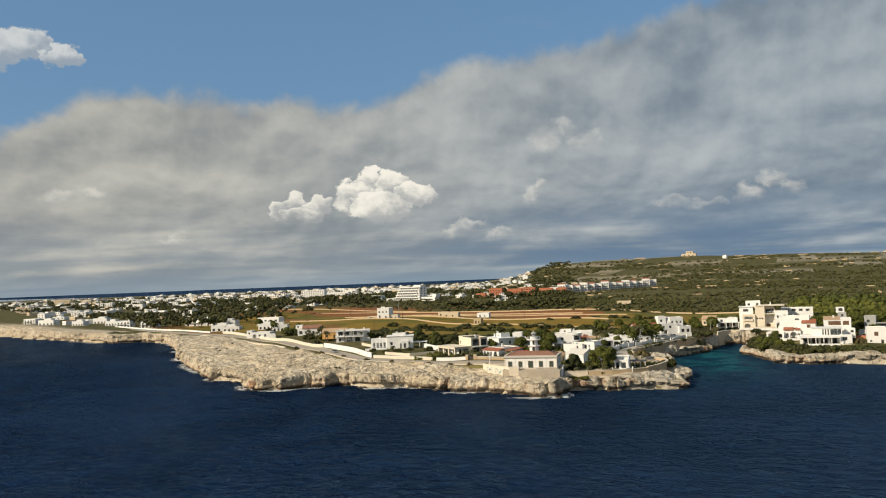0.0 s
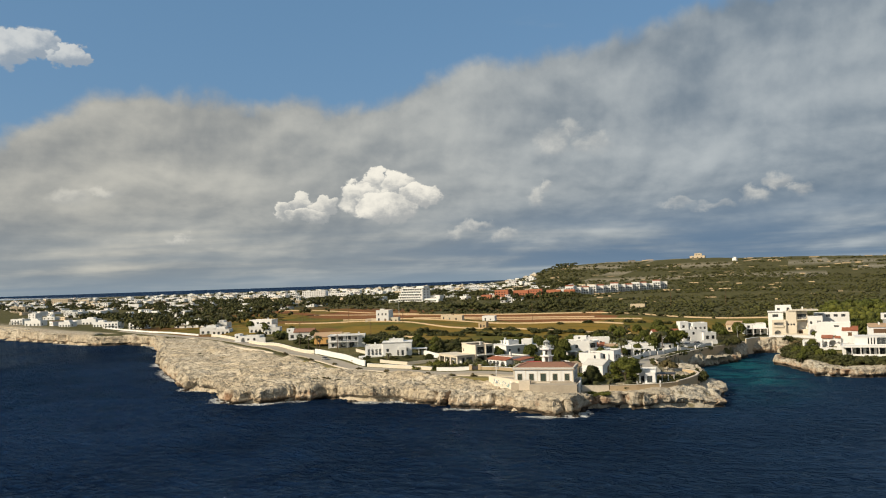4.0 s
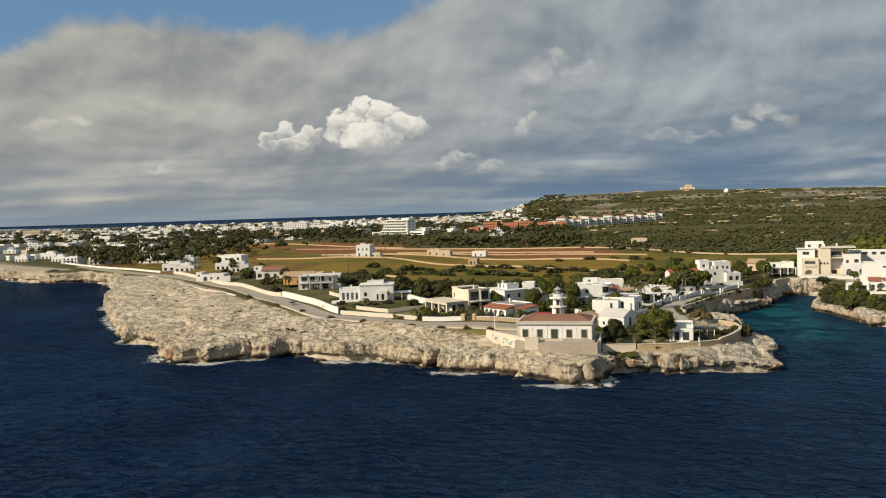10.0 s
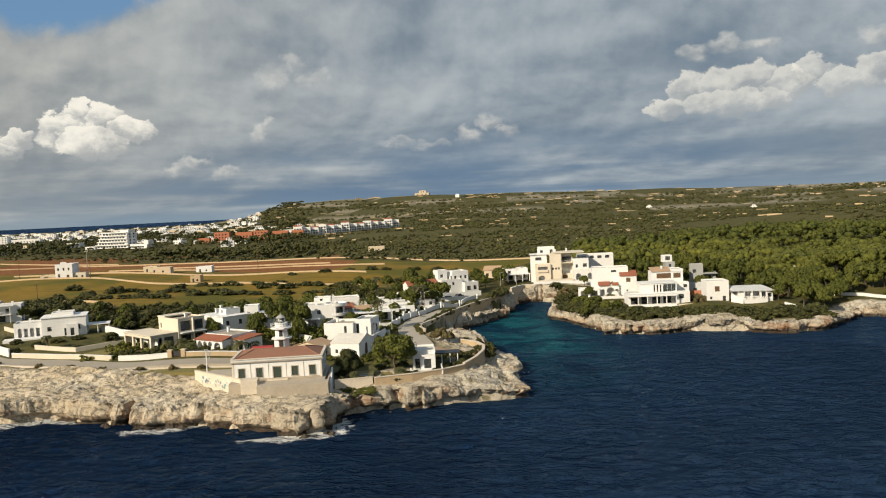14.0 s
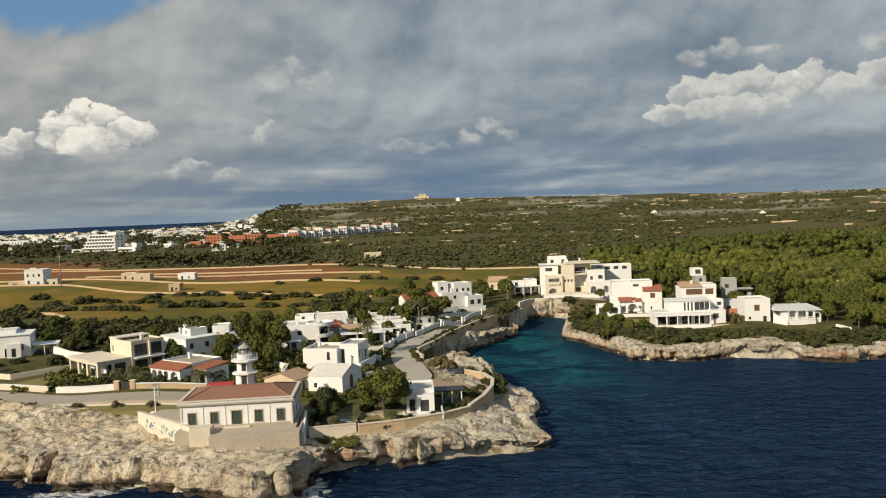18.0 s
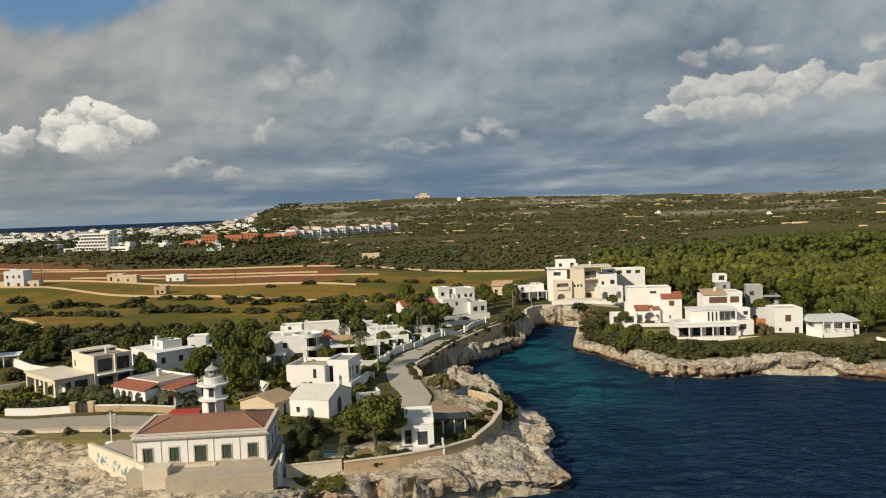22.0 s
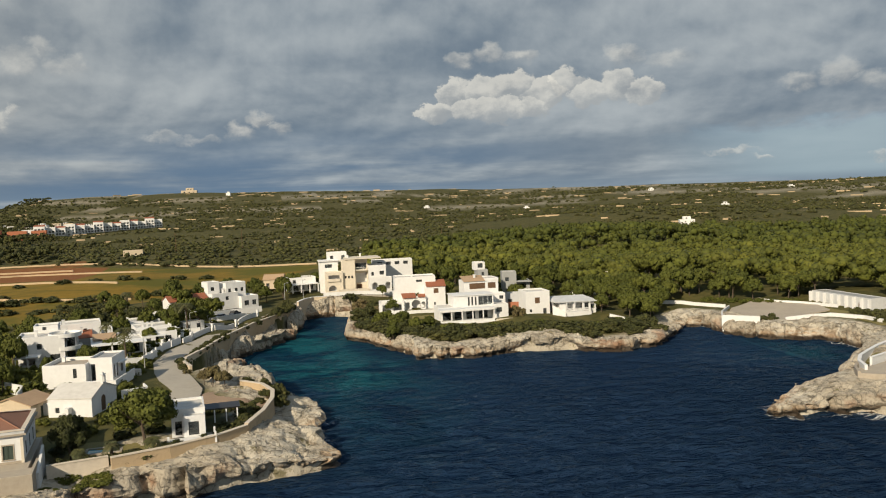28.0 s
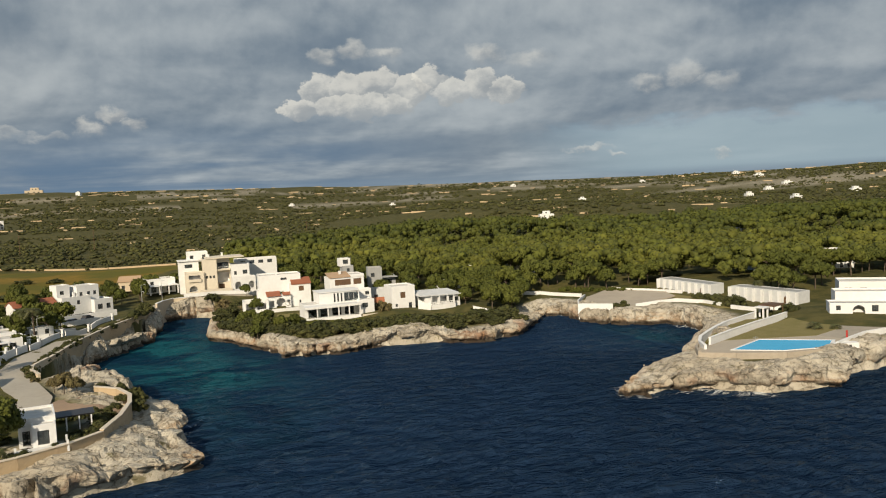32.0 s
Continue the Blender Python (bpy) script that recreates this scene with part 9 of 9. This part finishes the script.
for x, y, h in ((66, 166, 3.2), (70, 162, 3.4), (74, 158, 3.2), (69, 150, 3.6), (73, 146, 3.4), (67, 140, 3.4), (70, 134, 3.8), (66, 130, 3.0), (74, 138, 3.2), (78, 150, 3.0), (82, 156, 3.0)):
    shrub(x, y, h, 1.2, OLIVE if int(y) % 3 == 0 else BUSHY, "bushy shrub on the slope at the head of the cove")
for i in range(30):
    y = 64 + i * 2.3
    if 0.2 < math.sin(i * 1.7):
        continue
    x = float(np.interp(y, [60.5, 66, 71, 79, 98, 118.8, 132.4], [24.2, 22.3, 22, 24.2, 28.3, 35.2, 41.5]))
    shrub(x - 1.0, y, 1.0 + 0.25 * (i % 3), 1.1, OLIVE if i % 4 == 0 else BUSHY, "clipped shrub along the top of the retaining wall", z=6.35, group="road edge hedge")
# the headland's belt of shrubs
for i in range(46):
    t = i / 45
    x = np.interp(t, [0, 0.16, 0.35, 0.6, 0.85, 1.0], [67, 72, 84, 104, 128, 139])
    y = np.interp(t, [0, 0.16, 0.35, 0.6, 0.85, 1.0], [124, 103, 92, 90.5, 85, 88])
    shrub(float(x) + (i % 3) - 1, float(y) - 3.0 + (i * 1.7) % 3.4, 2.4 + 0.7 * ((i * 7) % 3), 1.35, BUSHY, "dense dark shrub in the belt above the rocks", group="headland shrubs")
    shrub(float(x) + 1.1 * math.sin(i * 2.1), float(y) + 0.6 + 1.4 * math.sin(i * 1.3), 2.8 + 0.7 * math.sin(i * 3.1), 1.25, BUSHY, "dense dark shrub in the belt above the rocks", group="headland shrubs")
    if i % 3 == 0:
        shrub(float(x) + 1.6 * math.sin(i), float(y) - 5.4 + 0.8 * math.sin(i * 1.9), 1.6 + 0.4 * math.sin(i * 2.7), 1.5, BUSHY, "low shrub hanging over the edge of the rocks", group="headland shrubs")
    if i % 2:
        shrub(float(x) + (i % 5) - 1, float(y) + 3.6 + (i * 1.3) % 2.6, 1.7 + 0.4 * (i % 3), 1.4, PINE, "sunlit green shrub in front of the villas", group="headland shrubs")
for x, y, h in ((73.5, 101, 5.5), (78, 98, 5.0), (70, 112, 5.0), (82, 100, 3.6), (76, 108, 4.5), (71.5, 95, 4.0)):
    tree(x, y, h, 0.85, "round", PINE, label="wind-bent pine at the end of the headland", per=56, size=0.041, group="headland pines")
for x, y, h, w in ((138, 96, 8.5, 0.75), (143, 99, 8, 0.75), (141, 104, 8, 0.75), (133, 104, 6, 0.7), (147, 104, 6.5, 0.8)):
    tree(x, y, h, w, "round", PINE, label="large pine standing at the water's edge", per=56, size=0.041, group="shore pines")
for x, y, h in ((111, 107.5, 2.0), (108, 104, 2.4), (106.5, 108, 2.6), (110, 112, 2.6), (131, 110, 3.5), (136, 112, 3.5)):
    shrub(x, y, h, 0.9, OLIVE, "pale grey-green garden shrub between two villas")
for x, y, h in ((191, 63.5, 2.0), (193, 71, 2.8), (194.5, 76, 2.4), (194, 60, 3.6), (193, 66.0, 3.4), (190, 45, 2.2), (187.5, 38, 2.2), (186, 36, 1.8), (195, 42, 2.6), (171, 83, 1.8), (173, 82.5, 2.2), (206, 30, 2.2)):
    shrub(x, y, h, 1.1, BUSHY, "round dark green shrub on the terrace lawn", group="terrace shrubs")
for i in range(22):
    shrub(172 + i * 1.0, 116 - i * 0.75 + (i % 3), 1.5, 1.3, PINE, "sunlit light green shrub above the bay", group="bay shrubs")
for x, y, h, w in ((97.5, 122, 7.0, 0.62), (100, 127, 7.5, 0.6), (95, 129, 6.5, 0.62), (108, 128, 6.5, 0.6), (104, 134, 7.5, 0.7), (86, 150, 6.5, 0.75), (92, 156, 7, 0.75), (97, 148, 7, 0.75), (88, 166, 7.5, 0.8), (94, 172, 8, 0.8), (101, 165, 8, 0.8), (108, 152, 8, 0.8), (104, 176, 8, 0.8),
                   (78, 168, 4.5, 0.8), (114, 145, 8, 0.75), (127, 140, 8, 0.8), (134, 132, 7.5, 0.8), (128, 118, 5.5, 0.7), (98, 190, 8, 0.8), (106, 200, 8, 0.8), (44, 180, 7, 0.8), (38, 176, 6, 0.8), (48, 198, 7.5, 0.75), (57, 200, 7, 0.75)):
    tree(x, y, h, w, "round" if int(x) % 3 else "pine", PINE, label="green pine standing between the white villas", per=56, size=0.041, group="villa pines")
for x, y, h in ((-2, 44, 3.2), (12, 41, 2.6), (13.5, 46, 2.4), (11, 58, 3), (9, 55, 2.6), (12.5, 62, 2.8), (5, 60, 3.2), (0, 66, 3), (-3, 56, 3.4), (14, 68, 2.2), (3, 88, 3.6), (8, 86, 3), (12, 90, 2.6), (15, 104, 3), (10, 100, 3.2), (4, 106, 3.6), (-2, 112, 4), (6, 116, 3.4),
                (-24, 47, 3.2), (-28, 50, 3.4), (-22, 56, 3.6), (-44, 60, 3), (-48, 66, 3.2), (-50, 58, 2.6), (-8, 58, 3.4), (-14, 82, 3.4), (-8, 86, 3.2), (-20, 78, 3.6), (-2, 33, 1.6), (5, 24, 1.5), (3, 20, 1.6), (14, 24, 1.8), (15.5, 30, 2), (13, 18, 2), (18, 20, 2.2), (21, 26, 2.4), (19, 33, 2)):
    shrub(x, y, h, 1.0, PINE if int(x + y) % 2 else BUSHY, "leafy garden shrub between the white houses", group="house shrubs")
for x, y, h, w in ((118, 116, 6, 0.75), (122, 124, 7, 0.8), (116, 132, 7, 0.8), (120, 140, 7.5, 0.8), (140, 116, 7.5, 0.85), (146, 112, 7.5, 0.85), (151, 108, 7, 0.85), (148, 120, 8, 0.85), (156, 114, 7.5, 0.85), (134, 122, 7, 0.8), (140, 128, 8, 0.85), (126, 132, 7.5, 0.8), (162, 120, 7.5, 0.85), (155, 125, 8, 0.85),
                   (110, 140, 7.5, 0.8), (104, 144, 7, 0.8), (170, 122, 7, 0.85), (178, 118, 7, 0.85), (186, 112, 7, 0.85), (194, 106, 7, 0.85), (88, 142, 6, 0.8), (80, 146, 5, 0.8), (84, 134, 5, 0.8), (76, 128, 4.5, 0.9), (73, 120, 4.5, 0.9), (144, 96, 6.5, 0.85)):
    tree(x, y, h, w, "round", PINE, label="sunlit round-crowned pine behind the villas", per=56, size=0.041, group="villa wood pines")
for x, y, h in ((2, 70, 5), (5, 80, 5), (9, 76, 4.5), (-4, 78, 5.5), (11, 96, 5), (16, 100, 4.5), (-24, 64, 6), (-26, 72, 6), (-36, 62, 5.5), (-40, 70, 6), (-34, 56, 5), (-48, 76, 5.5), (14, 116, 5), (20, 126, 5), (-6, 106, 6), (0, 118, 6), (10, 128, 6), (-70, 76, 5), (-80, 84, 5), (-104, 100, 5)):
    tree(x, y, h, 0.8, "round", PINE, label="bushy green tree between the white houses", per=56, size=0.041, group="house trees")
for x, y, h, w in ((-58, 84, 6, 0.8), (-66, 90, 6, 0.8), (-74, 90, 5.5, 0.85), (-54, 92, 6, 0.8), (-82, 104, 6, 0.85), (-94, 110, 6, 0.85), (-46, 84, 6.5, 0.75), (-38, 78, 6.5, 0.75), (-42, 92, 7, 0.8), (-34, 100, 7, 0.8), (-26, 98, 7.5, 0.75), (-20, 112, 7, 0.8), (-106, 108, 6, 0.85), (-118, 104, 5.5, 0.85),
                   (-128, 112, 6, 0.85), (-140, 118, 6, 0.85), (-168, 138, 6, 0.85), (-180, 146, 6, 0.85), (-192, 158, 6.5, 0.85), (-212, 182, 6.5, 0.85), (-236, 190, 6.5, 0.85), (-250, 206, 6.5, 0.85), (-266, 214, 6.5, 0.85), (-10, 92, 6.5, 0.75), (-5, 120, 7, 0.75), (-14, 138, 7, 0.8), (2, 132, 6.5, 0.75)):
    tree(x, y, h, w, "round", PINE if int(y) % 3 else BUSHY, label="dark green tree in the gardens along the fields", per=44, size=0.046, group="garden edge trees")
# bushes along the field edges
for x, y, w in ((-132, 199, 7), (-121, 216, 6), (-82, 168, 6), (-77, 175, 6), (-94, 151, 6), (-63, 198, 5), (-51, 194, 6), (-38, 181, 6), (-24, 186, 4), (-31, 245, 4), (-13, 301, 5), (-70, 171, 5), (-105, 205, 6), (-140, 190, 6), (-150, 182, 5), (-60, 160, 5), (-46, 158, 4),
                (-112, 148, 5), (-120, 160, 5), (-160, 215, 6), (-185, 235, 6), (-170, 225, 5), (-90, 218, 4), (-75, 222, 5), (-58, 212, 4), (-20, 200, 5), (-5, 196, 5), (-45, 232, 4), (-70, 244, 4), (5, 285, 5), (20, 290, 5), (35, 286, 4), (-40, 300, 5), (-70, 310, 5), (-100, 325, 6),
                (-140, 330, 6), (-170, 340, 6), (-210, 340, 7), (-240, 330, 6), (-215, 268, 5), (-230, 262, 5), (-260, 290, 6), (-28, 168, 4), (-18, 172, 4), (-130, 248, 5), (-100, 262, 5)):
    if -40 < x or y > 215 or y < 165:
        continue
    shrub(x, y, w * 0.55, 1.5, BUSHY, "low dark mastic bush on the field edge", group="field bushes")


for (ax, ay), (bx, by), n in (((-150, 178), (-88, 152), 13), ((-136, 206), (-74, 180), 12), ((-74, 176), (-14, 168), 13), ((-110, 222), (-36, 200), 13), ((-30, 196), (10, 214), 9), ((-60, 240), (20, 262), 10)):
    for i in range(n):
        t = (i + 0.35 * math.sin(i * 5.1)) / (n - 1)
        if math.sin(i * 2.3 + ax) > -0.75:
            shrub(ax + (bx - ax) * t, ay + (by - ay) * t + 1.5 * math.sin(i * 3.7), 1.7 + 0.9 * abs(math.sin(i * 1.9)), 1.9, BUSHY, "rounded dark mastic bush in a field hedge row", group="hedge row bushes", per=60, size=0.055)


def planted(name, label, category, spots, kind, mat, per, size, seed, clumps=10, swell=1.2):
    """Many plants joined into one: spots are x, y, z, height and width arrays."""
    x, y, z, h, w = spots
    CO, FA, HF, n = [], [], [], 0
    for k in range(6):
        rng = np.random.default_rng(seed + k)
        c, r = crown_shape(seed * 3 + k, kind)
        keep = rng.permutation(len(c))[:clumps]
        c, r = c[keep], r[keep] * swell * rng.uniform(0.65, 1.2, len(keep))
        co, f = leaves(rng, c, r, per, size)
        hc, hf = hearts(rng, c, r)
        co, f = np.concatenate([hc, co]), f + len(hc)
        mine = np.arange(k, len(x), 6)
        a = rng.uniform(0, math.tau, len(mine))
        ca, sa = np.cos(a)[:, None], np.sin(a)[:, None]
        px = (co[None, :, 0] * ca - co[None, :, 1] * sa) * (h[mine] * w[mine])[:, None] + x[mine][:, None]
        py = (co[None, :, 0] * sa + co[None, :, 1] * ca) * (h[mine] * w[mine])[:, None] + y[mine][:, None]
        pz = co[None, :, 2] * h[mine][:, None] + z[mine][:, None]
        CO.append(np.stack([px, py, pz], -1).reshape(-1, 3))
        step = (np.arange(len(mine)) * len(co))[:, None, None]
        FA.append((f[None] + step).reshape(-1, 4) + n)
        HF.append((hf[None] + step).reshape(-1, 3) + n)
        n += len(CO[-1])
    co, fa, tri = np.concatenate(CO), np.concatenate(FA), np.concatenate(HF)
    me = bpy.data.meshes.new(name)
    me.vertices.add(len(co))
    me.vertices.foreach_set("co", co.ravel().astype(np.float32))
    me.loops.add(fa.size + tri.size)
    me.loops.foreach_set("vertex_index", np.concatenate([fa.ravel(), tri.ravel()]).astype(np.int32))
    me.polygons.add(len(fa) + len(tri))
    me.polygons.foreach_set("loop_start", np.concatenate([np.arange(len(fa)) * 4, fa.size + np.arange(len(tri)) * 3]).astype(np.int32))
    me.update(calc_edges=True)
    me.shade_smooth()
    me.materials.append(mat)
    return tagged(new(name, me), label, category, kind="stuff")


def woods():
    rng = np.random.default_rng(21)
    # the pine wood behind the headland: its southern edge runs from the cream villa to the long buildings
    n = 5200
    x, y = rng.uniform(85, 700, n), rng.uniform(60, 520, n)
    near = np.interp(x, [85, 104, 124, 128, 143, 150, 165, 198, 206, 232, 270, 400, 700], [215, 186, 178, 152, 122, 112, 124, 104, 56, 64, 70, 60, 40])
    far = np.interp(x, [85, 117, 150, 200, 280, 350, 430, 516, 700], [300, 330, 355, 365, 350, 335, 310, 270, 240])
    ok = (y > near) & (y < far + rng.normal(0, 18, n)) & ~((x > 115) & (x < 126) & (y < 145)) & ~((x > 215) & (x < 245) & (y < 62))
    x, y = x[ok], y[ok]
    d = np.hypot(x - 44, y + 117)
    first = np.argsort(y - np.interp(x, [85, 104, 124, 128, 143, 150, 165, 198, 206, 232, 270, 400, 700], [215, 186, 178, 152, 122, 112, 124, 104, 56, 64, 70, 60, 40]))[:170]
    for i in first:
        if x[i] < 300:
            tree(float(x[i]), float(y[i]), 6.5 + 3.0 * rng.random(), 0.78, "pine", PINE, label="Aleppo pine at the edge of the wood", per=56, size=0.041, group="edge pines")
    rest = np.setdiff1d(np.arange(len(x)), first)
    x, y = x[rest], y[rest]
    z = level(x, y)
    hh, ww = rng.uniform(5.2, 11.0, len(x)), rng.uniform(0.70, 1.05, len(x))
    close = np.hypot(x - 44, y + 117) < 390
    for nm, lab, mask, per, size in (("pine_wood", "dense sunlit green pine wood behind the headland", close, 30, 0.040), ("far_pine_wood", "green pine wood stretching inland", ~close, 13, 0.058)):
        planted(nm, lab, "wood", (x[mask], y[mask], z[mask] - 0.5, hh[mask], ww[mask]), "pine", PINE, per, size, 31, 14 if nm == "pine_wood" else 9, 1.85)
    # scrub over the plain and the slopes
    n = 23000
    az = np.radians(rng.uniform(-34, 54, n))
    r = 330 + 1900 * rng.random(n) ** 1.25
    x, y = 44 + r * np.sin(az), -122 + r * np.cos(az)
    v = y + 0.5 * x
    ok = (shore_distance(x, y) > 15) & ~((v < 322) & (x < 70)) & ~((v > 322) & (v < 345) & (x < -60) & (rng.random(n) < 0.5)) & ~((x > 70) & (x < 115) & (y < 215) & (y > 160))
    ok &= fbm(x * 0.008, y * 0.02, 0 * x + 4, 3) > 0.38 + 0.14 * smooth01((r - 900) / 900)
    x, y, r = x[ok], y[ok], r[ok]
    z = level(x, y)
    grow_up = 1.35 + 0.0010 * r
    planted("scrub", "dark green maquis scrub over the plain and slopes", "scrub", (x, y, z, rng.uniform(0.8, 1.7, len(x)) * grow_up, rng.uniform(1.0, 1.9, len(x))), "bush", BUSHY, 3, 0.20, 41, 3, 2.0)
    # dry-stone walls and bare outcrops over the plain and the ridge
    n = 420
    az = np.radians(rng.uniform(-16, 54, n))
    r = 520 + 2000 * rng.random(n) ** 0.75
    x, y = 44 + r * np.sin(az), -122 + r * np.cos(az)
    z = level(x, y)
    yaw = -az * 0.7 + rng.normal(0, 0.35, n)
    half = rng.uniform(1.5, 8.0, n) * (0.5 + r / 1800)
    V, F = [], []
    for px, py, pz, a, l, k in zip(x, y, z, yaw, half, rng.uniform(0.7, 1.5, n)):
        c, q, b = math.cos(a), math.sin(a), len(V)
        for zz, t in ((pz - 1.5, 0.7), (pz + k, 0.45)):
            V += [(px + c * u - q * v, py + q * u + c * v, zz) for u, v in ((-l, -t), (l, -t), (l, t), (-l, t))]
        F += [(b + i, b + (i + 1) % 4, b + 4 + (i + 1) % 4, b + 4 + i) for i in range(4)] + [(b + 4, b + 5, b + 6, b + 7)]
    tagged(part("far_field_walls", (V, F), STONE), "pale dry-stone walls crossing the far scrub land", "wall", kind="stuff")
    far = np.array(JOINED["hedge row bushes"] + JOINED["field bushes"]).T
    planted("field_hedges", "rounded dark mastic bushes along the field edges", "bushes", tuple(far), "bush", BUSHY, 30, 0.075, 91, 24)
    planted("house_shrubs", "leafy garden shrubs packed between the white houses", "shrubs", tuple(np.array(JOINED["house shrubs"]).T), "bush", PINE, 34, 0.065, 95, 26)
    # trees of the town and the plain to the north-west
    n = 6500
    az = np.radians(rng.uniform(-56, -14, n))
    r = 430 + 2100 * rng.random(n) ** 1.15
    x, y = 44 + r * np.sin(az), -122 + r * np.cos(az)
    ok = (shore_distance(x, y) > 30) & ((y + 0.5 * x > 338) | ((x < -330) & (y + 0.62 * x > 6)))
    ok &= fbm(x * 0.006, y * 0.006, 0 * x + 8, 3) > 0.40
    x, y = x[ok], y[ok]
    z = level(x, y)
    planted("town_trees", "dark trees and shrubs among the distant houses", "wood", (x, y, z, rng.uniform(4.5, 8.5, len(x)), rng.uniform(0.7, 1.2, len(x))), "pine", BUSHY, 6, 0.12, 51, 6, 1.9)
    # the thick band of scrub between the villas and the fields
    n = 2600
    x, y = rng.uniform(-150, -8, n), rng.uniform(60, 190, n)
    v, edge = y + 0.5 * x, np.interp(x, [-150, -138, -96, -38, -6], [96, 94, 75, 122, 168])
    ok = (v < edge) & (v > edge - np.interp(x, [-150, -70, -40, -8], [16, 26, 34, 26])) & (fbm(x * 0.06, y * 0.06, 0 * x + 1, 3) > 0.36)
    x, y = x[ok], y[ok]
    planted("villa_scrub", "thick dark green scrub between the villas and the fields", "scrub", (x, y, level(x, y) - 0.1, rng.uniform(1.0, 2.9, len(x)), rng.uniform(0.9, 1.4, len(x))), "bush", BUSHY, 8, 0.11, 81, 12)
    # low growth near the houses
    n = 1500
    x, y = rng.uniform(-60, 40, n), rng.uniform(34, 150, n)
    ok = (shore_distance(x, y) > 16) & (y + 0.5 * x < np.interp(x, [-60, -38, -6, 40], [80, 115, 160, 240])) & (x < np.interp(y, [30, 60, 90, 140], [10, 14, 15, 26]))
    x, y = x[ok], y[ok]
    planted("garden_growth", "low tangled garden shrubs between the houses", "shrubs", (x, y, level(x, y) - 0.1, rng.uniform(0.7, 2.3, len(x)), rng.uniform(0.8, 1.3, len(x))), "bush", PINE, 8, 0.11, 61, 10)
    # a dense low hedge inside the garden wall, and grass among the stones below it
    line = np.array([(12.5, 2.4), (19.2, 4.4), (21, 3.4), (26.4, 6.0), (32.2, 9.6), (35.8, 13.2), (38.0, 20), (39.2, 27)])
    t = rng.uniform(0, len(line) - 1, 260)
    x, y = np.interp(t, range(len(line)), line[:, 0]) + rng.normal(0, 0.45, 260), np.interp(t, range(len(line)), line[:, 1]) + rng.normal(0.3, 0.45, 260)
    planted("garden_hedge", "dense dark green hedge inside the garden wall", "hedge", (x, y, level(x, y) + 0.1, rng.uniform(0.6, 1.2, 260), rng.uniform(0.8, 1.2, 260)), "bush", BUSHY, 10, 0.12, 85, 12)
    x, y = rng.uniform(11.5, 20, 260), rng.uniform(-4.0, 1.6, 260)
    ok = fbm(x * 0.4, y * 0.4, 0 * x + 2, 2) > 0.42
    x, y = x[ok], y[ok]
    planted("rock_grass", "patch of green grass tufts among the rocks under the garden wall", "grass", (x, y, level(x, y) - 0.9 + rock_relief(x, y) * 0.6 + 0.8, rng.uniform(0.25, 0.5, len(x)), rng.uniform(1.2, 2.2, len(x))), "bush", PINE, 8, 0.16, 87, 8)
    # tufts on the bare rock and along the road
    n = 2600
    x, y = rng.uniform(-330, -16, n), rng.uniform(-12, 260, n)
    road = np.interp(x, [-340, -270, -178, -113, -77, -45, -20], [205, 172, 106, 52, 33, 24, 20])
    ok = (shore_distance(x, y) > 7) & (y < road - 2) & (y > road - 30 - 12 * rng.random(n)) & (fbm(x * 0.05, y * 0.05, 0 * x + 3, 3) > 0.52)
    x, y = x[ok], y[ok]
    planted("rock_plants", "low dry green tufts on the bare limestone", "plants", (x, y, level(x, y) - 0.3, rng.uniform(0.35, 0.9, len(x)), rng.uniform(1.0, 1.8, len(x))), "bush", OLIVE, 7, 0.2, 71)


woods()
